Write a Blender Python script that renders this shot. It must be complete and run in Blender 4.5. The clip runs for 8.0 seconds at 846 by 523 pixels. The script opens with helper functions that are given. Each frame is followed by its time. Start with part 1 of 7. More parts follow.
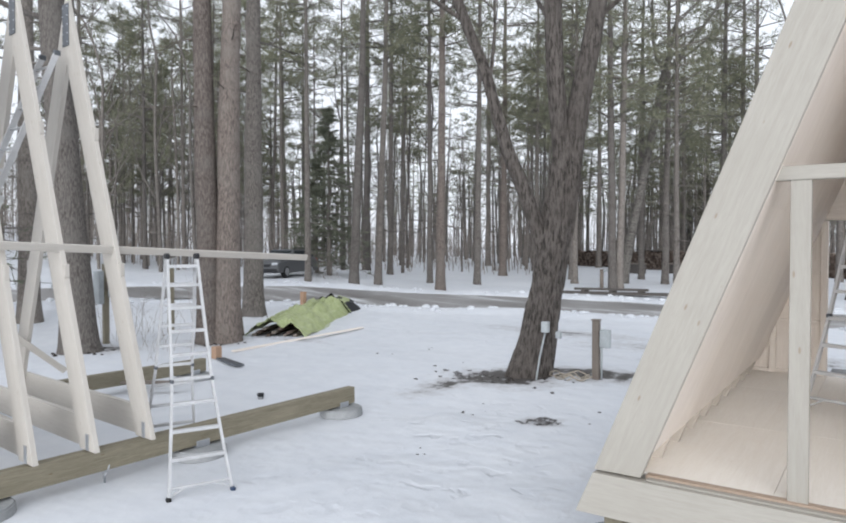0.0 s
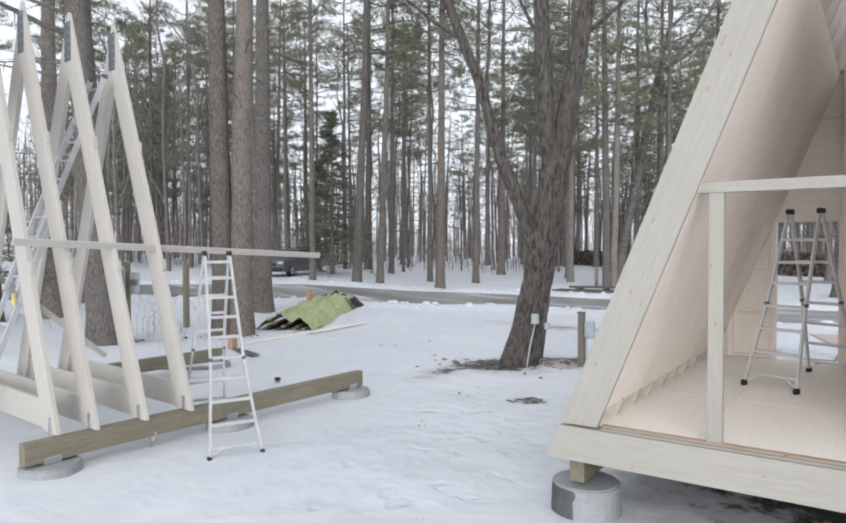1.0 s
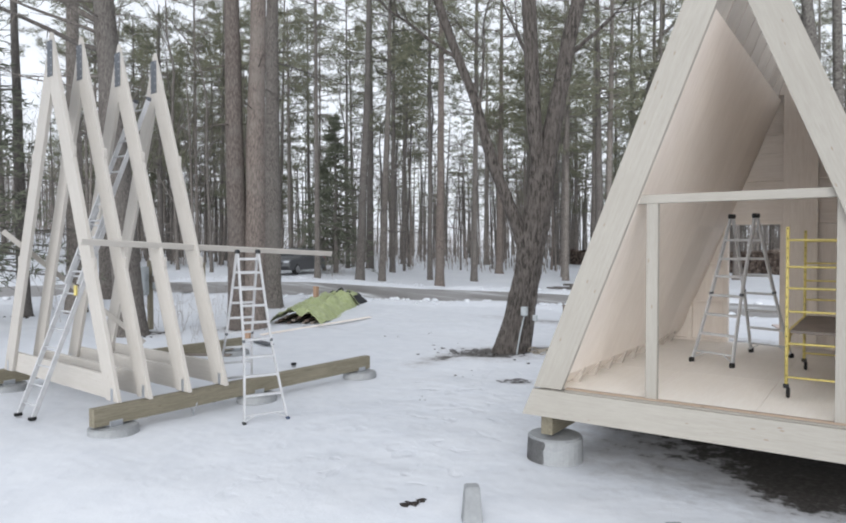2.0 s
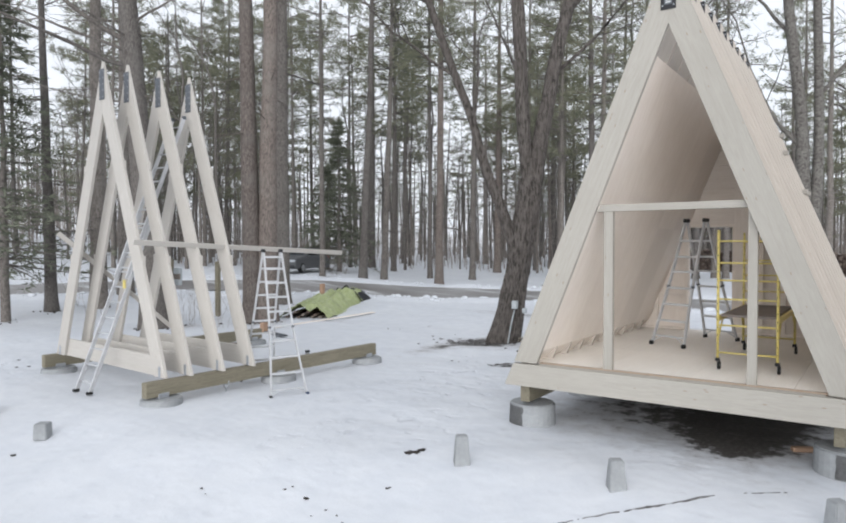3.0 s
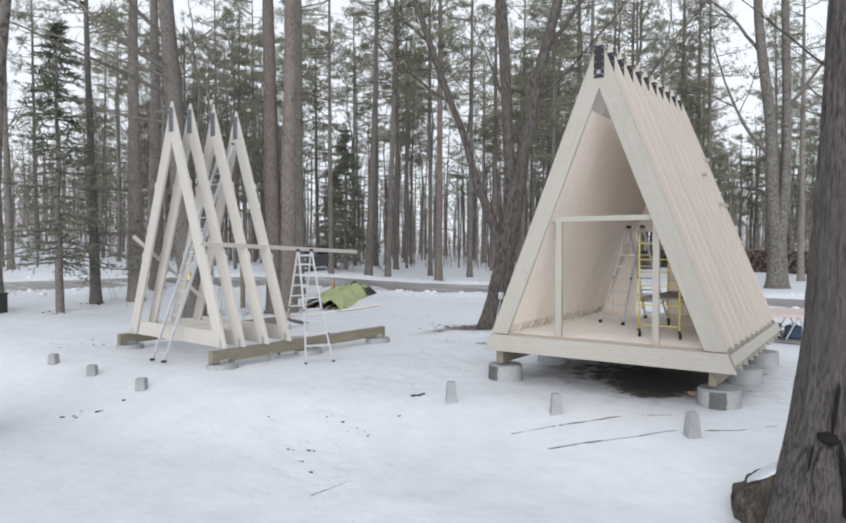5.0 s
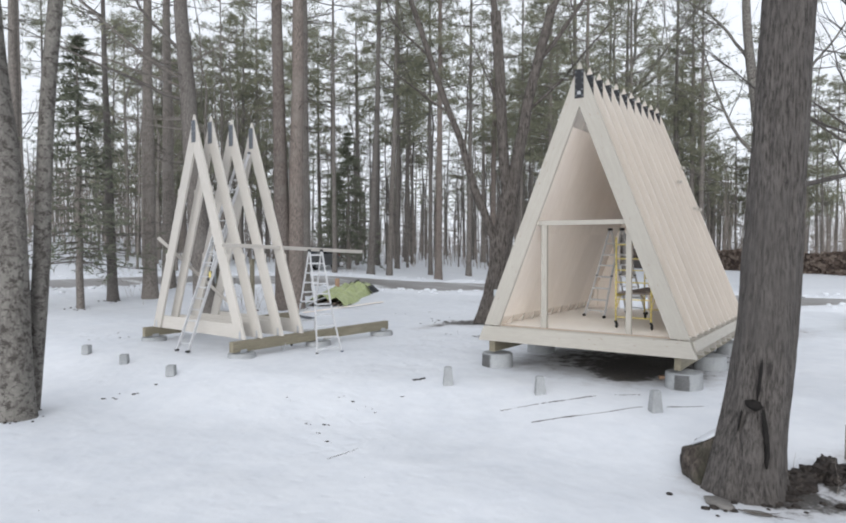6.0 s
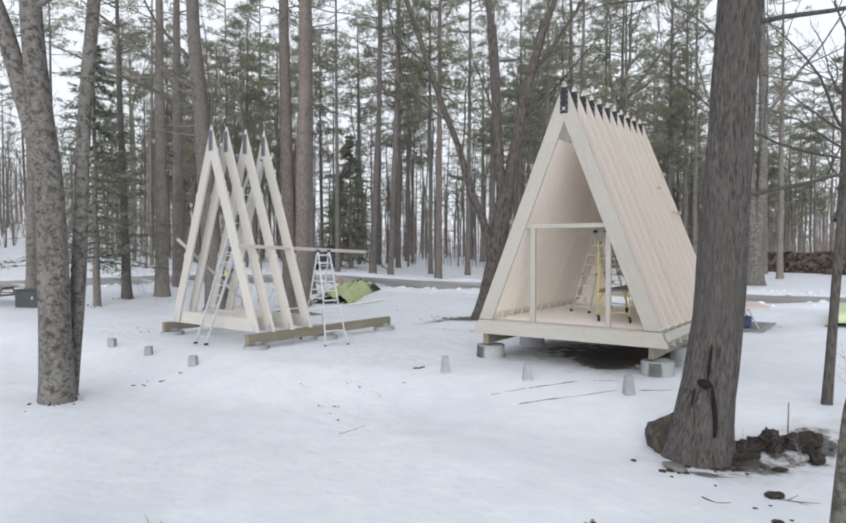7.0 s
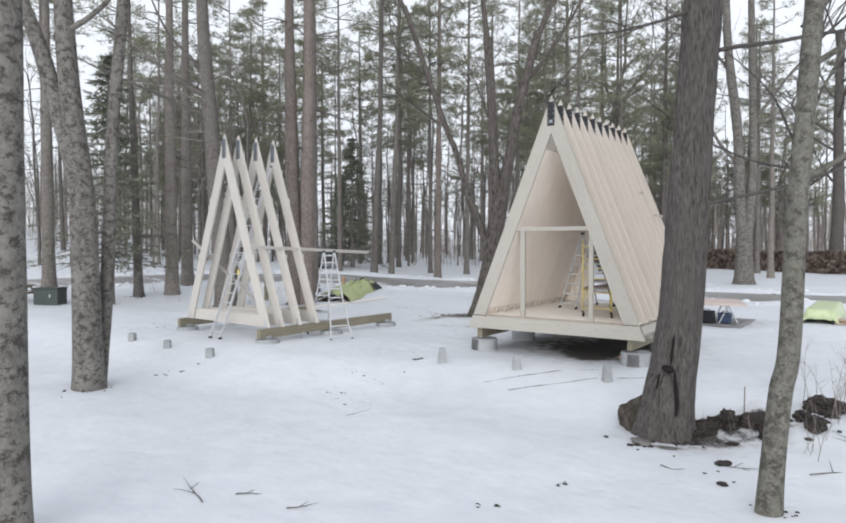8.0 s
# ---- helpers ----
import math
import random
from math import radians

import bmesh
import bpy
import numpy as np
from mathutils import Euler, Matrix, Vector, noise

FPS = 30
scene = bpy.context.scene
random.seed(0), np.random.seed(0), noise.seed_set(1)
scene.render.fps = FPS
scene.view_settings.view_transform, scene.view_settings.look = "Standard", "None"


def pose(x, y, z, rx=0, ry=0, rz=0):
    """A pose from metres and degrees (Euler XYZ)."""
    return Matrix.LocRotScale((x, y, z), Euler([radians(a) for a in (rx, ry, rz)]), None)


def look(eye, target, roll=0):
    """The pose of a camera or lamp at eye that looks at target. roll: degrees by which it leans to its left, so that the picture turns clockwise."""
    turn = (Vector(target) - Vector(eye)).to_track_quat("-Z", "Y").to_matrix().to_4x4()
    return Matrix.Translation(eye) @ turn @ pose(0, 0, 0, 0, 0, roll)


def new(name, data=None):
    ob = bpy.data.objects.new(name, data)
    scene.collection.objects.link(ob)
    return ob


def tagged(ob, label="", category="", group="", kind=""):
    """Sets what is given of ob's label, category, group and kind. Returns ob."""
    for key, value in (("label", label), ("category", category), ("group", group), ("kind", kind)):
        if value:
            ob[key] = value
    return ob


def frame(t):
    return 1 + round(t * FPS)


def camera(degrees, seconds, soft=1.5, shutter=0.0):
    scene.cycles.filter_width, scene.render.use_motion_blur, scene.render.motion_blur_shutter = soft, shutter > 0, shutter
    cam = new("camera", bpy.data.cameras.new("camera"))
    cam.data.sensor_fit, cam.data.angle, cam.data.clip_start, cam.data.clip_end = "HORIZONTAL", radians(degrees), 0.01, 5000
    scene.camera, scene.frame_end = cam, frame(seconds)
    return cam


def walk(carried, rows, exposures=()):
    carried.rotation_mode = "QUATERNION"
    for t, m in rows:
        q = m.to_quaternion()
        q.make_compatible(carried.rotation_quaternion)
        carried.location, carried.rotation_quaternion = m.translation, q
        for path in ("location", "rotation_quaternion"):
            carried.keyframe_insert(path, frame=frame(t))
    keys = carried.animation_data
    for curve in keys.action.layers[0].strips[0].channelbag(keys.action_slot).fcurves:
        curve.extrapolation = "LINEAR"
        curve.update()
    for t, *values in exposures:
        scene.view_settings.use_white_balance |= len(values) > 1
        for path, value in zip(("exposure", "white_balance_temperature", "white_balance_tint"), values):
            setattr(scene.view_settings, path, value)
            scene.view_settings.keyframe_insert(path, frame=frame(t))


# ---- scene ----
# The camera glides straight back from between the two A-frames to the trees.
cam = camera(65.0, 8.0, soft=2.0)
ROWS = [
    (0.0, 0.098, 0.379, 2.712, 34.726, -1.265),
    (0.5, 0.435, -0.121, 2.701, 34.733, -1.268),
    (1.0, 0.835, -0.703, 2.693, 34.742, -1.273),
    (1.5, 1.280, -1.345, 2.687, 34.752, -1.279),
    (2.0, 1.756, -2.030, 2.683, 34.763, -1.287),
    (2.5, 2.251, -2.740, 2.682, 34.775, -1.297),
    (3.0, 2.754, -3.462, 2.684, 34.789, -1.309),
    (3.5, 3.256, -4.183, 2.688, 34.804, -1.322),
    (4.0, 3.750, -4.894, 2.694, 34.819, -1.338),
    (4.5, 4.232, -5.587, 2.703, 34.836, -1.355),
    (5.0, 4.698, -6.256, 2.714, 34.854, -1.374),
    (5.5, 5.147, -6.899, 2.728, 34.874, -1.395),
    (6.0, 5.579, -7.515, 2.745, 34.894, -1.418),
    (6.5, 5.997, -8.104, 2.764, 34.916, -1.443),
    (7.0, 6.406, -8.670, 2.785, 34.938, -1.469),
    (7.5, 6.812, -9.219, 2.810, 34.962, -1.497),
    (8.0, 7.223, -9.759, 2.837, 34.987, -1.528),
]
walk(cam, [(t, pose(x, y, z, 90 + pitch, 0, yaw)) for t, x, y, z, yaw, pitch in ROWS], exposures=((0.0, -0.03, 6150, 10), (4.0, -0.12, 6200, 10), (8.0, -0.12, 6200, 10)))

# ---------------------------------------------------------------- world and sun
SUN_EL, SUN_AZ = radians(15), radians(155)
world = bpy.data.worlds.new("overcast_winter_sky")
scene.world = world
world.use_nodes = True
wn = world.node_tree.nodes
wl = world.node_tree.links
sky = wn.new("ShaderNodeTexSky")
sky.sky_type = "NISHITA"
sky.sun_disc = False
sky.sun_elevation, sky.sun_rotation = SUN_EL, SUN_AZ
sky.air_density, sky.dust_density, sky.ozone_density = 1.0, 3.0, 1.0
cloud = wn.new("ShaderNodeHueSaturation")
cloud.inputs["Saturation"].default_value = 0.15
background = wn["Background"]
background.inputs["Strength"].default_value = 0.15
wl.new(sky.outputs[0], cloud.inputs["Color"])
layer = wn.new("ShaderNodeMix")
layer.data_type = "RGBA"
layer.inputs[0].default_value = 0.82
layer.inputs[7].default_value = (8.1, 8.25, 8.5, 1)
wl.new(cloud.outputs[0], layer.inputs[6])
wl.new(layer.outputs[2], background.inputs["Color"])
sun = new("sun", bpy.data.lights.new("sun", "SUN"))
sun.data.energy, sun.data.angle, sun.data.color = 2.4, radians(50), (1.0, 0.975, 0.94)
sun.matrix_world = look((40 * math.sin(SUN_AZ), 40 * math.cos(SUN_AZ), 40 * math.tan(SUN_EL)), (0, 0, 0))


# ---------------------------------------------------------------- materials
class Nodes:
    """Short hand for building one node material."""

    def __init__(self, name):
        self.m = bpy.data.materials.new(name)
        self.m.use_nodes = True
        self.t = self.m.node_tree
        self.p = self.t.nodes["Principled BSDF"]
        self.p.inputs["Specular IOR Level"].default_value = 0.3

    def n(self, kind, **values):
        node = self.t.nodes.new(kind)
        for k, v in values.items():
            node.inputs[k.replace("_", " ")].default_value = v
        return node

    def link(self, a, b):
        self.t.links.new(a, b)

    def coords(self, scale=(1, 1, 1), world_space=False):
        src = self.n("ShaderNodeNewGeometry").outputs["Position"] if world_space else self.n("ShaderNodeTexCoord").outputs["Object"]
        mp = self.n("ShaderNodeMapping")
        mp.inputs["Scale"].default_value = scale
        self.link(src, mp.inputs["Vector"])
        return mp.outputs["Vector"]

    def noise(self, vec, scale, detail=4.0, rough=0.55, distortion=0.0):
        node = self.n("ShaderNodeTexNoise", Scale=scale, Detail=detail, Roughness=rough, Distortion=distortion)
        self.link(vec, node.inputs["Vector"])
        return node.outputs["Fac"]

    def ramp(self, fac, *stops):
        node = self.n("ShaderNodeValToRGB")
        el = node.color_ramp.elements
        while len(el) < len(stops):
            el.new(0.5)
        for e, (pos, col) in zip(el, stops):
            e.position = pos
            e.color = (*col, 1) if len(col) == 3 else col
        self.link(fac, node.inputs["Fac"])
        return node.outputs["Color"]

    def mix(self, fac, a, b, blend="MIX"):
        node = self.n("ShaderNodeMix")
        node.data_type, node.blend_type = "RGBA", blend
        for sock, v in ((node.inputs[0], fac), (node.inputs[6], a), (node.inputs[7], b)):
            if isinstance(v, (int, float)):
                sock.default_value = v
            elif isinstance(v, tuple):
                sock.default_value = (*v, 1)
            else:
                self.link(v, sock)
        return node.outputs[2]

    def math(self, op, a, b=0.0):
        node = self.n("ShaderNodeMath")
        node.operation = op
        for sock, v in zip(node.inputs, (a, b)):
            if isinstance(v, (int, float)):
                sock.default_value = v
            else:
                self.link(v, sock)
        return node.outputs[0]

    def bump(self, height, strength=0.3, distance=0.01):
        node = self.n("ShaderNodeBump", Strength=strength, Distance=distance)
        self.link(height, node.inputs["Height"])
        self.link(node.outputs["Normal"], self.p.inputs["Normal"])

    def random(self):
        return self.n("ShaderNodeObjectInfo").outputs["Random"]

    def done(self, color, rough=0.7, metal=0.0):
        for sock, v in ((self.p.inputs["Base Color"], color), (self.p.inputs["Roughness"], rough), (self.p.inputs["Metallic"], metal)):
            if isinstance(v, (int, float)):
                sock.default_value = v
            elif isinstance(v, tuple):
                sock.default_value = (*v, 1)
            else:
                self.link(v, sock)
        return self.m


def plain(name, color, rough=0.6, metal=0.0, grain=40.0, vary=0.15, bump=0.1):
    """A plain surface with a little blotch and fine grain."""
    k = Nodes(name)
    v = k.coords()
    a = k.noise(v, grain, 3)
    b = k.noise(v, grain * 0.08, 3)
    dark = tuple(c * (1 - 2 * vary) for c in color)
    lite = tuple(min(1, c * (1 + vary)) for c in color)
    col = k.ramp(k.math("ADD", k.math("MULTIPLY", a, 0.4), k.math("MULTIPLY", b, 0.6)), (0.3, dark), (0.7, lite))
    k.bump(a, bump, 0.004)
    return k.done(col, rough, metal)


def lumber(name, pale, dark, knot, rough=0.65, tint=0.1, knots=0.75):
    """Sawn board: grain along local x, a few knots, each board its own tone."""
    k = Nodes(name)
    tc = k.n("ShaderNodeTexCoord").outputs["Object"]
    off = k.n("ShaderNodeVectorMath")
    off.operation = "ADD"
    comb = k.n("ShaderNodeCombineXYZ")
    r = k.random()
    for i in range(3):
        k.link(k.math("MULTIPLY", r, 17.0 + 9 * i), comb.inputs[i])
    k.link(tc, off.inputs[0])
    k.link(comb.outputs[0], off.inputs[1])
    mp = k.n("ShaderNodeMapping")
    mp.inputs["Scale"].default_value = (1.2, 16, 16)
    k.link(off.outputs[0], mp.inputs["Vector"])
    g1 = k.noise(mp.outputs["Vector"], 1.6, 5, 0.6, 1.2)
    g2 = k.noise(mp.outputs["Vector"], 9.0, 2, 0.5, 0.4)
    soft = k.noise(off.outputs[0], 1.3, 3)
    fac = k.math("ADD", k.math("MULTIPLY", g1, 0.65), k.math("MULTIPLY", g2, 0.35))
    col = k.ramp(fac, (0.3, dark), (0.62, pale))
    col = k.mix(k.math("MULTIPLY", k.ramp(soft, (0.45, (0, 0, 0)), (0.7, (1, 1, 1))), 0.35), col, dark)
    vor = k.n("ShaderNodeTexVoronoi", Scale=5.0)
    mp2 = k.n("ShaderNodeMapping")
    mp2.inputs["Scale"].default_value = (0.7, 2.2, 2.2)
    k.link(off.outputs[0], mp2.inputs["Vector"])
    k.link(mp2.outputs["Vector"], vor.inputs["Vector"])
    kn = k.ramp(vor.outputs["Distance"], (0.06, (knots, knots, knots)), (0.1, (0, 0, 0)))
    col = k.mix(kn, col, knot)
    tone = k.ramp(r, (0.0, (1 - tint, 1 - tint, 1 - tint)), (1.0, (1, 1, 1)))
    col = k.mix(1.0, col, tone, "MULTIPLY")
    k.bump(fac, 0.15, 0.004)
    return k.done(col, rough)


def bark(name, ridge, furrow, moss, scale=9.0, stretch=0.16, strength=0.9, patch=(0.5, 0.5, 0.5), patch_amount=0.0, depth=0.03, varied=False, edge=0.105, mid=0.495, twist=0.6):
    """Tree bark: upright broken ridges, blotches, lichen."""
    k = Nodes(name)
    v = k.coords((1, 1, stretch), world_space=True)
    v2 = k.coords((1, 1, 1), world_space=True)
    n1 = k.noise(v, scale, 6, 0.65, twist)
    n2 = k.noise(v2, 1.3, 4, 0.6)
    n3 = k.noise(v2, scale * 2.2, 5, 0.7)
    h = k.math("ADD", k.math("MULTIPLY", n1, 0.75), k.math("MULTIPLY", n3, 0.25))
    col = k.ramp(h, (mid - edge, furrow), (mid + 0.005, tuple((a + b) / 2 for a, b in zip(ridge, furrow))), (mid + edge, ridge))
    col = k.mix(k.math("MULTIPLY", k.ramp(n2, (0.48, (0, 0, 0)), (0.68, (1, 1, 1))), 0.6), col, moss)
    if patch_amount:
        n4 = k.noise(k.coords((1, 1, 1.25), world_space=True), 7.0, 7, 0.8)
        col = k.mix(k.math("MULTIPLY", k.ramp(n4, (0.5, (0, 0, 0)), (0.57, (1, 1, 1))), patch_amount), col, patch)
    if not varied:
        k.bump(h, strength, depth)
        return k.done(col, 0.9)
    tone = k.ramp(k.random(), (0.0, (0.66, 0.65, 0.65)), (1.0, (1.28, 1.24, 1.2)))
    col = k.mix(1.0, col, tone, "MULTIPLY")
    k.bump(h, strength, depth)
    return k.done(col, 0.9)


def foliage(name, dark, lite):
    k = Nodes(name)
    g = k.n("ShaderNodeNewGeometry")
    big = k.noise(k.coords((1, 1, 1), world_space=True), 0.35, 3)
    fac = k.math("ADD", k.math("MULTIPLY", g.outputs["Random Per Island"], 0.5), k.math("MULTIPLY", big, 0.5))
    return k.done(k.ramp(fac, (0.2, dark), (0.8, lite)), 0.7)


def snow_material():
    """Old trodden snow; thin spots show wet leaf litter where the attribute says so."""
    k = Nodes("old_snow")
    v = k.coords((1, 1, 1), world_space=True)
    fine = k.noise(v, 28, 5, 0.65)
    mid = k.noise(v, 2.2, 5, 0.55)
    wide = k.noise(v, 0.22, 4, 0.5)
    col = k.ramp(k.math("ADD", k.math("MULTIPLY", mid, 0.5), k.math("MULTIPLY", wide, 0.5)), (0.3, (0.56, 0.582, 0.622)), (0.62, (0.655, 0.67, 0.698)))
    at = k.n("ShaderNodeAttribute")
    at.attribute_name = "bare"
    ragged = k.noise(v, 3.0, 8, 0.7)
    f = k.math("ADD", at.outputs["Fac"], k.math("MULTIPLY", k.math("SUBTRACT", ragged, 0.5), 1.1))
    mask = k.ramp(f, (0.5, (0, 0, 0)), (0.62, (1, 1, 1)))
    thin = k.ramp(f, (0.22, (0, 0, 0)), (0.52, (0.55, 0.55, 0.55)))
    litter = k.ramp(k.noise(v, 16, 6, 0.75), (0.3, (0.03, 0.028, 0.026)), (0.55, (0.085, 0.078, 0.072)), (0.75, (0.26, 0.25, 0.24)))
    col = k.mix(thin, col, (0.36, 0.345, 0.34))
    col = k.mix(mask, col, litter)
    specks = k.n("ShaderNodeTexVoronoi", Scale=2.6)
    k.link(v, specks.inputs["Vector"])
    gate = k.math("GREATER_THAN", k.noise(v, 0.5, 2), 0.60)
    dots = k.math("MULTIPLY", k.math("LESS_THAN", specks.outputs["Distance"], 0.035), gate)
    col = k.mix(k.math("MULTIPLY", dots, 0.7), col, (0.10, 0.085, 0.07))
    dent = k.n("ShaderNodeTexVoronoi", Scale=3.1)
    dent.feature = "SMOOTH_F1"
    k.link(k.coords((1, 1.3, 1), world_space=True), dent.inputs["Vector"])
    hollow = k.math("MULTIPLY", k.ramp(dent.outputs["Distance"], (0.1, (0, 0, 0)), (0.3, (1, 1, 1))), k.ramp(k.noise(v, 0.28, 2), (0.48, (0, 0, 0)), (0.6, (1, 1, 1))))
    hollow = k.math("MULTIPLY", hollow, 0.3)
    tro = k.n("ShaderNodeAttribute")
    tro.attribute_name = "trod"
    prints = k.noise(v, 2.5, 2, 0.45, 0.3)
    scuffs = k.noise(v, 7.0, 3, 0.6)
    broken = k.math("MULTIPLY", tro.outputs["Fac"], k.ramp(k.noise(v, 0.6, 3), (0.38, (0, 0, 0)), (0.55, (1, 1, 1))))
    dented = k.math("ADD", k.math("MULTIPLY", k.ramp(prints, (0.30, (0, 0, 0)), (0.42, (1, 1, 1))), 1.9), k.math("MULTIPLY", scuffs, 0.7))
    hollow = k.math("ADD", hollow, k.math("MULTIPLY", dented, broken))
    # wet: shade of the trodden pits, put into the snow colour as grey
    wet = k.math("MULTIPLY", k.ramp(prints, (0.30, (1, 1, 1)), (0.39, (0, 0, 0))), broken)
    col = k.mix(k.math("MULTIPLY", wet, 0.22), col, (0.40, 0.415, 0.45))
    lump = k.math("ADD", k.math("MULTIPLY", k.noise(v, 0.9, 3), 1.6), k.math("MULTIPLY", hollow, 0.5))
    k.bump(k.math("ADD", lump, k.math("ADD", k.math("MULTIPLY", mid, 0.35), k.math("MULTIPLY", fine, 0.08))), 0.6, 0.06)
    rough = k.mix(mask, (0.62, 0.62, 0.62), (0.5, 0.5, 0.5))
    return k.done(col, rough)


def road_material():
    k = Nodes("slushy_asphalt")
    v = k.coords((1, 1, 1), world_space=True)
    long = k.coords((0.18, 0.9, 1), world_space=True)
    slush = k.noise(long, 1.1, 6, 0.6)
    fine = k.noise(v, 40, 3)
    col = k.ramp(slush, (0.36, (0.17, 0.16, 0.152)), (0.55, (0.28, 0.27, 0.265)), (0.68, (0.60, 0.61, 0.62)))
    k.bump(fine, 0.3, 0.01)
    return k.done(col, k.ramp(slush, (0.4, (0.35, 0.35, 0.35)), (0.6, (0.6, 0.6, 0.6))))


def litter_material():
    k = Nodes("wet_leaf_litter")
    v = k.coords((1, 1, 1), world_space=True)
    n = k.noise(v, 14, 7, 0.75)
    k.bump(n, 0.8, 0.03)
    return k.done(k.ramp(n, (0.3, (0.014, 0.012, 0.011)), (0.55, (0.04, 0.033, 0.029)), (0.75, (0.11, 0.095, 0.08))), 0.8)


def slush_material():
    """Grey meltwater slush with bits of mud in it."""
    k = Nodes("muddy_slush")
    v = k.coords((1, 1, 1), world_space=True)
    n = k.noise(v, 9, 6, 0.75)
    k.bump(n, 0.6, 0.02)
    return k.done(k.ramp(n, (0.36, (0.05, 0.045, 0.042)), (0.52, (0.17, 0.165, 0.165)), (0.64, (0.44, 0.45, 0.47))), 0.55)


SLUSH = slush_material()
SNOW = snow_material()
ROAD = road_material()
LITTER = litter_material()
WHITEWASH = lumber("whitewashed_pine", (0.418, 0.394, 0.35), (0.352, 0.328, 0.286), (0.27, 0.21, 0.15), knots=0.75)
# whitewashed pine again, lightened in colour for the open light on the trusses
TRUSSWOOD = lumber("brightened_truss_pine", (0.56, 0.53, 0.487), (0.49, 0.458, 0.412), (0.36, 0.29, 0.22), knots=0.5)
# the same whitewashed pine, its colour raised to lift the dim hut interior
INNERPINE = lumber("brightened_inner_pine", (0.56, 0.51, 0.455), (0.50, 0.45, 0.395), (0.45, 0.35, 0.26), knots=0.35, tint=0.05)
# lining and floor far paler than real plywood, making up for dim light inside
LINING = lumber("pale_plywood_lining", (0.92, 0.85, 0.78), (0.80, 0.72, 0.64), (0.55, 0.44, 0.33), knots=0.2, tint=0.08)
SHEATHING = lumber("darker_plywood_sheathing", (0.46, 0.40, 0.345), (0.38, 0.325, 0.275), (0.3, 0.23, 0.17), knots=0.3, tint=0.12)
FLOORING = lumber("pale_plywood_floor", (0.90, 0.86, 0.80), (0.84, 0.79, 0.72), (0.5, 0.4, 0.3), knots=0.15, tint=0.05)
SILL = lumber("reddish_sill_strip", (0.46, 0.36, 0.28), (0.33, 0.25, 0.19), (0.2, 0.14, 0.1))
TREATED = lumber("green_treated_timber", (0.28, 0.252, 0.186), (0.16, 0.142, 0.10), (0.16, 0.12, 0.07), tint=0.2)
PLANK = lumber("weathered_plank", (0.24, 0.205, 0.175), (0.16, 0.135, 0.115), (0.15, 0.12, 0.09))
DARKWOOD = lumber("dark_weathered_wood", (0.11, 0.1, 0.092), (0.07, 0.063, 0.058), (0.04, 0.035, 0.03))
CONCRETE = plain("grey_concrete", (0.33, 0.34, 0.345), 0.9, grain=18, vary=0.13, bump=0.3)
WETCONCRETE = plain("damp_concrete", (0.25, 0.25, 0.25), 0.7, grain=30, vary=0.2, bump=0.3)
ALUMINIUM = plain("dull_aluminium", (0.55, 0.555, 0.565), 0.45, 0.15, grain=60, vary=0.1)
GALVANISED = plain("galvanised_steel", (0.50, 0.52, 0.55), 0.45, 0.8, grain=50, vary=0.15)
BLACKSTEEL = plain("black_coated_steel", (0.03, 0.031, 0.034), 0.5, 0.2, grain=50)
GREYSTEEL = plain("grey_coated_steel", (0.13, 0.14, 0.155), 0.5, 0.4, grain=50)
RUBBER = plain("black_rubber", (0.02, 0.02, 0.02), 0.8)
BLUEPLASTIC = plain("blue_plastic", (0.04, 0.06, 0.11), 0.5)
YELLOW = plain("yellow_enamel", (0.72, 0.6, 0.2), 0.45, grain=25)
DECKPLY = plain("grey_brown_platform", (0.20, 0.17, 0.15), 0.7)
BOXGREY = plain("grey_painted_box", (0.42, 0.45, 0.46), 0.5)
PEDESTAL = plain("dark_green_steel", (0.045, 0.055, 0.05), 0.5)
CABLE = plain("pale_cable", (0.42, 0.37, 0.30), 0.6)
ORANGEWOOD = lumber("orange_stake", (0.48, 0.32, 0.22), (0.37, 0.24, 0.16), (0.2, 0.1, 0.06))
BLACKPLASTIC = plain("black_plastic_sheet", (0.02, 0.021, 0.024), 0.35, grain=12)
WHITEPLATE = plain("white_sticker", (0.75, 0.75, 0.75), 0.5)
CARPAINT = plain("grey_blue_car_paint", (0.105, 0.108, 0.112), 0.3, 0.3, grain=80, vary=0.05, bump=0.02)
CARGLASS = plain("dark_car_glass", (0.02, 0.025, 0.03), 0.08, grain=5, vary=0.05, bump=0.0)
RIM = plain("alloy_rim", (0.4, 0.41, 0.42), 0.35, 0.8)
LAMPGLASS = plain("headlamp_glass", (0.55, 0.57, 0.6), 0.15, 0.3)
TAILRED = plain("red_lamp_glass", (0.3, 0.02, 0.02), 0.2)


def firewood_material():
    k = Nodes("split_firewood")
    r = k.n("ShaderNodeNewGeometry").outputs["Random Per Island"]
    n = k.noise(k.coords((1, 1, 1), world_space=True), 9, 5, 0.7)
    col = k.ramp(k.math("ADD", k.math("MULTIPLY", r, 0.7), k.math("MULTIPLY", n, 0.3)), (0.15, (0.032, 0.022, 0.019)), (0.5, (0.095, 0.070, 0.056)), (0.9, (0.189, 0.153, 0.126)))
    return k.done(col, 0.85)


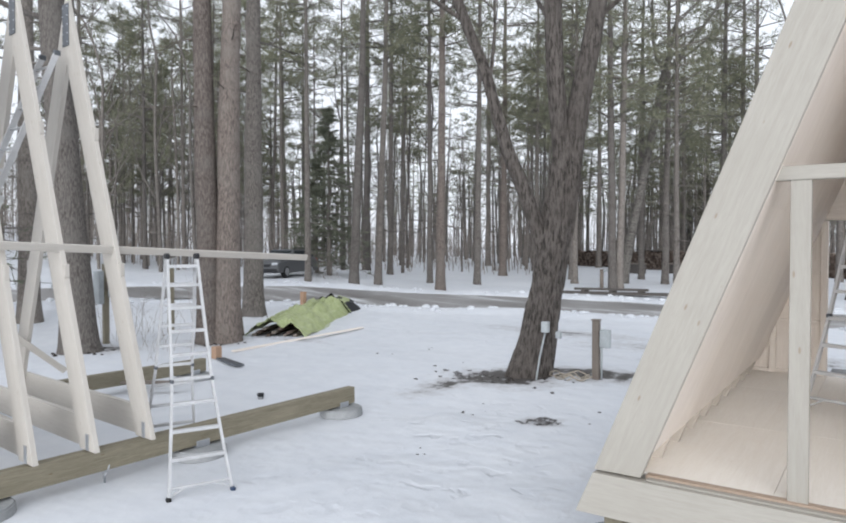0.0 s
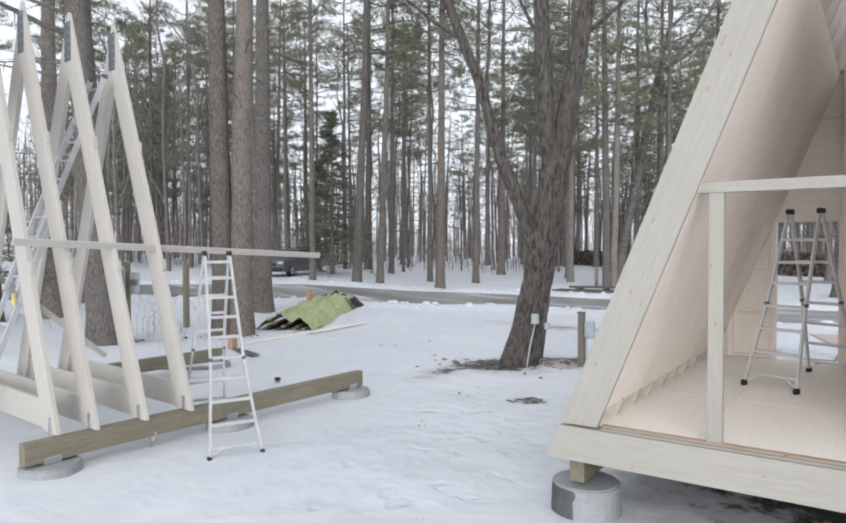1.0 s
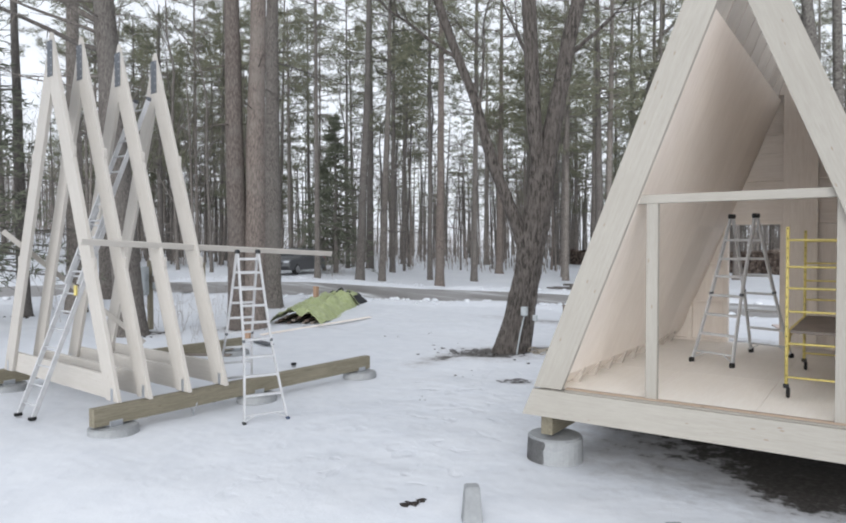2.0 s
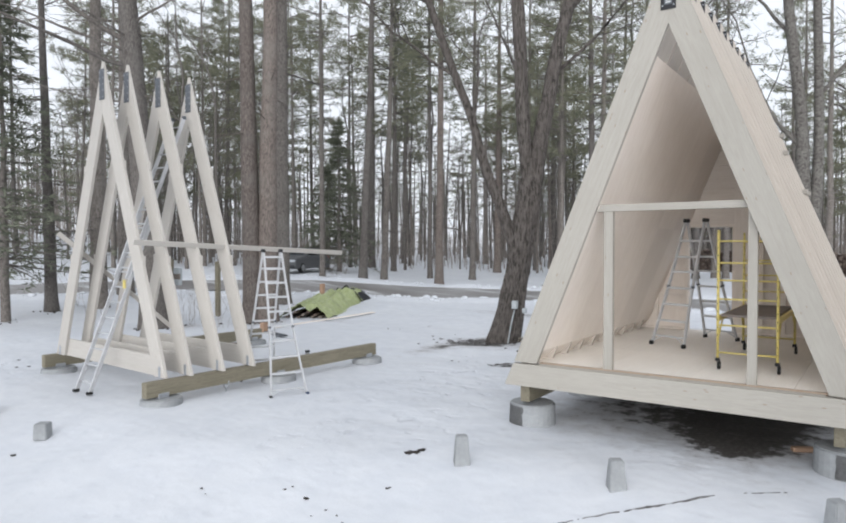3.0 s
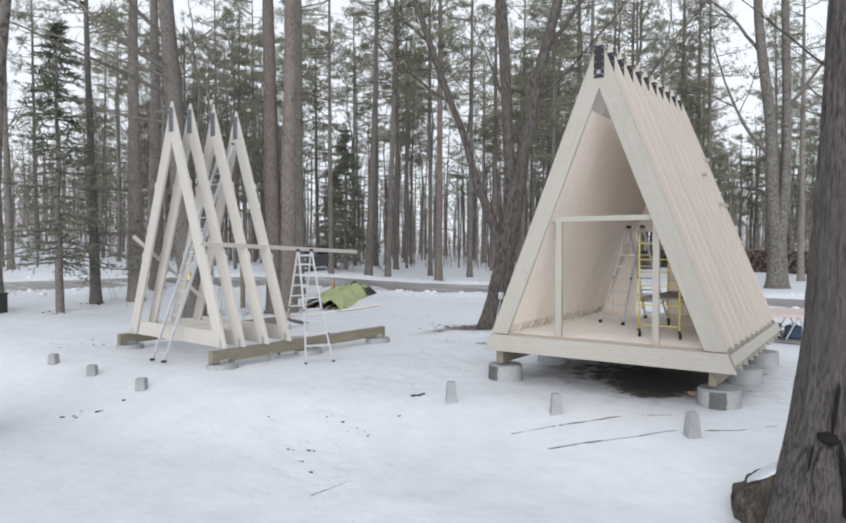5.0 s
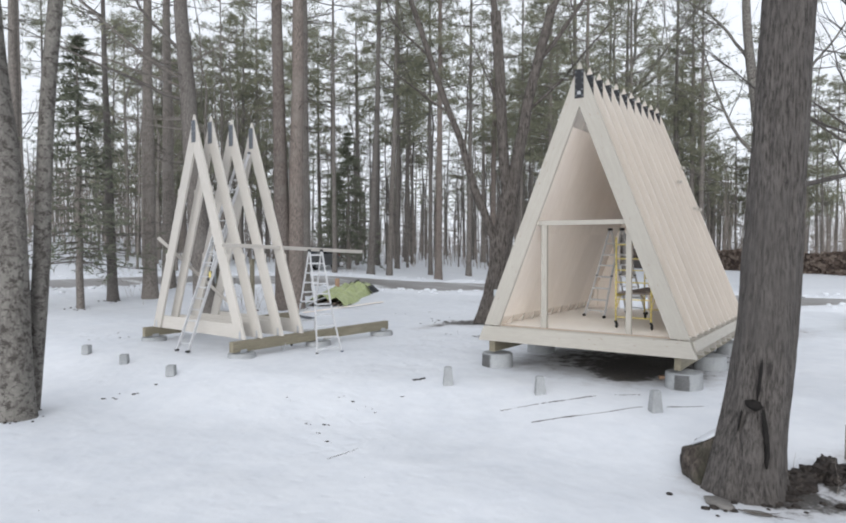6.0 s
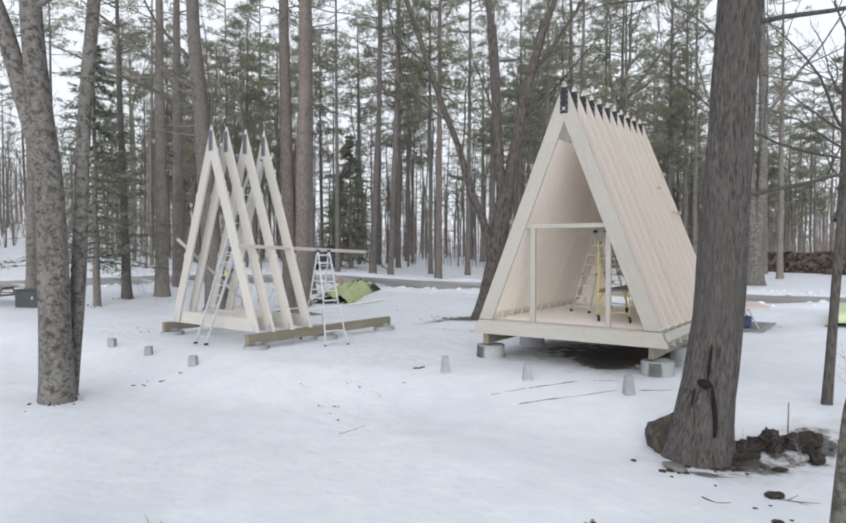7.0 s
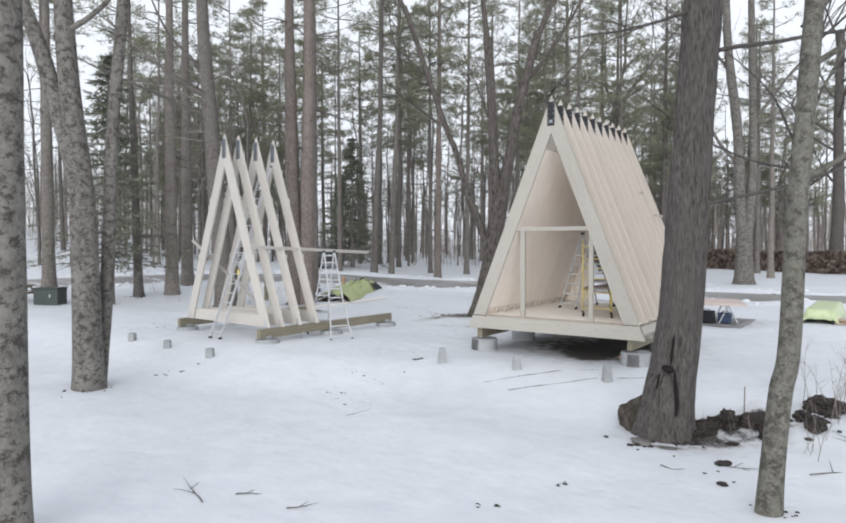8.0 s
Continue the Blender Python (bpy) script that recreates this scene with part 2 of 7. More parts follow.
FIREWOOD = firewood_material()
NEEDLES = foliage("pine_needles", (0.10, 0.106, 0.074), (0.27, 0.272, 0.185))
SPRUCE = foliage("spruce_needles", (0.075, 0.085, 0.062), (0.185, 0.195, 0.14))
PINEBARK = bark("pine_bark", (0.205, 0.19, 0.176), (0.08, 0.072, 0.066), (0.185, 0.176, 0.165), 26, 0.3, edge=0.085, varied=True)
REDBARK = bark("red_pine_bark", (0.205, 0.178, 0.161), (0.085, 0.071, 0.064), (0.18, 0.166, 0.153), 26, 0.28, edge=0.085, varied=True)
MAPLEBARK = bark("shaggy_maple_bark", (0.138, 0.122, 0.11), (0.026, 0.022, 0.019), (0.09, 0.078, 0.07), 21, 0.2, 1.0, depth=0.06, edge=0.07, mid=0.475, twist=0.15)
OAKBARK = bark("furrowed_grey_bark", (0.122, 0.110, 0.102), (0.026, 0.023, 0.021), (0.085, 0.077, 0.072), 36, 0.13, 1.0, depth=0.04, edge=0.09, mid=0.47, twist=0.15)
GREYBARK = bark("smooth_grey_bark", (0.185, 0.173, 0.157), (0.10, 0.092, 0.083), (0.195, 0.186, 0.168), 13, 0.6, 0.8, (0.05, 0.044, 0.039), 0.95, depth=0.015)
SMOOTHBARK = bark("smooth_greenish_bark", (0.175, 0.167, 0.142), (0.09, 0.085, 0.072), (0.14, 0.135, 0.112), 20, 0.8, 0.8, (0.04, 0.036, 0.031), 0.75, depth=0.012)
PINKPLY = lumber("pale_reddish_plywood", (0.56, 0.47, 0.43), (0.47, 0.385, 0.35), (0.3, 0.22, 0.18))
DARKTWIG = plain("wet_twig_bark", (0.085, 0.07, 0.06), 0.85)
HOLLOWSHADE = plain("hollow_shade_black", (0.014, 0.012, 0.011), 0.95, grain=30, vary=0.4, bump=0.5)
# pale twig colour, with the haze over the far brush put into it
TWIGBARK = plain("twig_bark", (0.25, 0.22, 0.195), 0.9)
STUMPBARK = bark("dark_stump_bark", (0.10, 0.084, 0.072), (0.022, 0.018, 0.015), (0.07, 0.072, 0.048), 16, 0.3)
STONE = plain("grey_field_stone", (0.17, 0.16, 0.15), 0.85, grain=14, vary=0.25, bump=0.4)


def tarp_material(name, dark, lite):
    k = Nodes(name)
    v = k.coords()
    n = k.noise(v, 5, 5, 0.6, 0.5)
    k.bump(k.noise(v, 7, 4, 0.6, 1.0), 0.5, 0.03)
    col = k.ramp(n, (0.3, dark), (0.7, lite))
    return k.done(col, 0.38)


TARP = tarp_material("lime_green_tarp", (0.29, 0.335, 0.15), (0.45, 0.495, 0.27))
PALETARP = tarp_material("pale_green_tarp", (0.42, 0.49, 0.27), (0.56, 0.62, 0.4))

# ---------------------------------------------------------------- mesh helpers


def part(name, bm, material, parent, label="", m=None, smooth=False):
    """One mesh object out of a bmesh, under a thing (or top-level when parent is None)."""
    me = bpy.data.meshes.new(name)
    bm.to_mesh(me)
    bm.free()
    me.materials.append(material)
    if smooth:
        me.polygons.foreach_set("use_smooth", [True] * len(me.polygons))
    ob = new(name, me)
    ob.parent = parent
    if m is not None:
        ob.matrix_basis = m
    return tagged(ob, label)


def mesh_part(name, verts, faces, material, parent, label="", smooth=False):
    me = bpy.data.meshes.new(name)
    me.from_pydata(verts, [], faces)
    me.materials.append(material)
    if smooth:
        me.polygons.foreach_set("use_smooth", [True] * len(me.polygons))
    ob = new(name, me)
    ob.parent = parent
    return tagged(ob, label)


def thing(name, at, label, category, group="", kind="", turn=0.0):
    ob = new(name)
    ob.empty_display_size = 0.2
    ob.matrix_basis = pose(*at, 0, 0, turn)
    return tagged(ob, label, category, group, kind)


def box_bm(size, bevel=0.004, centre=(0, 0, 0)):
    bm = bmesh.new()
    bmesh.ops.create_cube(bm, size=1.0, matrix=Matrix.Translation(centre) @ Matrix.Diagonal((*size, 1)))
    if bevel:
        bmesh.ops.bevel(bm, geom=bm.edges[:], offset=bevel, segments=1, affect="EDGES")
    return bm


def box(name, lo, hi, material, parent, label="", bevel=0.004, base=(0, 0, 0)):
    """A board or block between two corners, with its longest side along local x."""
    lo, hi = Vector(lo), Vector(hi)
    size = hi - lo
    mid = (lo + hi) / 2 - Vector(base)
    a = max(range(3), key=lambda i: size[i])
    if a == 0:
        rot, dims = Matrix.Identity(4), size
    elif a == 1:
        rot, dims = Matrix.Rotation(radians(90), 4, "Z"), (size.y, size.x, size.z)
    else:
        rot, dims = Matrix.Rotation(radians(-90), 4, "Y"), (size.z, size.y, size.x)
    return part(name, box_bm(dims, bevel), material, parent, label, Matrix.Translation(mid) @ rot)


def board(name, p, q, wide, thick, material, parent, label="", up=(0, 0, 1), bevel=0.003, base=(0, 0, 0)):
    """A board from p to q: local x along it, local z as near as possible to up (its width)."""
    p, q = Vector(p) - Vector(base), Vector(q) - Vector(base)
    x = (q - p).normalized()
    y = Vector(up).cross(x).normalized()
    z = x.cross(y)
    m = Matrix((x, y, z)).transposed().to_4x4()
    m.translation = (p + q) / 2
    return part(name, box_bm(((q - p).length, thick, wide), bevel), material, parent, label, m)


def slab(name, outline, y0, y1, slope, material, parent, label="", base=(0, 0, 0), bevel=0.003):
    """A plate cut to an outline of (x, z) points and y0 to y1 thick; its grain runs at the angle slope."""
    ox, oz = outline[0]
    c, s = math.cos(slope), math.sin(slope)
    bm = bmesh.new()
    vs = [bm.verts.new(((x - ox) * c + (z - oz) * s, y0 - y0, -(x - ox) * s + (z - oz) * c)) for x, z in outline]
    f = bm.faces.new(vs)
    ext = bmesh.ops.extrude_face_region(bm, geom=[f])
    bmesh.ops.translate(bm, verts=[v for v in ext["geom"] if isinstance(v, bmesh.types.BMVert)], vec=(0, y1 - y0, 0))
    bmesh.ops.recalc_face_normals(bm, faces=bm.faces[:])
    if bevel:
        bmesh.ops.bevel(bm, geom=bm.edges[:], offset=bevel, segments=1, affect="EDGES")
    m = Matrix.Translation((ox - base[0], y0 - base[1], oz - base[2])) @ Matrix.Rotation(-slope, 4, "Y")
    return part(name, bm, material, parent, label, m)


def tube_bm(points, radii, sides=8, caps=True, bm=None):
    """A tube along a line of points."""
    bm = bm or bmesh.new()
    pts = [Vector(p) for p in points]
    if isinstance(radii, (int, float)):
        radii = [radii] * len(pts)
    prev = None
    rings = []
    ref = Vector((0.12, 0.21, 0.97)) if abs((pts[-1] - pts[0]).normalized().z) < 0.9 else Vector((1, 0.1, 0))
    for i, p in enumerate(pts):
        d = (pts[min(i + 1, len(pts) - 1)] - pts[max(i - 1, 0)]).normalized()
        a = d.cross(ref).normalized()
        b = d.cross(a)
        rings.append([bm.verts.new(p + radii[i] * (math.cos(2 * math.pi * k / sides) * a + math.sin(2 * math.pi * k / sides) * b)) for k in range(sides)])
    for r0, r1 in zip(rings, rings[1:]):
        for k in range(sides):
            bm.faces.new((r0[k], r0[(k + 1) % sides], r1[(k + 1) % sides], r1[k]))
    if caps:
        bm.faces.new(rings[0][::-1])
        bm.faces.new(rings[-1])
    return bm


def tube(name, points, radii, material, parent, label="", sides=8, base=(0, 0, 0)):
    pts = [Vector(p) - Vector(base) for p in points]
    return part(name, tube_bm(pts, radii, sides), material, parent, label, smooth=True)


def wobble(x, y, z=0.0, s=1.0):
    return noise.noise(Vector((x * s, y * s, z * s)))


# ---------------------------------------------------------------- road line and ground
ROADLINE = [(70, 36), (35, 32), (10, 29.8), (2, 28.6), (-6, 28.6), (-12, 27.9), (-17.5, 25.2), (-23, 21), (-27.5, 16.6), (-29.7, 11.5), (-30.8, 6), (-31.5, -5), (-30, -25), (-25, -45)]


def smooth_line(points, steps=10):
    out = []
    p = [points[0], *points, points[-1]]
    for i in range(1, len(p) - 2):
        for k in range(steps):
            t = k / steps
            out.append(tuple(0.5 * (2 * b + (c - a) * t + (2 * a - 5 * b + 4 * c - d) * t * t + (3 * b - a - 3 * c + d) * t ** 3) for a, b, c, d in zip(p[i - 1], p[i], p[i + 1], p[i + 2])))
    out.append(points[-1])
    return out


ROADPTS = np.array(smooth_line(ROADLINE))


def road_distance(x, y):
    return float(np.min(np.hypot(ROADPTS[:, 0] - x, ROADPTS[:, 1] - y)))


# (x, y, reach x, reach y, amount) of ground that shows through the snow
BARE = [
    (1.08, 7.6, 0.7, 1.6, 1.25), (0.3, 8.0, 2.2, 2.0, 0.64), (2.3, 7.6, 0.9, 1.9, 0.5), (1.3, 9.4, 1.2, 1.2, 0.95), (-6.3, 12.6, 0.9, 0.8, 0.9), (-7.0, 11.6, 0.4, 1.4, 0.62), (-5.0, 13.9, 1.6, 0.7, 0.72),
    (-4.2, 9.8, 0.3, 0.25, 0.7), (4.49, 1.95, 0.75, 0.6, 0.9), (5.51, 2.83, 0.5, 0.9, 0.7), (-8.0, 20.0, 2.5, 0.8, 0.55), (-3.0, 18.5, 3.5, 0.9, 0.58),
    (-2.5, 16.3, 2.6, 0.35, 0.5), (2.6, 16.2, 1.1, 1.6, 0.6), (-16.5, 10.0, 0.7, 0.6, 0.6), (-15.4, 12.4, 0.8, 0.7, 0.75), (-14, 14, 1.6, 0.3, 0.5),
]


# the same, where boots have broken up the snow
TROD = [(-4.6, 8.0, 1.7, 3.2, 1.0), (-3.5, 4.4, 1.2, 2.2, 0.8), (-13.5, 3.4, 2.2, 0.9, 0.8), (-8.0, 17.5, 5.0, 1.2, 0.7), (-2.2, 1.2, 1.4, 1.6, 0.5), (3.2, 9.5, 1.0, 3.5, 0.7)]


def rise(x, y):
    """The land lifts gently past the road, most of all to the west."""
    # towards the old trees before the hut the ground falls away a little
    fall = min(1, max(0, (np.interp(x, [-5, -1], [2.6, 4.6]) - y) / 3.2))
    fall = -0.43 * fall * fall * (3 - 2 * fall)
    ahead, aside = -0.5695 * x + 0.8220 * y, 0.8220 * x + 0.5695 * y
    r = math.hypot(x, y)
    th = math.degrees(math.atan2(aside, max(ahead, 1e-3))) if ahead > -5 else -90
    w = np.interp(th, [-75, -60, -10, 0, 12, 25], [0.6, 1, 1, 0.5, 0.25, 0.1])
    q = min(1, max(0, (r - 21) / 17))
    q = q * q * (3 - 2 * q)
    return float(fall + w * q + min(max(0, r - 45), 160) * 0.05 * np.interp(th, [-75, -60, -30, -20], [0.5, 1, 1, 0]))


def road_half(x):
    return float(np.interp(x, [-26, -16], [1.6, 2.6]))


def ground_height(x, y):
    d = road_distance(x, y) if x * x + y * y < 14400 else 99
    z = rise(x, y)
    if d < road_half(x) + 0.1:
        return z - 0.06
    near = 0.06 * wobble(x, y, 0, 0.35) + 0.03 * wobble(x, y, 5, 0.9) + 0.014 * wobble(x, y, 8, 2.0)
    far = max(0.0, math.hypot(x + 5, y - 5) - 30)
    z += near + min(1.0, far / 60) * 0.4 * wobble(x, y, 9, 0.03)
    k = d - road_half(x) - 0.1
    if k < 1.8:
        z += math.sin(k / 1.8 * math.pi) * (0.12 + 0.14 * wobble(x, y, 3, 0.6))
    return z


def axis_steps(lo, hi, fine, far):
    v = list(np.arange(lo, hi + 1e-6, fine))
    s, a, b = fine, lo, hi
    left, right = [], []
    while b < far:
        s *= 1.28
        a, b = a - s, b + s
        left.append(a)
        right.append(b)
    return left[::-1] + v + right


def build_ground():
    xs, ys = axis_steps(-36, 14, 0.28, 2500), axis_steps(-11, 38, 0.28, 2500)
    verts, bare, trod = [], [], []
    for y in ys:
        for x in xs:
            verts.append((x, y, ground_height(x, y)))
            b = 0.0
            if -36 < x < 14 and -11 < y < 38:
                for bx, by, rx, ry, amount in BARE:
                    q = ((x - bx) / rx) ** 2 + ((y - by) / ry) ** 2
                    if q < 5:
                        b = max(b, amount * math.exp(-0.55 * q))
            bare.append(b)
            trod.append(max([w * math.exp(-((x - p) / rx) ** 2 - ((y - q) / ry) ** 2) for p, q, rx, ry, w in TROD]) if -36 < x < 14 and -11 < y < 38 else 0.0)
    nx = len(xs)
    faces = [(j * nx + i, j * nx + i + 1, (j + 1) * nx + i + 1, (j + 1) * nx + i) for j in range(len(ys) - 1) for i in range(nx - 1)]
    ob = mesh_part("ground", verts, faces, SNOW, None, "old trodden snow over gently sloping woodland ground", True)
    at = ob.data.attributes.new("bare", "FLOAT", "POINT")
    at.data.foreach_set("value", bare)
    ob.data.attributes.new("trod", "FLOAT", "POINT").data.foreach_set("value", trod)
    tagged(ob, category="ground", kind="structure")


def build_road():
    verts, faces = [], []
    n = len(ROADPTS)
    for i in range(n):
        d = ROADPTS[min(i + 1, n - 1)] - ROADPTS[max(i - 1, 0)]
        d = d / np.hypot(*d)
        for k in range(9):
            off = (k / 8 - 0.5) * 2 * (road_half(ROADPTS[i][0]) + 0.25)
            x, y = ROADPTS[i][0] - d[1] * off, ROADPTS[i][1] + d[0] * off
            verts.append((x, y, rise(x, y) + 0.03 - 0.05 * (abs(off) / 3.0) ** 2 + 0.012 * wobble(x, y, 1, 0.8)))
    for i in range(n - 1):
        for k in range(8):
            a = i * 9 + k
            faces.append((a, a + 9, a + 10, a + 1))
    tagged(mesh_part("road", verts, faces, ROAD, None, "grey asphalt road streaked with slush", True), category="road", kind="structure")


build_ground()
build_road()

# ---------------------------------------------------------------- the finished A-frame hut
HX, HY, APEX, FLOOR, RISE = 0.44, 5.38, 6.45, 0.975, 2.51
RUN = 0.36
FRAMES, STEP = 11, 0.55
SLOPE = math.atan(RISE)


def rafter_pair(parent, cx, y, apex, foot, half, thick, base, wood=None):
    """Two rafters that meet at the ridge."""
    rise = (apex - foot) / half
    inner = apex - RUN * rise
    for s in (-1, 1):
        line = [(cx + s * half, foot), (cx, apex), (cx, inner), (cx + s * (half - RUN), foot)]
        slab("rafter", line, y, y + thick, math.atan2(apex - foot, -s * half), wood or WHITEWASH, parent, base=base)


def ridge_plate(parent, cx, y, apex, material, base, sticker=False):
    """The steel plate bolted over the joint of two rafters."""
    lo, hi = apex - 0.73, apex - 0.15
    plate = box("ridge_plate", (cx - 0.095, y - 0.012, lo), (cx + 0.095, y - 0.002, hi), material, parent, "dark steel ridge plate", 0.003, base)
    for k in range(5):
        for s in (-1, 1):
            bm = bmesh.new()
            bmesh.ops.create_cone(bm, cap_ends=True, segments=8, radius1=0.011, radius2=0.008, depth=0.012)
            m = Matrix.Translation((cx + s * 0.07 - base[0], y - 0.016 - base[1], lo + 0.05 + k * 0.12 - base[2])) @ Matrix.Rotation(radians(90), 4, "X")
            bolt = part("bolt", bm, GALVANISED, None, "", m)
            bolt.parent = parent
    if sticker:
        box("sticker", (cx - 0.05, y - 0.016, lo + 0.06), (cx + 0.05, y - 0.0125, lo + 0.15), GREYSTEEL, parent, "small grey maker plate", 0.001, base)
        for k in range(2):
            box("plate_mark", (cx - 0.032, y - 0.018, lo + 0.085 + 0.03 * k), (cx + 0.032, y - 0.0165, lo + 0.097 + 0.03 * k), WHITEPLATE, parent, "", 0, base)


def build_hut():
    base = (HX, HY + 2.75, 0.63)
    hut = thing("a_frame_hut", base, "unfinished A-frame hut of whitewashed pine with open front on concrete piers", "hut")
    half = (APEX - FLOOR) / RISE
    low = (APEX - 0.63) / RISE
    for k in range(FRAMES):
        y = HY + k * STEP
        t = 0.06
        rafter_pair(hut, HX, y, APEX, FLOOR, half, t, base, WHITEWASH if k == 0 else INNERPINE)
        # the joist whose ends are cut to the slope
        slab("joist", [(HX - low, 0.63), (HX + low, 0.63), (HX + half, FLOOR - 0.02), (HX - half, FLOOR - 0.02)], y - (0.035 if k == 0 else 0), y + t - 0.002, 0, WHITEWASH, hut, base=base)
        ridge_plate(hut, HX, y, APEX, BLACKSTEEL, base, k == 0)
    # sheathing between the rafters, a sheet and a half in each bay
    for s in (-1, 1):
        n = Vector((-s * math.sin(SLOPE), 0, -math.cos(SLOPE)))
        along = Vector((-s * math.cos(SLOPE), 0, math.sin(SLOPE)))
        foot = Vector((HX + s * half, 0, FLOOR))
        cuts = [0.0, 2.32, 4.64]
        # darker sheathing set in between the rafters
        for k in range(FRAMES - 1):
            y0, y1 = HY + k * STEP + 0.062, HY + (k + 1) * STEP - 0.002
            for a, b in zip(cuts, cuts[1:]):
                p, q = foot + n * 0.168 + along * (a + 0.0002), foot + n * 0.168 + along * (b - 0.0002)
                p.y = q.y = (y0 + y1) / 2
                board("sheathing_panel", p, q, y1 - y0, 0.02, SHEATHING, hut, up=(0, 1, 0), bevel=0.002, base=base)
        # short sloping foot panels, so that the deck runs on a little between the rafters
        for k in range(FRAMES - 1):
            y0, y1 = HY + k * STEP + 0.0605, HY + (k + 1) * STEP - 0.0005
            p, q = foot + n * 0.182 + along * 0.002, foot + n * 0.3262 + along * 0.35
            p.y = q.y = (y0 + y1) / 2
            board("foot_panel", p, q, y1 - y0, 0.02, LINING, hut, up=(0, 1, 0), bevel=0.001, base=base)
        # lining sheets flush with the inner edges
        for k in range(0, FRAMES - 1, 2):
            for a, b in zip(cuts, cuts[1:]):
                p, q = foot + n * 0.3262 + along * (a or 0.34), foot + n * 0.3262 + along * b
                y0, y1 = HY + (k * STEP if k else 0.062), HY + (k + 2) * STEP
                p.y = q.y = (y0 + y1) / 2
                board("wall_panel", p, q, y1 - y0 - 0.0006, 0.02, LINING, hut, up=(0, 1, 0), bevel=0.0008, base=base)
    # a sheet that reaches the ridge on the far slope of the last bays
    up = Vector((math.cos(SLOPE), 0, math.sin(SLOPE)))
    p, q = Vector((HX - half, 0, FLOOR)) + up * 4.9, Vector((HX, 0, APEX)) - up * 0.12
    p.y = q.y = HY + 8.55 * STEP
    out = Vector((-math.sin(SLOPE), 0, math.cos(SLOPE))) * 0.016
    board("ridge_sheet", p + out, q + out, 3.2 * STEP, 0.02, LINING, hut, up=(0, 1, 0), bevel=0.002, base=base)
    # long edge boards along both sides, over the joist ends
    for s in (-1, 1):
        x = HX + s * (half + (0.075 if s > 0 else 0.05))
        board("edge_board", (x, HY + (0.03 if s > 0 else 0.3), FLOOR - 0.12), (x, HY + 5.6, FLOOR - 0.12), 0.19, 0.03, WHITEWASH, hut, up=(-s * 0.37, 0, 0.93), base=base)
    # plywood deck in sheets
    xs = [-half + 0.1, -0.95, 0.25, 1.45, half - 0.1]
    ys = [HY + 0.14, HY + 2.0, HY + 4.0, HY + 5.5]
    for x0, x1 in zip(xs, xs[1:]):
        for y0, y1 in zip(ys, ys[1:]):
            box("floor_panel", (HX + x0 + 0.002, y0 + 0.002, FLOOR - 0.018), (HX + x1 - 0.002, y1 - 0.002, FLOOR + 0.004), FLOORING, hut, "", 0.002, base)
    # sill strips along the open front
    box("sill", (HX - 1.80, HY + 0.063, FLOOR - 0.018), (HX + 1.80, HY + 0.135, FLOOR + 0.012), SILL, hut, "reddish brown sill strip", 0.003, base)
    box("sill", (HX - 1.78, HY + 0.001, FLOOR - 0.018), (HX + 1.78, HY + 0.058, FLOOR - 0.002), WHITEWASH, hut, "", 0.003, base)
    # header and posts of the front opening
    box("header", (HX - 0.98, HY + 0.08, 3.16), (HX + 0.98, HY + 0.17, 3.255), WHITEWASH, hut, "", 0.004, base)
    for x0, x1 in ((-0.42, -0.295), (1.385, 1.495)):
        box("post", (x0, HY + 0.09, FLOOR + 0.005), (x1, HY + 0.16, 3.16), WHITEWASH, hut, "", 0.004, base)
    # rear wall round a door opening
    yb = HY + 5.40
    dl, dr, dt = -0.50, 0.30, 3.06
    z5 = APEX - 0.12 * RISE

    def edge(z):
        return (APEX - z) / RISE - 0.12

    slab("rear_panel", [(HX - edge(FLOOR), FLOOR), (dl, FLOOR), (dl, dt), (HX - edge(dt), dt)], yb, yb + 0.02, math.pi / 2, LINING, hut, base=base)
    slab("rear_panel", [(dr, FLOOR), (HX + edge(FLOOR), FLOOR), (HX + edge(dt), dt), (dr, dt)], yb, yb + 0.02, math.pi / 2, LINING, hut, base=base)
    slab("rear_panel", [(HX - edge(dt), dt + 0.003), (HX + edge(dt), dt + 0.003), (HX + edge(4.28), 4.28), (HX - edge(4.28), 4.28)], yb, yb + 0.02, 0, LINING, hut, base=base)
    slab("rear_panel", [(HX - edge(4.28), 4.283), (HX + edge(4.28), 4.283), (HX, z5 - 0.05)], yb, yb + 0.02, 0, LINING, hut, base=base)
    for x in (-1.15, dl - 0.045, dr + 0.045, 1.2):
        top = min(3.06, APEX - (abs(x - HX) + 0.16) * RISE)
        box("stud", (x - 0.04, yb - 0.09, FLOOR + 0.005), (x + 0.04, yb - 0.001, top), LINING, hut, "", 0.003, base)
    # a wide board that runs up to the ridge beside the door
    slab("rear_board", [(0.345, FLOOR + 0.047), (0.86, FLOOR + 0.047), (0.86, APEX - (0.42 + 0.16) * RISE), (0.46, APEX - 0.2 * RISE), (0.345, APEX - 0.26 * RISE)], yb - 0.125, yb - 0.092, math.pi / 2, LINING, hut, base=base)
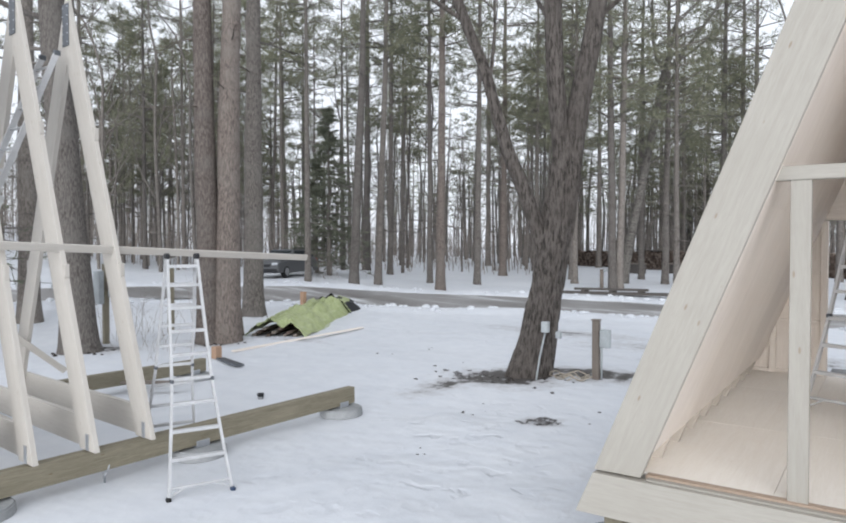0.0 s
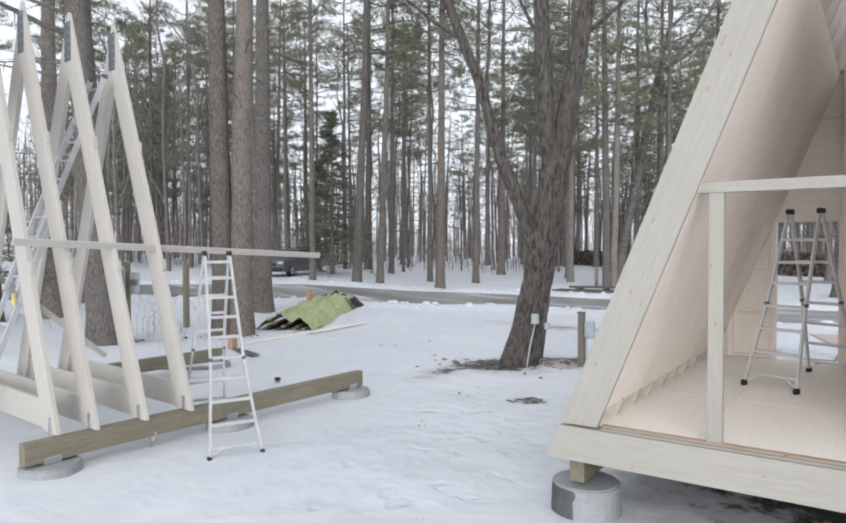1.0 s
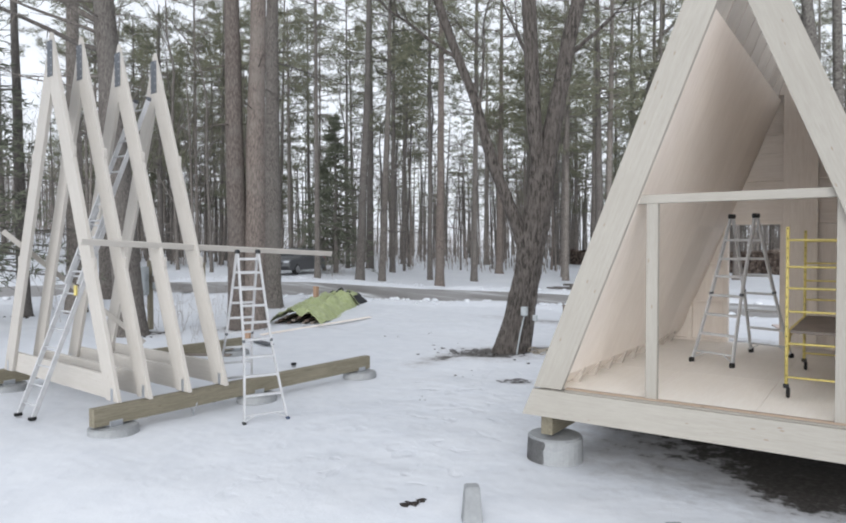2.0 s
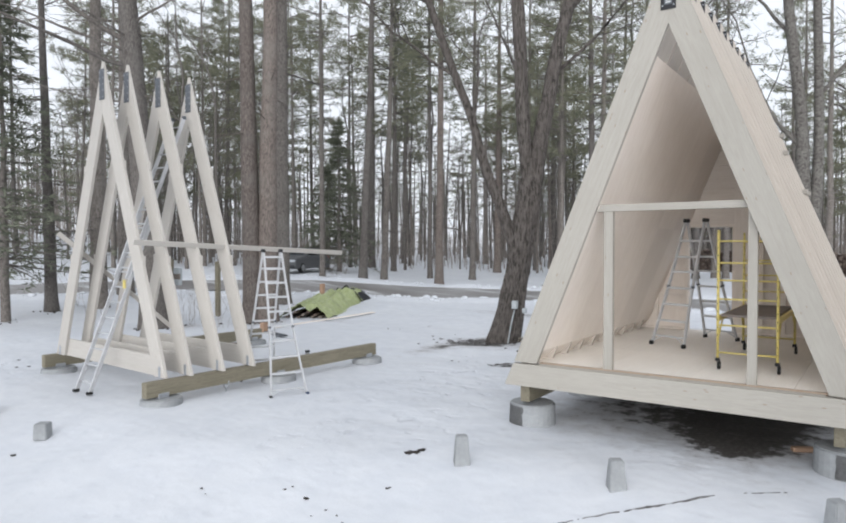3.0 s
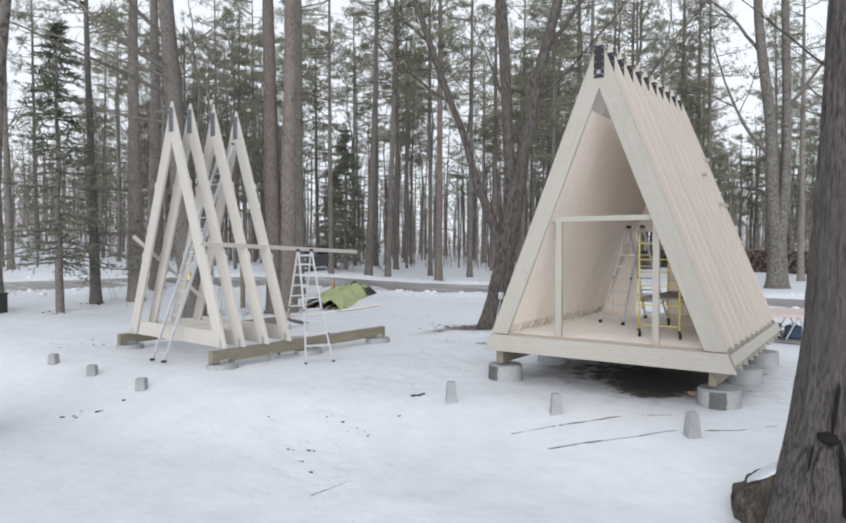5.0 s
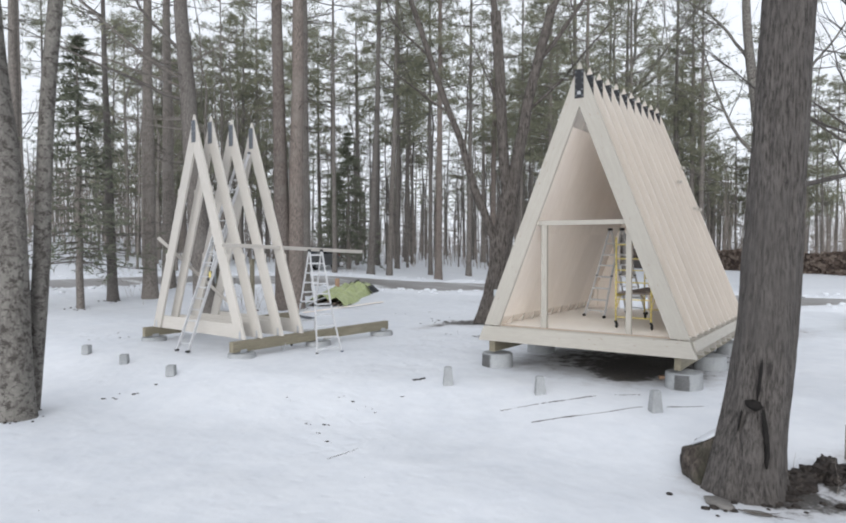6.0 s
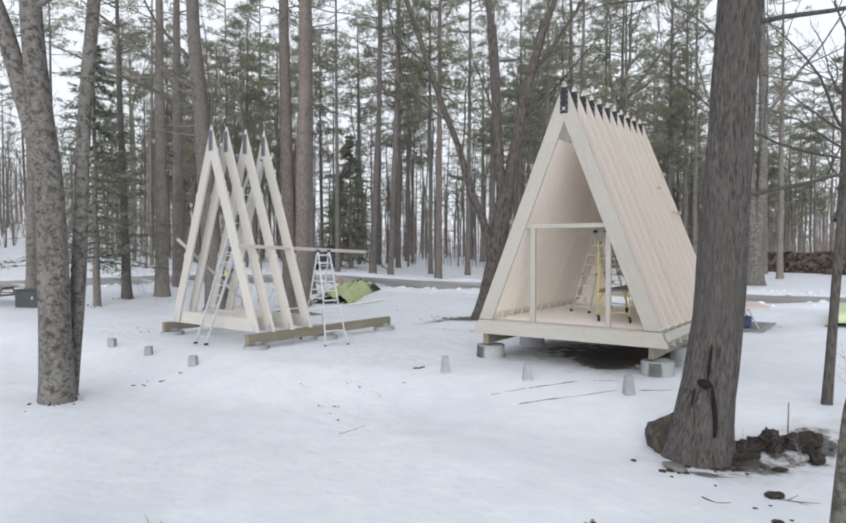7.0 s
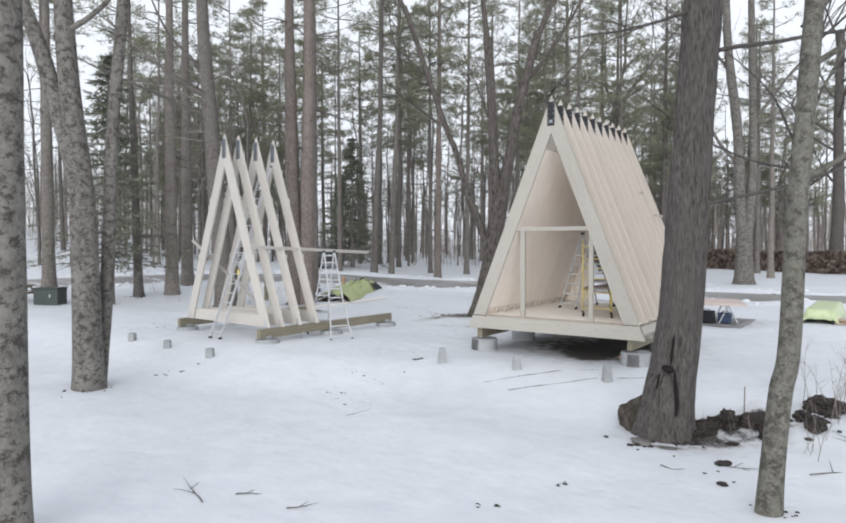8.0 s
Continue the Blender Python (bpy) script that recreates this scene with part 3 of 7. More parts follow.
    for x0, x1, z in ((-1.11, dl - 0.09, 1.70), (-0.9, dl - 0.09, 2.36), (dr + 0.09, 1.16, 1.85), (-0.72, 1.35, 3.10), (-0.42, 1.2, 3.83), (-0.12, 0.9, 4.6), (0.14, 0.7, 5.26)):
        box("blocking", (x0, yb - 0.085, z - 0.02), (x1, yb - 0.002, z + 0.02), LINING, hut, "", 0.003, base)
    for x0, x1 in ((-1.5, dl - 0.002), (dr + 0.002, 2.35)):
        box("bottom_plate", (x0, yb - 0.088, FLOOR + 0.006), (x1, yb - 0.003, FLOOR + 0.045), LINING, hut, "", 0.003, base)
    # scraps of snow-white screw blocks low on the outer slope
    for k, u in ((8, 3.6), (9, 2.9), (10, 2.9), (10, 4.1)):
        p = Vector((HX + half, 0, FLOOR)) + Vector((-math.cos(SLOPE), 0, math.sin(SLOPE))) * u
        box("screw_block", (p.x - 0.02, HY + k * STEP - 0.05, p.z - 0.03), (p.x + 0.06, HY + k * STEP + 0.1, p.z + 0.04), WHITEWASH, hut, "", 0.003, base)


def concrete_pier(x, y, radius, height, group, damp=None, bracket=True, sweep=70):
    pier = thing("concrete_pier", (x, y, -0.03), "round grey concrete footing pad standing in the snow", "footing", group)
    bm = bmesh.new()
    bmesh.ops.create_cone(bm, cap_ends=True, segments=28, radius1=radius * 1.03, radius2=radius, depth=height + 0.03, matrix=Matrix.Translation((0, 0, (height + 0.03) / 2)))
    bmesh.ops.bevel(bm, geom=[e for e in bm.edges if abs(e.verts[0].co.z - e.verts[1].co.z) < 1e-4], offset=0.018, segments=2, affect="EDGES")
    part("footing_pad", bm, CONCRETE, pier)
    if damp is not None:
        bm = bmesh.new()
        n, rows = 7, 14
        grid = []
        for j in range(rows + 1):
            # the edges of the stain wander up the side
            u = j / rows
            a0 = damp + 4 * noise.noise(Vector((u * 3, damp, 0))) + 1.5 * noise.noise(Vector((u * 13, damp, 2)))
            a1 = damp + sweep + 6 * noise.noise(Vector((u * 3, damp, 5))) + 2 * noise.noise(Vector((u * 13, damp, 7)))
            r = radius * 1.035 * (1 - 0.028 * u)
            grid.append([bm.verts.new((r * math.cos(radians(a0 + (a1 - a0) * i / n)), r * math.sin(radians(a0 + (a1 - a0) * i / n)), 0.035 + (height - 0.03) * u)) for i in range(n + 1)])
        for j in range(rows):
            for i in range(n):
                bm.faces.new((grid[j][i], grid[j][i + 1], grid[j + 1][i + 1], grid[j + 1][i]))
        bmesh.ops.solidify(bm, geom=bm.faces[:], thickness=0.006)
        part("damp_patch", bm, WETCONCRETE, pier, "dark damp patch on the side of the concrete")
    if bracket:
        bm = box_bm((0.16, 0.2, 0.09), 0.004, (0, 0, height + 0.075))
        part("bracket", bm, GALVANISED, pier, "galvanised steel post bracket")
    return pier


def build_hut_footings():
    for x, wide in ((-1.64, 0.15), (2.36, 0.12)):
        beam = thing("floor_beam", (x, HY + 2.8, 0.49), "green treated timber beam under the hut floor", "beam", "hut floor beams")
        box("timber", (x - wide / 2, HY + 0.16, 0.36), (x + wide / 2, HY + 5.55, 0.627), TREATED, beam, "", 0.006, (x, HY + 2.8, 0.49))
        for y in (HY + 0.42, HY + 2.75, HY + 5.2):
            concrete_pier(x + (0.06 if x > 0 else 0), y, 0.34, 0.31, "hut footings", (-160 if x < 0 else -106) if y < HY + 1 else None, False, 70 if x < 0 else 46)


build_hut()
build_hut_footings()

# ---------------------------------------------------------------- the second frame, still bare
SAPEX, SFOOT, SHALF, SKEW = 6.19, 0.385, 2.15, -4.0
TRUSSES = ((-9.46, 3.46), (-9.3, 3.86), (-9.2, 4.47), (-9.15, 5.13))


def build_bare_frames():
    rise = (SAPEX - SFOOT) / SHALF
    for cx, y in TRUSSES:
        base = (cx, y, SFOOT)
        fr = thing("a_frame_truss", base, "bare whitewashed A-frame truss standing upright on two treated beams", "truss", "row of bare trusses", turn=SKEW)
        t = 0.06
        rafter_pair(fr, cx, y, SAPEX, SFOOT + 0.03, SHALF - 0.03 / rise, t, base, TRUSSWOOD)
        top = 0.76
        w0, w1 = SHALF - 0.20, SHALF - 0.20 - 0.34 / rise
        slab("joist", [(cx - w0, SFOOT + 0.025), (cx + w0, SFOOT + 0.025), (cx + w1, top), (cx - w1, top)], y + t + 0.002, y + 2 * t, 0, TRUSSWOOD, fr, base=base)
        ridge_plate(fr, cx, y, SAPEX, GREYSTEEL, base)
        for s in (-1, 1):
            x = cx + s * (SHALF - 0.19)
            box("foot_bracket", (x - 0.035, y - 0.006, SFOOT + 0.03), (x + 0.035, y - 0.001, SFOOT + 0.22), GALVANISED, fr, "galvanised strap at the rafter foot", 0.001, base)
        for s in (-1, 1):
            for z in (2.35, 4.1):
                xx = cx + s * ((SAPEX - z) / rise - 0.01)
                box("rafter_notch", (xx - 0.025, y + 0.004, z), (xx + 0.025, y + t - 0.004, z + 0.16), TRUSSWOOD, fr, "", 0.004, base)
    for x, y0, y1, turn in ((-7.24, 2.93, 8.72, -2.3), (-11.6, 3.39, 9.1, -2.3)):
        mid = (y0 + y1) / 2
        base = (x, mid, 0.14)
        beam = thing("ground_beam", base, "long green treated timber beam on concrete pads", "beam", "truss beams", turn=turn)
        for k in (-1, 1):
            box("timber", (x + 0.0365 * k - 0.035, y0, 0.14), (x + 0.0365 * k + 0.035, y1, 0.40), TREATED, beam, "", 0.004, base)
        for y in (y0 + 0.32, mid, y1 - 0.25):
            concrete_pier(x + math.tan(radians(-turn)) * (y - mid), y, 0.34, 0.105, "truss footings")
    p, q = (-7.90, 3.1, 2.755), (-7.93, 8.5, 2.53)
    m = (Vector(p) + Vector(q)) / 2
    b = thing("brace_board", m, "long pale batten nailed across the rafters", "board")
    board("batten", p, q, 0.095, 0.035, TRUSSWOOD, b, up=(0.35, 0, 1), base=m)
    # sloping brace on the far rafters
    p, q = (-10.84, 3.3, 2.95), (-10.5, 5.75, 0.75)
    m = (Vector(p) + Vector(q)) / 2
    b = thing("brace_board", m, "pale batten nailed slantwise across the rafters", "board")
    board("batten", p, q, 0.09, 0.03, TRUSSWOOD, b, up=(0.3, 0, 1), base=m)


build_bare_frames()


# ---------------------------------------------------------------- ladders and scaffold
def step_ladder(at, z, turn, height, span, label, rungs, splay=0.30, top=0.20, feet_blue=False):
    """A hinged aluminium ladder that stands open; local y runs from the front feet to the rear ones."""
    lad = thing("step_ladder", (*at, z), label, "ladder", turn=turn)
    hinge = 0.47 * height
    for s, name in ((-1, "front"), (1, "rear")):
        def at_h(h, side):
            y = s * (span / 2) * (1 - h / height) + s * 0.03
            w = top + (0.045 * (height - h) / (height - hinge)) if h > hinge else top + 0.05 + (splay - top - 0.05) * ((hinge - h) / hinge) ** 1.15
            return Vector((side * w, y, h))
        for side in (-1, 1):
            up = [at_h(hinge + (height - hinge) * k / 3, side) for k in range(4)]
            lo = [at_h(0.05 + (hinge + 0.1 - 0.05) * k / 4, side) for k in range(5)]
            for nm, pts, w in (("rail", up, 0.07), ("leg", lo, 0.06)):
                bm = bmesh.new()
                for a, b in zip(pts, pts[1:]):
                    x = (b - a).normalized()
                    yy = Vector((0, 1, 0))
                    zz = x.cross(yy).normalized()
                    yy = zz.cross(x)
                    mm = Matrix((x, yy, zz)).transposed().to_4x4()
                    mm.translation = (a + b) / 2
                    bmesh.ops.create_cube(bm, size=1, matrix=mm @ Matrix.Diagonal(((b - a).length + 0.004, w * 0.75, 0.028, 1)))
                part(nm, bm, ALUMINIUM, lad)
            f = at_h(0.0, side)
            part("foot", box_bm((0.05, 0.085, 0.075), 0.01, f + Vector((0, 0, 0.03))), BLUEPLASTIC if feet_blue and side > 0 and s < 0 else RUBBER, lad, "rubber foot")
            c = at_h(hinge, side)
            part("lock", box_bm((0.04, 0.075, 0.045), 0.008, c), GREYSTEEL, lad, "grey locking clip")
        for h in rungs:
            a, b = at_h(h, -1), at_h(h, 1)
            if h < 0.22:
                tubeb = tube_bm([a, b], 0.016, 8)
                part("bottom_bar", tubeb, ALUMINIUM, lad)
                m0 = (a + b) / 2 + Vector((0, 0, -0.0))
                for side in (-1, 1):
                    part("strut", tube_bm([at_h(0.06, side), m0.lerp(at_h(h, side), 0.45)], 0.009, 6), ALUMINIUM, lad)
            else:
                bm = box_bm(((b - a).length, 0.06 if s < 0 else 0.045, 0.036), 0.003, (a + b) / 2)
                part("rung", bm, ALUMINIUM, lad)
    for side in (-1, 1):
        part("hinge_cap", box_bm((0.05, 0.16, 0.07), 0.015, (side * top, 0, height + 0.02)), BLACKSTEEL, lad, "black hinge cap")
    return lad


step_ladder((-6.81, 5.27), -0.02, 66, 2.60, 1.8, "tall aluminium combination ladder standing open over a beam in the snow", (0.14, 0.42, 0.70, 0.98, 1.24, 1.50, 1.76, 2.02, 2.28, 2.50), 0.34, 0.17, True)
step_ladder((0.02, 8.92), FLOOR + 0.004, -22, 2.14, 1.5, "aluminium combination ladder standing open on the plywood floor", (0.16, 0.42, 0.70, 0.98, 1.26, 1.52, 1.8), 0.32, 0.19)


def extension_ladder():
    a, b = Vector((-9.23, 2.9, 0.0)), Vector((-9.2, 4.98, 5.28))
    base = (a + b) / 2
    lad = thing("extension_ladder", base, "aluminium extension ladder leaning against the bare trusses", "ladder")
    d = (b - a).normalized()
    out = Vector((0, -d.z, d.y))
    side = Vector((1, 0, 0))
    for w, s0, s1, lift in ((0.23, 0.0, 3.6, 0.0), (0.195, 2.2, (b - a).length, 0.055)):
        for s in (-1, 1):
            p, q = a + d * s0 + side * w * s + out * lift, a + d * s1 + side * w * s + out * lift
            board("rail", p, q, 0.075, 0.028, ALUMINIUM, lad, up=out, base=base)
            if s0 == 0.0:
                part("foot", box_bm((0.07, 0.11, 0.05), 0.008, p - base + Vector((0, 0, 0.03))), RUBBER, lad, "black rubber foot")
            else:
                part("end_cap", box_bm((0.04, 0.09, 0.07), 0.008, q - base), GREYSTEEL, lad, "dark end cap")
        n = int((s1 - s0) / 0.305)
        for k in range(n):
            c = a + d * (s0 + 0.22 + 0.305 * k) + out * lift
            tube("rung", (c - side * w, c + side * w), 0.016, ALUMINIUM, lad, base=base)
    c = a + d * 2.1 + out * 0.05 + side * 0.2
    part("warning_label", box_bm((0.06, 0.03, 0.16), 0.002, c - base + Vector((0.03, -0.04, 0))), YELLOW, lad, "yellow warning label")


extension_ladder()


def scaffold():
    x0, x1, y0, y1 = 0.87, 1.61, 6.42, 8.47
    base = ((x0 + x1) / 2, (y0 + y1) / 2, FLOOR)
    sc = thing("rolling_scaffold", base, "yellow steel rolling scaffold with a brown platform on black casters", "scaffold")
    z0, z1 = FLOOR + 0.14, FLOOR + 1.93
    for x in (x0, x1):
        for y in (y0, y1):
            post = tube("post", ((x, y, z0), (x, y, z1)), 0.018, YELLOW, sc, base=base)
            for k in range(16):
                bm = bmesh.new()
                bmesh.ops.create_cone(bm, cap_ends=True, segments=6, radius1=0.007, radius2=0.007, depth=0.004, matrix=Matrix.Translation((x - base[0], y - 0.023 - base[1], z0 - base[2] + 0.12 + k * 0.11)) @ Matrix.Rotation(radians(90), 4, "X"))
                part("pin_hole", bm, BLACKSTEEL, post)
            bm = bmesh.new()
            bmesh.ops.create_cone(bm, cap_ends=True, segments=18, radius1=0.062, radius2=0.062, depth=0.035, matrix=Matrix.Translation((x + 0.02 - base[0], y - base[1], 0.068)) @ Matrix.Rotation(radians(90), 4, "Y"))
            bmesh.ops.bevel(bm, geom=[e for e in bm.edges if len(e.link_faces) == 2 and max(len(f.verts) for f in e.link_faces) > 4], offset=0.008, segments=2, affect="EDGES")
            wheel = part("caster", bm, RUBBER, sc, "black rubber caster")
            part("hub", box_bm((0.04, 0.03, 0.03), 0.006, (x + 0.02 - base[0], y - base[1], 0.068)), GALVANISED, wheel, "steel hub")
            part("fork", box_bm((0.06, 0.05, 0.05), 0.01, (x - base[0], y - base[1], 0.14)), BLACKSTEEL, wheel)
    for y in (y0, y1):
        for h in (0.24, 0.62, 0.98, 1.24, 1.48, 1.78):
            tube("crossbar", ((x0, y, FLOOR + h), (x1, y, FLOOR + h)), 0.012, YELLOW, sc, base=base)
    for x in (x0, x1):
        board("side_rail", (x, y0, FLOOR + 0.71), (x, y1, FLOOR + 0.71), 0.07, 0.04, YELLOW, sc, base=base)
        for ya, yb in ((y0, y0 + 0.35), (y1, y1 - 0.35)):
            tube("brace", ((x, ya, FLOOR + 0.42), (x, yb, FLOOR + 0.69)), 0.012, YELLOW, sc, base=base)
    box("platform", (x0 + 0.03, y0 + 0.03, FLOOR + 0.735), (x1 - 0.03, y1 - 0.03, FLOOR + 0.765), DECKPLY, sc, "grey-brown plywood platform", 0.003, base)


scaffold()

# ---------------------------------------------------------------- trees
AHEAD = Vector((-0.5695, 0.8220, 0))
ASIDE = Vector((0.8220, 0.5695, 0))


class Acc:
    """Gathers vertices and faces of one mesh."""

    def __init__(self):
        self.v, self.f, self.twigs = [], [], None

    def limb(self, pts, radii, sides=6, rough=0.0, seed=0.0, ridge=0.0):
        pts = [Vector(p) for p in pts]
        n0 = len(self.v)
        for i, p in enumerate(pts):
            d = (pts[min(i + 1, len(pts) - 1)] - pts[max(i - 1, 0)]).normalized()
            ref = Vector((1, 0.13, 0)) if abs(d.z) > 0.7 else Vector((0, 0.1, 1))
            a = d.cross(ref).normalized()
            b = d.cross(a)
            for k in range(sides):
                an = 2 * math.pi * k / sides
                r = radii[i]
                if rough:
                    r *= 1 + rough * noise.noise(Vector((math.cos(an) * 2.2 + seed, math.sin(an) * 2.2, p.z * 0.55 + seed))) + 0.45 * rough * noise.noise(Vector((math.cos(an) * 6 + seed, math.sin(an) * 6, p.z * 1.4)))
                if ridge:
                    w = p.z * 0.9 + 0.5 * noise.noise(Vector((math.cos(an) * 1.5, math.sin(an) * 1.5, p.z * 0.8 + seed)))
                    q = abs(noise.noise(Vector((math.cos(an) * 5.5 + seed, math.sin(an) * 5.5, w)))) + 0.5 * abs(noise.noise(Vector((math.cos(an) * 11, math.sin(an) * 11 + seed, w * 2.3))))
                    r += ridge * (min(q, 0.45) - 0.2)
                self.v.append(tuple(p + r * (math.cos(an) * a + math.sin(an) * b)))
        for i in range(len(pts) - 1):
            for k in range(sides):
                q = n0 + i * sides
                self.f.append((q + k, q + (k + 1) % sides, q + sides + (k + 1) % sides, q + sides + k))
        self.f.append(tuple(n0 + (len(pts) - 1) * sides + k for k in range(sides)))

    def blades(self, p, d, count, length, width, rng, flat=0.5):
        for _ in range(count):
            w = Vector((rng.gauss(0, 1), rng.gauss(0, 1), rng.gauss(0, flat))).normalized()
            e = (d * 0.7 + w).normalized()
            s = e.cross(Vector((rng.gauss(0, 1), rng.gauss(0, 1), rng.gauss(0, 1)))).normalized() * width * rng.uniform(0.6, 1.2)
            o = p + w * length * 0.15
            t = o + e * length * rng.uniform(0.6, 1.2)
            n = len(self.v)
            self.v += [tuple(o - s * 0.5), tuple(o + s * 0.5), tuple(t)]
            self.f.append((n, n + 1, n + 2))

    def mesh(self, name, material, smooth):
        me = bpy.data.meshes.new(name)
        me.from_pydata(self.v, [], self.f)
        me.materials.append(material)
        if smooth:
            me.polygons.foreach_set("use_smooth", [True] * len(me.polygons))
        return me


def bend(p, d, length, droop, steps, rng, jitter=0.08):
    """Points of a branch that starts at p along d and sags or lifts."""
    pts = [Vector(p)]
    d = Vector(d).normalized()
    for _ in range(steps):
        d = (d + Vector((rng.gauss(0, jitter), rng.gauss(0, jitter), droop / steps + rng.gauss(0, jitter * 0.6)))).normalized()
        pts.append(pts[-1] + d * length / steps)
    return pts


def at_height(pts, z):
    for a, b in zip(pts, pts[1:]):
        if a.z <= z <= b.z:
            return a.lerp(b, (z - a.z) / max(1e-6, b.z - a.z))
    return pts[-1].copy()


def pine_meshes(seed, line, r0, top, crown_from, wood, green, dead=(2.5, 26), sides=10, rings=26, spread=3.2, rough=0.06, clusters=11, blades=9, flare=1.35):
    """Trunk with dead stubs and twigs, and a crown of needle tufts on level boughs."""
    rng = random.Random(seed)
    pts = [Vector(p) for p in line]
    d = (pts[-1] - pts[-2]).normalized() if len(pts) > 1 else Vector((0, 0, 1))
    d = (d + Vector((0, 0, 1.2))).normalized()
    pts.append(pts[-1] + d * (top - pts[-1].z) / d.z)
    axis, radii = [], []
    for i in range(rings + 1):
        z = -0.15 + (top + 0.1) * (i / rings) ** 1.15
        p = at_height(pts, max(z, pts[0].z))
        p = Vector((p.x + 0.05 * noise.noise(Vector((seed, z * 0.25, 0))), p.y + 0.05 * noise.noise(Vector((seed, 7, z * 0.25))), z))
        axis.append(p)
        radii.append(r0 * (1 - 0.82 * (z / top)) * (1 + (flare - 1) * math.exp(-max(z, 0) / 0.35)) + 0.02)
    tr, cr, bo = Acc(), Acc(), Acc()
    tr.limb(axis, radii, sides, rough, seed * 3.7)

    def radius_at(z):
        return r0 * (1 - 0.82 * z / top)

    z_low, count = dead
    for _ in range(count):
        z = rng.uniform(z_low, crown_from + 2)
        a = rng.uniform(0, 2 * math.pi)
        out = Vector((math.cos(a), math.sin(a), rng.uniform(-0.25, 0.25)))
        length = rng.choice((0.15, 0.35, 0.9, 1.5, 2.2)) * rng.uniform(0.7, 1.2)
        p = at_height(axis, z) + out * radius_at(z) * 0.8
        bp = bend(p, out, length, rng.uniform(-0.5, 0.15), 4, rng, 0.12)
        w = 0.012 + 0.012 * length
        bo.limb(bp, [w * (1 - 0.2 * i) for i in range(5)], 4)
        if length > 0.8:
            for j in (2, 3, 4):
                for s in (-1, 1):
                    side = Vector((-math.sin(a) * s, math.cos(a) * s, rng.uniform(-0.3, 0.2))) + out * 0.8
                    bo.limb(bend(bp[j], side, length * rng.uniform(0.2, 0.42), -0.1, 2, rng, 0.15), [w * 0.4, w * 0.3, w * 0.15], 3)
    z = crown_from
    while z < top - 0.3:
        for _ in range(rng.choice((2, 3, 4))):
            a = rng.uniform(0, 2 * math.pi)
            f = (z - crown_from) / (top - crown_from)
            length = spread * (0.55 + 0.9 * f) * (1 - f) ** 0.55 * rng.uniform(0.65, 1.2) + 0.4
            out = Vector((math.cos(a), math.sin(a), rng.uniform(0.0, 0.35)))
            zz = z + rng.uniform(-0.2, 0.2)
            bp = bend(at_height(axis, zz), out, length, rng.uniform(-0.15, 0.3), 5, rng)
            w = 0.02 + 0.011 * length
            bo.limb(bp, [w * (1 - 0.17 * i) for i in range(6)], 4)
            for c in range(clusters):
                u = 0.35 + 0.65 * (c + rng.random()) / clusters
                i = min(4, int(u * 5))
                q = bp[i].lerp(bp[i + 1], u * 5 - i)
                side = Vector((-math.sin(a), math.cos(a), 0)) * rng.uniform(-1, 1) * length * 0.34
                q = q + side + Vector((0, 0, rng.uniform(-0.18, 0.25)))
                cr.blades(q, (out * 0.6 + side + Vector((0, 0, 0.35))).normalized(), blades, 0.44, 0.05, rng, 0.8)
        z += rng.uniform(0.5, 1.35)
    return tr.mesh("trunk", wood, True), cr.mesh("crown", green, False), bo.mesh("branchwork", wood, True)


def tree(name, at, meshes, label, category="tree", group="", turn=0.0, size=1.0):
    ob = thing(name, (at[0], at[1], at[2] + rise(at[0], at[1])), label, category, group, turn=turn)
    ob.scale = (size, size, size)
    for nm, me in zip(("trunk", "crown", "branchwork"), meshes):
        if me is not None:
            c = new(nm, me)
            c.parent = ob
            if nm == "branchwork":
                tagged(c, "thin dead and living boughs", kind="stuff")
    return ob


PINE_LABEL = "tall pine with bare lower trunk and thin crown in the snow"
SPLIT = "two-stemmed pine with reddish grey bark"


def key_pine(seed, x, y, r, top, crown, lean=(0, 0), label=PINE_LABEL, wood=None, dead=(2.5, 26), spread=3.0, flare=1.35, full=(8, 6)):
    line = [(0, 0, -0.15), (lean[0] * 6, lean[1] * 6, 6), (lean[0] * 12, lean[1] * 12, 12)]
    return tree("pine_tree", (x, y, 0), pine_meshes(seed, line, r, top, crown, wood or PINEBARK, NEEDLES, dead, 14, 34, spread, clusters=full[0], blades=full[1], flare=flare), label)


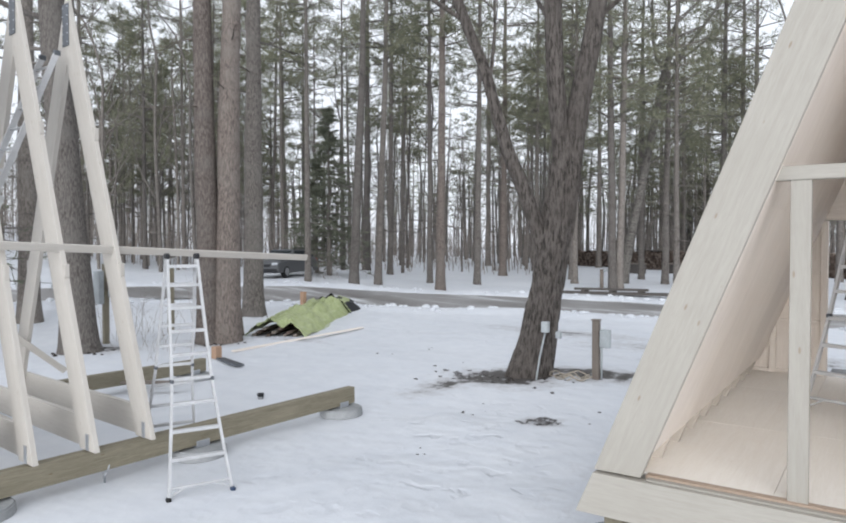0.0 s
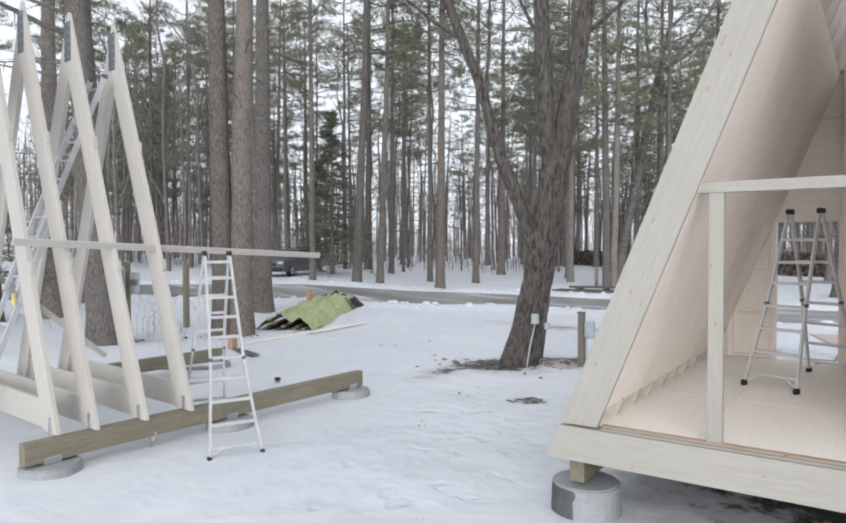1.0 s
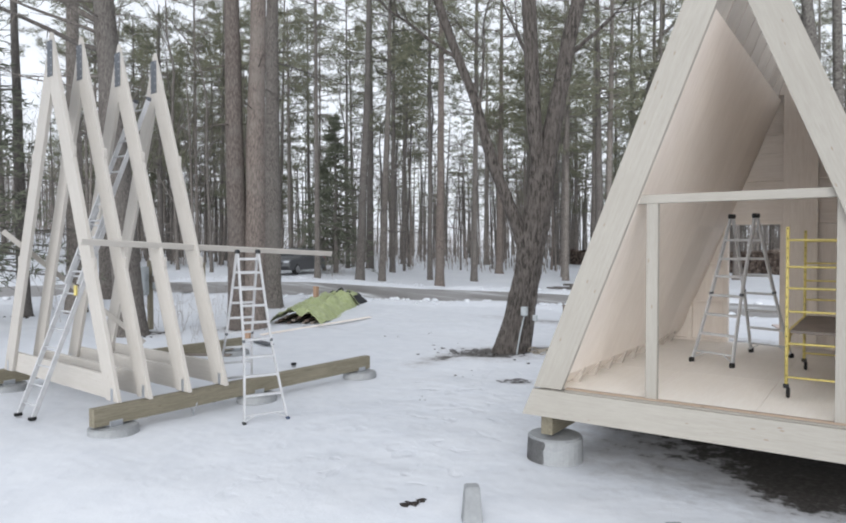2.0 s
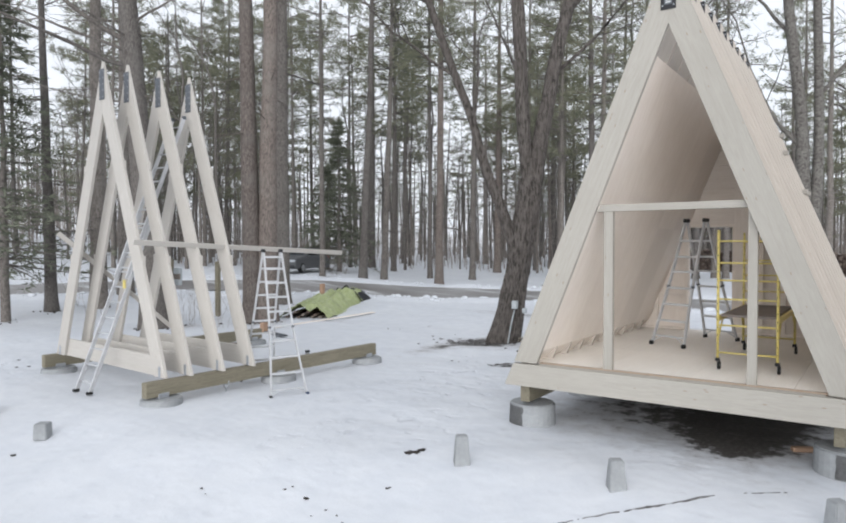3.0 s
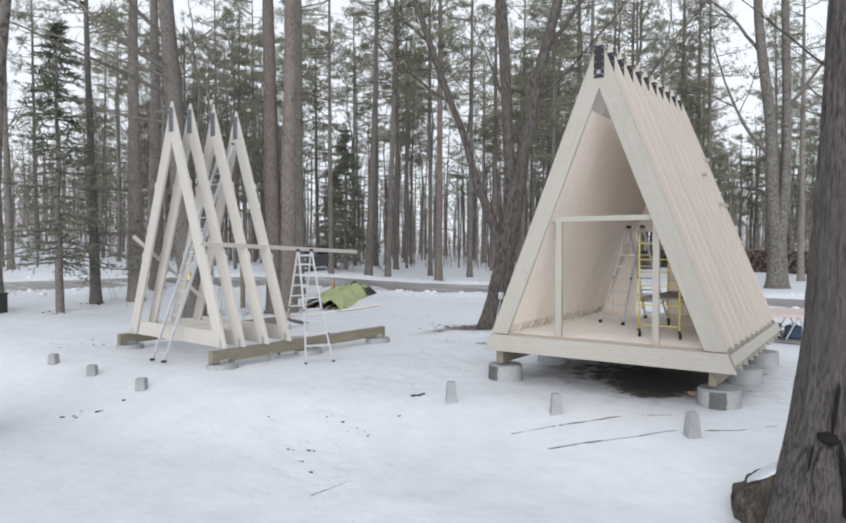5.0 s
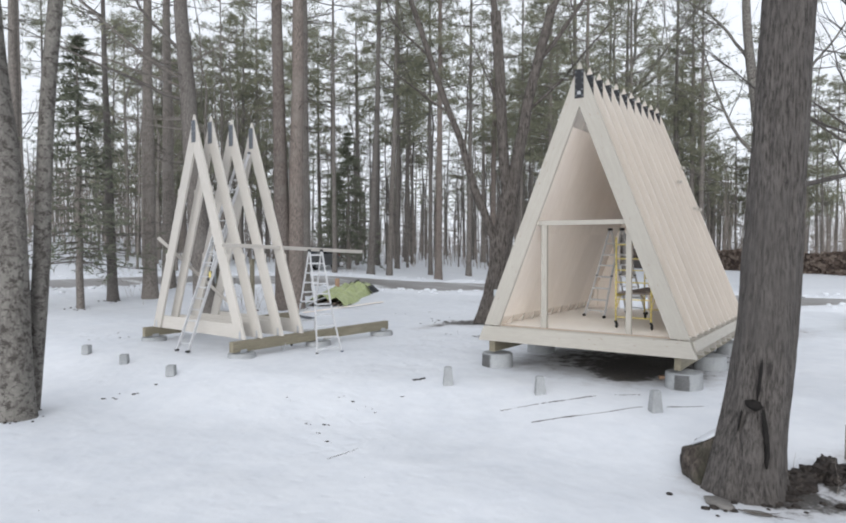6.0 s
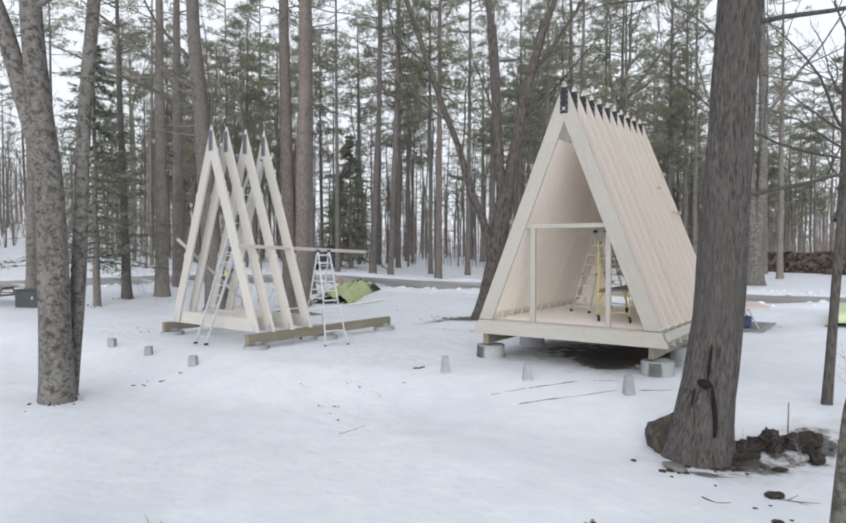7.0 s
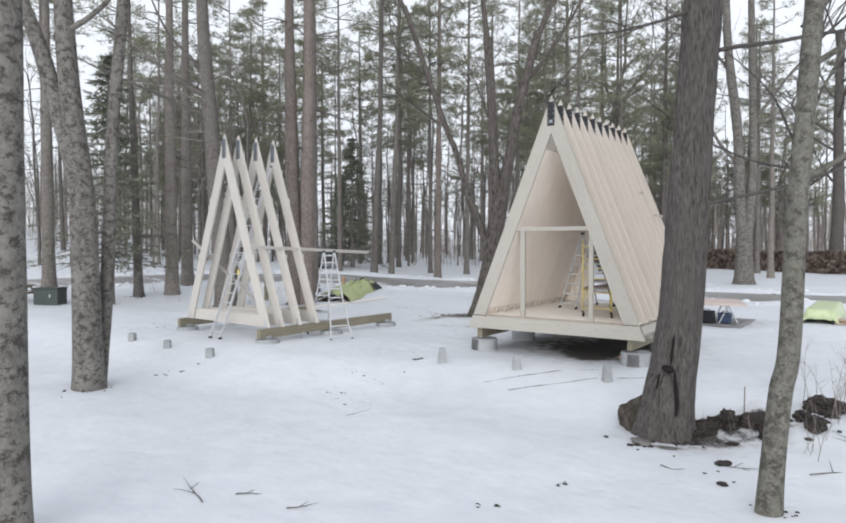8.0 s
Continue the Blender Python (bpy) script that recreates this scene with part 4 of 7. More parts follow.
# pines on this side of the road
leaning = key_pine(11, -16.75, 9.3, 0.42, 24, 15, (-0.084, -0.028), "leaning pine with long dead lower limbs behind the bare trusses", dead=(5.0, 46))
for z, d, length, r, lift in ((9.3, (-0.75, -0.5, 0.45), 6.4, 0.09, 0.45), (8.5, (-0.85, -0.55, 0.12), 7.2, 0.085, 0.4), (7.4, (-0.7, -0.6, -0.1), 3.6, 0.04, 0.3), (9.9, (0.8, 0.3, 0.4), 2.8, 0.05, 0.3), (10.4, (-0.7, -0.4, 0.6), 5.6, 0.08, 0.4), (9.0, (-0.6, -0.75, 0.3), 5.2, 0.06, 0.4)):
    limb_rng = random.Random(int(z * 10))
    acc = Acc()
    pts = bend(Vector((-0.084 * z, -0.028 * z, z)), Vector(d), length, lift, 7, limb_rng, 0.1)
    acc.limb(pts, [r * (1 - 0.11 * i) for i in range(8)], 7)
    limb = new("limb", acc.mesh("limb", PINEBARK, True))
    limb.parent = leaning
    acc = Acc()
    for i in range(2, 8):
        for s in (-1, 1):
            w = Vector((limb_rng.gauss(0, 1), limb_rng.gauss(0, 1), limb_rng.gauss(0, 0.8))) + Vector(d)
            acc.limb(bend(pts[i], w, limb_rng.uniform(0.4, 1.2), -0.1, 3, limb_rng, 0.15), [r * 0.3, r * 0.22, r * 0.15, r * 0.06], 4)
    twigs = new("twig_spray", acc.mesh("twig_spray", PINEBARK, True))
    twigs.parent = limb
    tagged(twigs, "fine dead twigs", kind="stuff")
key_pine(12, -15.52, 12.35, 0.33, 26, 17, (-0.03, 0.0), SPLIT, REDBARK, (6, 14), flare=1.25)
key_pine(13, -15.12, 12.62, 0.34, 26, 17, (-0.012, 0.03), SPLIT, REDBARK, (6, 14), flare=1.25)
key_pine(14, -19.05, 17.0, 0.36, 25, 14, (-0.005, 0.01))
key_pine(15, -23.35, 11.1, 0.32, 24, 15, (-0.02, 0.01))
key_pine(16, -23.65, 9.4, 0.21, 17, 12, (-0.045, 0.0), dead=(2.0, 40))
key_pine(17, -25.7, 13.7, 0.32, 25, 15)
key_pine(18, -28.2, 7.2, 0.31, 24, 15, (-0.015, 0.01))
# pines across the road
key_pine(20, -24.6, 25.45, 0.148, 22, 14, (-0.015, 0.01), spread=3.2)
key_pine(21, -22.45, 26.6, 0.231, 25, 16, (0.02, 0.04), spread=3.6)
key_pine(22, -22.6, 28.8, 0.190, 24, 12, (0.03, 0.02), spread=3.4, full=(12, 11))
key_pine(23, -18.76, 29.16, 0.231, 26, 12, (-0.004, 0.02), wood=REDBARK, full=(12, 11))
key_pine(24, -22.85, 34.25, 0.161, 25, 12, (-0.015, 0.015), spread=3.4, full=(12, 11))
key_pine(25, -20.35, 35.7, 0.196, 25, 11, (0, 0.02), spread=3.6, full=(12, 11))
key_pine(26, -25.14, 48.1, 0.312, 26, 12, (0, 0.02), wood=REDBARK, spread=4.0, full=(12, 11))
key_pine(34, -35.3, 43.2, 0.312, 27, 14, (0, 0.01), spread=3.8)
key_pine(35, -45.6, 62.1, 0.312, 28, 15, (0.01, 0.0), spread=4.0)
key_pine(37, -39.8, 72.0, 0.351, 28, 15, (0.0, 0.0), spread=4.0)
key_pine(38, -30.0, 39.5, 0.211, 25, 11, (0.01, 0.0), spread=3.6, full=(12, 11))
key_pine(27, -12.97, 38.9, 0.24, 26, 10, (-0.02, 0.0), "grey pine stem beside its twin at the road", spread=4.2, full=(11, 9))
key_pine(28, -12.68, 39.15, 0.22, 26, 11, (0.012, 0.02), "grey pine stem beside its twin at the road", spread=4.2, full=(11, 9))
key_pine(29, -0.3, 48.7, 0.234, 22, 11, (0, 0))
key_pine(30, -2.5, 57.1, 0.234, 22, 10, (0, 0))
key_pine(31, -9.5, 52, 0.265, 26, 8, (0.01, 0), spread=4.0, full=(11, 9))
key_pine(32, -8.4, 53.5, 0.234, 25, 9, (0, 0), spread=4.0, full=(11, 9))
key_pine(33, -7.4, 52.6, 0.234, 24, 7, (0, 0), spread=4.2, full=(11, 9))

# fuller pines behind the firewood
key_pine(60, -23.0, 49.7, 0.2, 27, 12, (0.01, 0), spread=4.4, full=(11, 9))
key_pine(61, -19.0, 47.2, 0.16, 25, 11, (0.0, 0.01), spread=4.2, full=(11, 9))
key_pine(62, -16.8, 42.5, 0.2, 24, 9, (0.0, 0.01), spread=4.2, full=(12, 11))
key_pine(63, -12.0, 46.5, 0.22, 25, 9, (0.01, 0), spread=4.4, full=(12, 11))
key_pine(64, -15.2, 52.0, 0.22, 26, 8, (0.0, 0.0), spread=4.4, full=(12, 11))
key_pine(65, -10.5, 43.5, 0.18, 23, 10, (-0.01, 0.01), spread=4.0, full=(12, 11))
key_pine(50, -33.0, 77.6, 0.26, 25, 9, (0, 0), spread=4.8, full=(12, 10))
key_pine(51, -33.5, 86.0, 0.29, 27, 7, (0, 0), spread=5.1, full=(12, 10))
key_pine(52, -27.8, 77.5, 0.32, 29, 10, (0, 0), spread=5.4, full=(12, 10))
key_pine(53, -29.5, 90.6, 0.26, 31, 7, (0, 0), spread=4.8, full=(12, 10))
key_pine(54, -24.6, 82.8, 0.29, 25, 8, (0, 0), spread=5.1, full=(12, 10))
key_pine(55, -24.0, 90.2, 0.32, 27, 7, (0, 0), spread=5.4, full=(12, 10))
key_pine(56, -19.3, 82.1, 0.26, 29, 9, (0, 0), spread=4.8, full=(12, 10))
key_pine(57, -19.0, 93.4, 0.29, 31, 8, (0, 0), spread=5.1, full=(12, 10))
key_pine(58, -15.2, 87.0, 0.32, 25, 8, (0, 0), spread=5.4, full=(12, 10))


def spruce(seed, x, y, r, top, low, spread, thick=4):
    rng = random.Random(seed)
    tr, cr, bo = Acc(), Acc(), Acc()
    axis = [Vector((0.04 * math.sin(i), 0.03 * math.cos(i * 1.7), -0.1 + (top + 0.1) * i / 14)) for i in range(15)]
    tr.limb(axis, [r * (1 - 0.93 * i / 14) + 0.01 for i in range(15)], 8, 0.05, seed)
    z = low
    while z < top - 0.1:
        for _ in range(5):
            a = rng.uniform(0, 2 * math.pi)
            f = (z - low) / (top - low)
            length = spread * (1 - f) ** 0.85 * rng.uniform(0.6, 1.1) + 0.15
            out = Vector((math.cos(a), math.sin(a), -0.1))
            bp = bend(at_height(axis, z), out, length, rng.uniform(-0.35, 0.25), 4, rng, 0.06)
            w = 0.008 + 0.008 * length
            bo.limb(bp, [w * (1 - 0.2 * i) for i in range(5)], 3)
            for c in range(7):
                u = 0.15 + 0.85 * (c + rng.random()) / 7
                i = min(3, int(u * 4))
                q = bp[i].lerp(bp[i + 1], u * 4 - i)
                side = Vector((-math.sin(a), math.cos(a), 0)) * rng.uniform(-1, 1) * length * 0.25
                cr.blades(q + side, (out + side * 0.7).normalized(), thick, 0.32, 0.06, rng, 0.4)
        z += rng.uniform(0.16, 0.34)
    tree("spruce_tree", (x, y, 0), (tr.mesh("trunk", PINEBARK, True), cr.mesh("crown", SPRUCE, False), bo.mesh("branchwork", PINEBARK, True)), "dark green young spruce in the snow", "tree")


spruce(41, -22.4, 7.2, 0.16, 11.5, 2.0, 3.7, 6)
spruce(44, -28.7, 31.5, 0.17, 10.6, 0.7, 3.5, 9)
spruce(45, -31.2, 33.0, 0.15, 7.5, 0.8, 2.7, 8)


def grow(acc, p, d, length, r, level, rng, up=0.25, sides=7, split=False):
    """A bare branching limb of a broad-leaved tree."""
    pts = bend(p, d, length, up, 5, rng, 0.09)
    acc.limb(pts, [r * (1 - 0.085 * i) for i in range(6)], max(3, sides), 0.05, r * 50)
    if level == 0:
        return
    if split:
        acc.twigs = acc = acc.twigs or Acc()
    for k in range(3 if level > 1 else 4):
        u = 0.45 + 0.55 * (k + rng.random()) / 4 if k else 1.0
        i = min(4, int(u * 5 - 1e-6))
        q = pts[i].lerp(pts[i + 1], min(1.0, u * 5 - i))
        base = (pts[-1] - pts[-2]).normalized()
        off = Vector((rng.gauss(0, 1), rng.gauss(0, 1), rng.gauss(0.15, 0.5))).normalized()
        grow(acc, q, (base + off * (0.35 if k == 0 else 0.85)).normalized(), length * rng.uniform(0.55, 0.78), r * (0.58 if k == 0 else rng.uniform(0.3, 0.45)), level - 1, rng, up * 0.8, sides - 1)


def stem(acc, pts, r0, r1, sides, rough, seed, steps=6, flare=1.0, ridge=0.0):
    """A stem through given points, made smooth."""
    line = smooth_line([tuple(p) for p in pts], steps)
    n = len(line)
    radii = []
    for i in range(n):
        z = line[i][2] - line[0][2]
        radii.append((r0 + (r1 - r0) * i / (n - 1)) * (1 + (flare - 1) * math.exp(-max(z, 0) / 0.45)))
    acc.limb(line, radii, sides, rough, seed, ridge)


class Growing:
    """One bare tree: a trunk mesh and limbs as meshes of their own."""

    def __init__(self, material):
        self.trunk, self.limbs, self.material = Acc(), [], material

    def limb(self):
        self.limbs.append(Acc())
        return self.limbs[-1]

    def plant(self, name, at, label, category="tree", size=1.0):
        ob = thing(name, (at[0], at[1], at[2] + rise(at[0], at[1])), label, category)
        ob.scale = (size, size, size)
        for nm, acc in (("trunk", self.trunk), *(("limb", a) for a in self.limbs)):
            c = new(nm, acc.mesh(nm, self.material, True))
            c.parent = ob
            if acc.twigs:
                w = new("twig_spray", acc.twigs.mesh("twig_spray", self.material, True))
                w.parent = c
                tagged(w, "fine bare twigs", kind="stuff")
        return ob


def old_maple():
    b = Vector((-5.95, 13.05, 0))
    rng = random.Random(5)
    acc = Growing(MAPLEBARK)

    def rel(*ps):
        return [Vector(p) - b for p in ps]

    stem(acc.trunk, rel((-6.0, 13.03, -0.3), (-5.96, 13.06, 0.1), (-5.8, 13.17, 1.0), (-5.64, 13.28, 2.2), (-5.46, 13.4, 3.4), (-5.33, 13.5, 4.5), (-5.28, 13.53, 5.1)), 0.37, 0.27, 110, 0.2, 3.3, 30, 1.5, 0.08)
    stem(acc.limb(), rel((-5.38, 13.46, 4.1), (-5.46, 13.4, 5.1), (-5.54, 13.36, 6.1), (-5.58, 13.33, 7.05), (-5.63, 13.33, 8.25), (-5.9, 13.45, 11)), 0.175, 0.17, 60, 0.1, 8.1, 26, 1.0, 0.06)
    stem(acc.limb(), rel((-5.3, 13.5, 4.2), (-5.19, 13.58, 5.2), (-5.07, 13.67, 6.1), (-4.92, 13.78, 7.05), (-4.74, 13.91, 8.25), (-4.25, 14.6, 11.2)), 0.23, 0.15, 60, 0.1, 5.1, 26, 1.0, 0.06)
    stem(acc.limb(), rel((-5.64, 13.27, 2.3), (-5.83, 13.14, 3.05), (-6.08, 12.97, 3.9), (-6.35, 12.79, 4.7), (-6.55, 12.66, 5.5), (-6.78, 12.5, 6.45), (-7.3, 12.2, 8.0), (-8.6, 11.6, 12.2)), 0.165, 0.08, 40, 0.12, 1.7, 14, 1.0, 0.06)
    for p, d, length, r in (((-4.6, 14.3, 9.3), (0.75, 0.5, 0.75), 3.6, 0.09), ((-5.9, 13.45, 10.8), (-0.15, 0, 1), 3.5, 0.13), ((-4.25, 14.6, 11.1), (0.3, 0.3, 1), 3.4, 0.12),
                            ((-8.6, 11.6, 12.1), (-0.4, -0.2, 1), 3.2, 0.085), ((-5.6, 13.5, 7.2), (-0.6, 0.3, 0.9), 2.6, 0.06), ((-7.1, 12.31, 7.4), (-0.7, -0.6, 0.5), 2.2, 0.05),
                            ((-6.68, 12.58, 6.1), (-0.2, 0.5, 1), 2.0, 0.045), ((-5.0, 13.95, 7.4), (0.9, 0.1, 0.8), 2.6, 0.06), ((-7.72, 12.0, 9.4), (-0.9, 0.1, 0.6), 2.4, 0.05)):
        grow(acc.limb(), Vector(p) - b, Vector(d), length, r, 3, rng, split=True)
    t = acc.plant("maple_tree", b, "old bare maple with shaggy dark bark forking low")
    tube("conduit", ((-5.62, 12.62, 0.0), (-5.58, 12.72, 0.5), (-5.52, 12.85, 1.0)), 0.02, BOXGREY, t, "thin grey conduit up the bark", base=b)
    box("outlet_box", (-5.57, 12.74, 0.98), (-5.43, 12.86, 1.2), BOXGREY, t, "small grey outlet box", 0.01, b)
    box("outlet_box", (-5.33, 12.9, 0.86), (-5.23, 13.0, 1.0), BOXGREY, t, "small grey outlet box", 0.01, b)


def leaning_oak():
    """The stout trunk with a hollow and an old root stump beside it."""
    b = Vector((4.25, 2.04, 0))
    rng = random.Random(8)
    acc = Growing(OAKBARK)
    stem(acc.trunk, [(-0.11, -0.07, -0.2), (-0.09, -0.06, 0.25), (0.04, 0.07, 1.6), (0.15, 0.23, 4.0), (0.26, 0.38, 6.4), (0.4, 0.5, 10), (0.5, 0.6, 15)], 0.34, 0.2, 110, 0.10, 2.2, 40, 1.5, 0.05)
    for p, d, length, r, lv in (((0.1, 0.15, 3.25), (0.8, 0.45, 0.15), 1.9, 0.032, 2), ((0.22, 0.3, 5.5), (0.85, 0.5, 0.15), 2.8, 0.036, 3), ((0.1, 0.2, 6.1), (-0.9, -0.5, -0.35), 1.1, 0.03, 1),
                                ((0.3, 0.4, 7.0), (-0.7, 0.3, 0.6), 3.0, 0.04, 3), ((0.4, 0.5, 9.5), (0.6, -0.4, 0.8), 3.5, 0.09, 3), ((0.5, 0.6, 14.8), (0.1, 0.1, 1), 4.0, 0.19, 3)):
        grow(acc.limb(), Vector(p), Vector(d), length, r, lv, rng, 0.1, split=True)
    t = acc.plant("oak_tree", b, "stout furrowed grey trunk with a dark hollow at its foot", size=1.18)
    # cavity and cleft below it as lumps coloured like shade, behind a proud bark slab
    for x, y, z, sx, sz, lean in ((0.0, -0.36, 0.96, 0.085, 0.055, -0.02), (0.12, -0.375, 0.66, 0.026, 0.27, -0.03), (0.135, -0.395, 0.45, 0.02, 0.14, 0.0), (0.05, -0.325, 1.22, 0.018, 0.22, 0.02), (-0.13, -0.385, 0.78, 0.012, 0.12, 0.02)):
        bm = bmesh.new()
        bmesh.ops.create_icosphere(bm, subdivisions=3, radius=1)
        for v in bm.verts:
            n = v.co.copy()
            v.co = Vector((n.x * sx + lean * n.z, n.y * 0.035, n.z * sz)) * (1 + 0.25 * noise.noise(n * 2.3 + Vector((x * 9, 0, z))))
        part("hollow", bm, HOLLOWSHADE, t, "black lump coloured as the shade of a hollow in the bark", Matrix.Translation((x, y, z)), True)
    bm = bmesh.new()
    bmesh.ops.create_icosphere(bm, subdivisions=5, radius=1)
    for v in bm.verts:
        n = v.co.copy()
        r = 1 + 0.12 * noise.noise(n * 3) + 0.1 * noise.noise(Vector((n.x * 12, n.y * 12, n.z * 4)))
        v.co = Vector((n.x * 0.115, n.y * 0.05, n.z * 0.42)) * r
    part("bark_slab", bm, OAKBARK, t, "proud slab of scarred bark", Matrix.Translation((-0.01, -0.395, 0.47)) @ Matrix.Rotation(radians(-9), 4, "X"), True)


def root_stump():
    b = (3.66, 2.2, rise(3.66, 2.2))
    st = thing("root_stump", b, "dark rotten root stump with snow on top beside the stout trunk", "stump")
    st.scale = (1.151, 1.151, 1.151)
    bm = bmesh.new()
    bmesh.ops.create_icosphere(bm, subdivisions=5, radius=1)
    for v in bm.verts:
        n = v.co.copy()
        r = 1 + 0.28 * noise.noise(n * 1.6) + 0.12 * noise.noise(n * 5) + 0.05 * noise.noise(n * 13)
        z = n.z * 0.62 * r
        v.co = Vector((n.x * 0.33 * r, n.y * 0.36 * r, min(z, 0.44 + 0.24 * n.x)))
    part("stump", bm, STUMPBARK, st, smooth=True)
    bm = bmesh.new()
    bmesh.ops.create_icosphere(bm, subdivisions=3, radius=1)
    for v in bm.verts:
        n = v.co.copy()
        v.co = Vector((n.x * 0.24, n.y * 0.24, n.z * 0.035 + 0.16 * n.x)) * (1 + 0.2 * noise.noise(n * 2))
    part("snow_cap", bm, SNOW, st, "small cap of snow", Matrix.Translation((0.03, -0.02, 0.475)), True)


def grey_tree():
    b = Vector((-7.57, -1.83, 0))
    rng = random.Random(9)
    acc = Growing(GREYBARK)
    stem(acc.trunk, [(0, 0, -0.2), (-0.02, 0.0, 0.3), (-0.1, 0.02, 2.3), (-0.22, 0.0, 4.1), (-0.38, -0.07, 5.5), (-0.56, -0.12, 7.7), (-0.7, -0.1, 11)], 0.31, 0.14, 28, 0.07, 4.4, 9, 1.15)
    stem(acc.limb(), [(-0.2, 0.0, 3.8), (-0.5, -0.2, 5.2), (-0.92, -0.43, 6.8), (-1.5, -0.8, 8.6), (-2.0, -1.0, 11)], 0.19, 0.1, 18, 0.07, 6.4, 8)
    for p, d, length, r in (((-0.7, -0.1, 10.8), (-0.1, 0, 1), 3.5, 0.13), ((-2.0, -1.0, 10.8), (-0.3, -0.2, 1), 3.2, 0.09), ((-0.5, -0.1, 7.0), (0.7, 0.4, 0.5), 2.6, 0.06)):
        grow(acc.limb(), Vector(p), Vector(d), length, r, 3, rng, split=True)
    acc.plant("beech_tree", b, "forked grey tree with speckled smooth bark", size=1.153)
    b2 = Vector((-7.95, -1.37, 0))
    acc = Growing(GREYBARK)
    stem(acc.trunk, [(0.02, -0.05, -0.1), (0.06, 0.02, 0.65), (0.13, 0.12, 2.3), (0.16, 0.24, 5.0), (0.3, 0.42, 7.8), (0.45, 0.5, 11)], 0.15, 0.1, 18, 0.06, 2.9, 9, 1.1)
    grow(acc.limb(), Vector((0.45, 0.5, 10.8)), Vector((0.1, 0, 1)), 3, 0.09, 3, rng, split=True)
    acc.plant("beech_tree", b2, "slim grey stem close beside a thicker forked one", size=1.153)


def side_trees():
    rng = random.Random(21)
    b = Vector((6.21, -0.77, 0))
    acc = Growing(SMOOTHBARK)
    stem(acc.trunk, [(-0.11, -0.06, -0.2), (-0.09, -0.05, 0.3), (-0.02, 0.01, 1.25), (0.05, 0.08, 1.75), (0.1, 0.2, 3.4), (0.21, 0.33, 5.4), (0.3, 0.45, 9)], 0.13, 0.085, 22, 0.09, 1.2, 9, 1.15)
    for p, d, length, r in (((0.1, 0.2, 3.5), (0.5, 0.3, 0.3), 1.6, 0.03), ((0.14, 0.25, 4.1), (0.4, 0.6, 0.6), 1.3, 0.022), ((0.18, 0.3, 4.7), (0.8, 0.3, 0.5), 2.0, 0.035),
                            ((0.2, 0.33, 5.3), (0.3, 0.8, 0.5), 1.6, 0.025), ((0.3, 0.45, 8.8), (0, 0.1, 1), 3, 0.08)):
        grow(acc.limb(), Vector(p), Vector(d), length, r, 3, rng, split=True)
    acc.plant("young_maple", b, "slender grey-brown leaning young tree in the snow", size=1.153)
    b = Vector((-0.65, -6.44, 0))
    acc = Growing(GREYBARK)
    stem(acc.trunk, [(0.03, 0, -0.2), (0, 0, 0.3), (-0.02, 0.0, 2.6), (-0.1, 0.05, 5.2), (-0.2, 0.1, 10)], 0.2, 0.15, 24, 0.07, 7.2, 9, 1.15)
    grow(acc.limb(), Vector((-0.2, 0.1, 9.8)), Vector((0, 0, 1)), 3, 0.13, 3, rng, split=True)
    acc.plant("beech_tree", b, "grey tree with dark flecked bark close to the path", size=1.152)
    b = Vector((5.6, 4.8, 0))
    acc = Growing(OAKBARK)
    stem(acc.trunk, [(-0.02, 0, -0.2), (0, 0, 0.3), (0.1, 0.12, 2.35), (0.18, 0.22, 4.2), (0.2, 0.3, 6.1), (0.4, 0.4, 9)], 0.088, 0.055, 14, 0.09, 9.2, 9, 1.2)
    for k in range(9):
        a = rng.uniform(0, 6.28)
        grow(acc.limb(), Vector((0.05 + 0.02 * k, 0.15 + 0.02 * k, 3.2 + 0.55 * k)), Vector((math.cos(a), math.sin(a), rng.uniform(0, 0.6))), rng.uniform(1.2, 2.2), 0.028, 2, rng, split=True)
    acc.plant("sapling", b, "thin dark sapling with crooked twigs")
    # the forked pale tree past the road
    b = Vector((-0.7, 39.4, 0))
    acc = Growing(GREYBARK)
    stem(acc.trunk, [(0, 0, -0.2), (0, 0, 0.3), (-0.05, 0.1, 3.2)], 0.62, 0.52, 20, 0.1, 3.0, 8, 1.5)
    stem(acc.limb(), [(-0.1, 0.1, 3.0), (-0.35, 0.1, 6), (-0.5, 0.0, 10.2), (-1.1, -0.3, 15.7), (-1.3, -0.3, 20)], 0.42, 0.22, 16, 0.08, 5.0, 8)
    stem(acc.limb(), [(0.1, 0.15, 3.0), (0.3, 0.4, 6), (0.35, 0.5, 10.2), (0.1, 0.6, 20)], 0.36, 0.2, 16, 0.08, 6.0, 8)
    for p, d, length, r in (((-0.4, 0, 8), (-0.7, 0, 0.8), 5, 0.13), ((0.35, 0.5, 11), (0.7, 0.2, 0.8), 5, 0.12), ((-0.9, -0.2, 14), (-0.5, 0, 1), 5, 0.12), ((-1.3, -0.3, 19.8), (0, 0, 1), 5, 0.2), ((0.1, 0.6, 19.8), (0.2, 0, 1), 5, 0.18)):
        grow(acc.limb(), Vector(p), Vector(d), length, r, 3, rng, split=True)
    acc.plant("maple_tree", b, "tall pale forked tree on the far verge of the road")
    b = Vector((3.3, 61, 0))
    acc = Growing(OAKBARK)
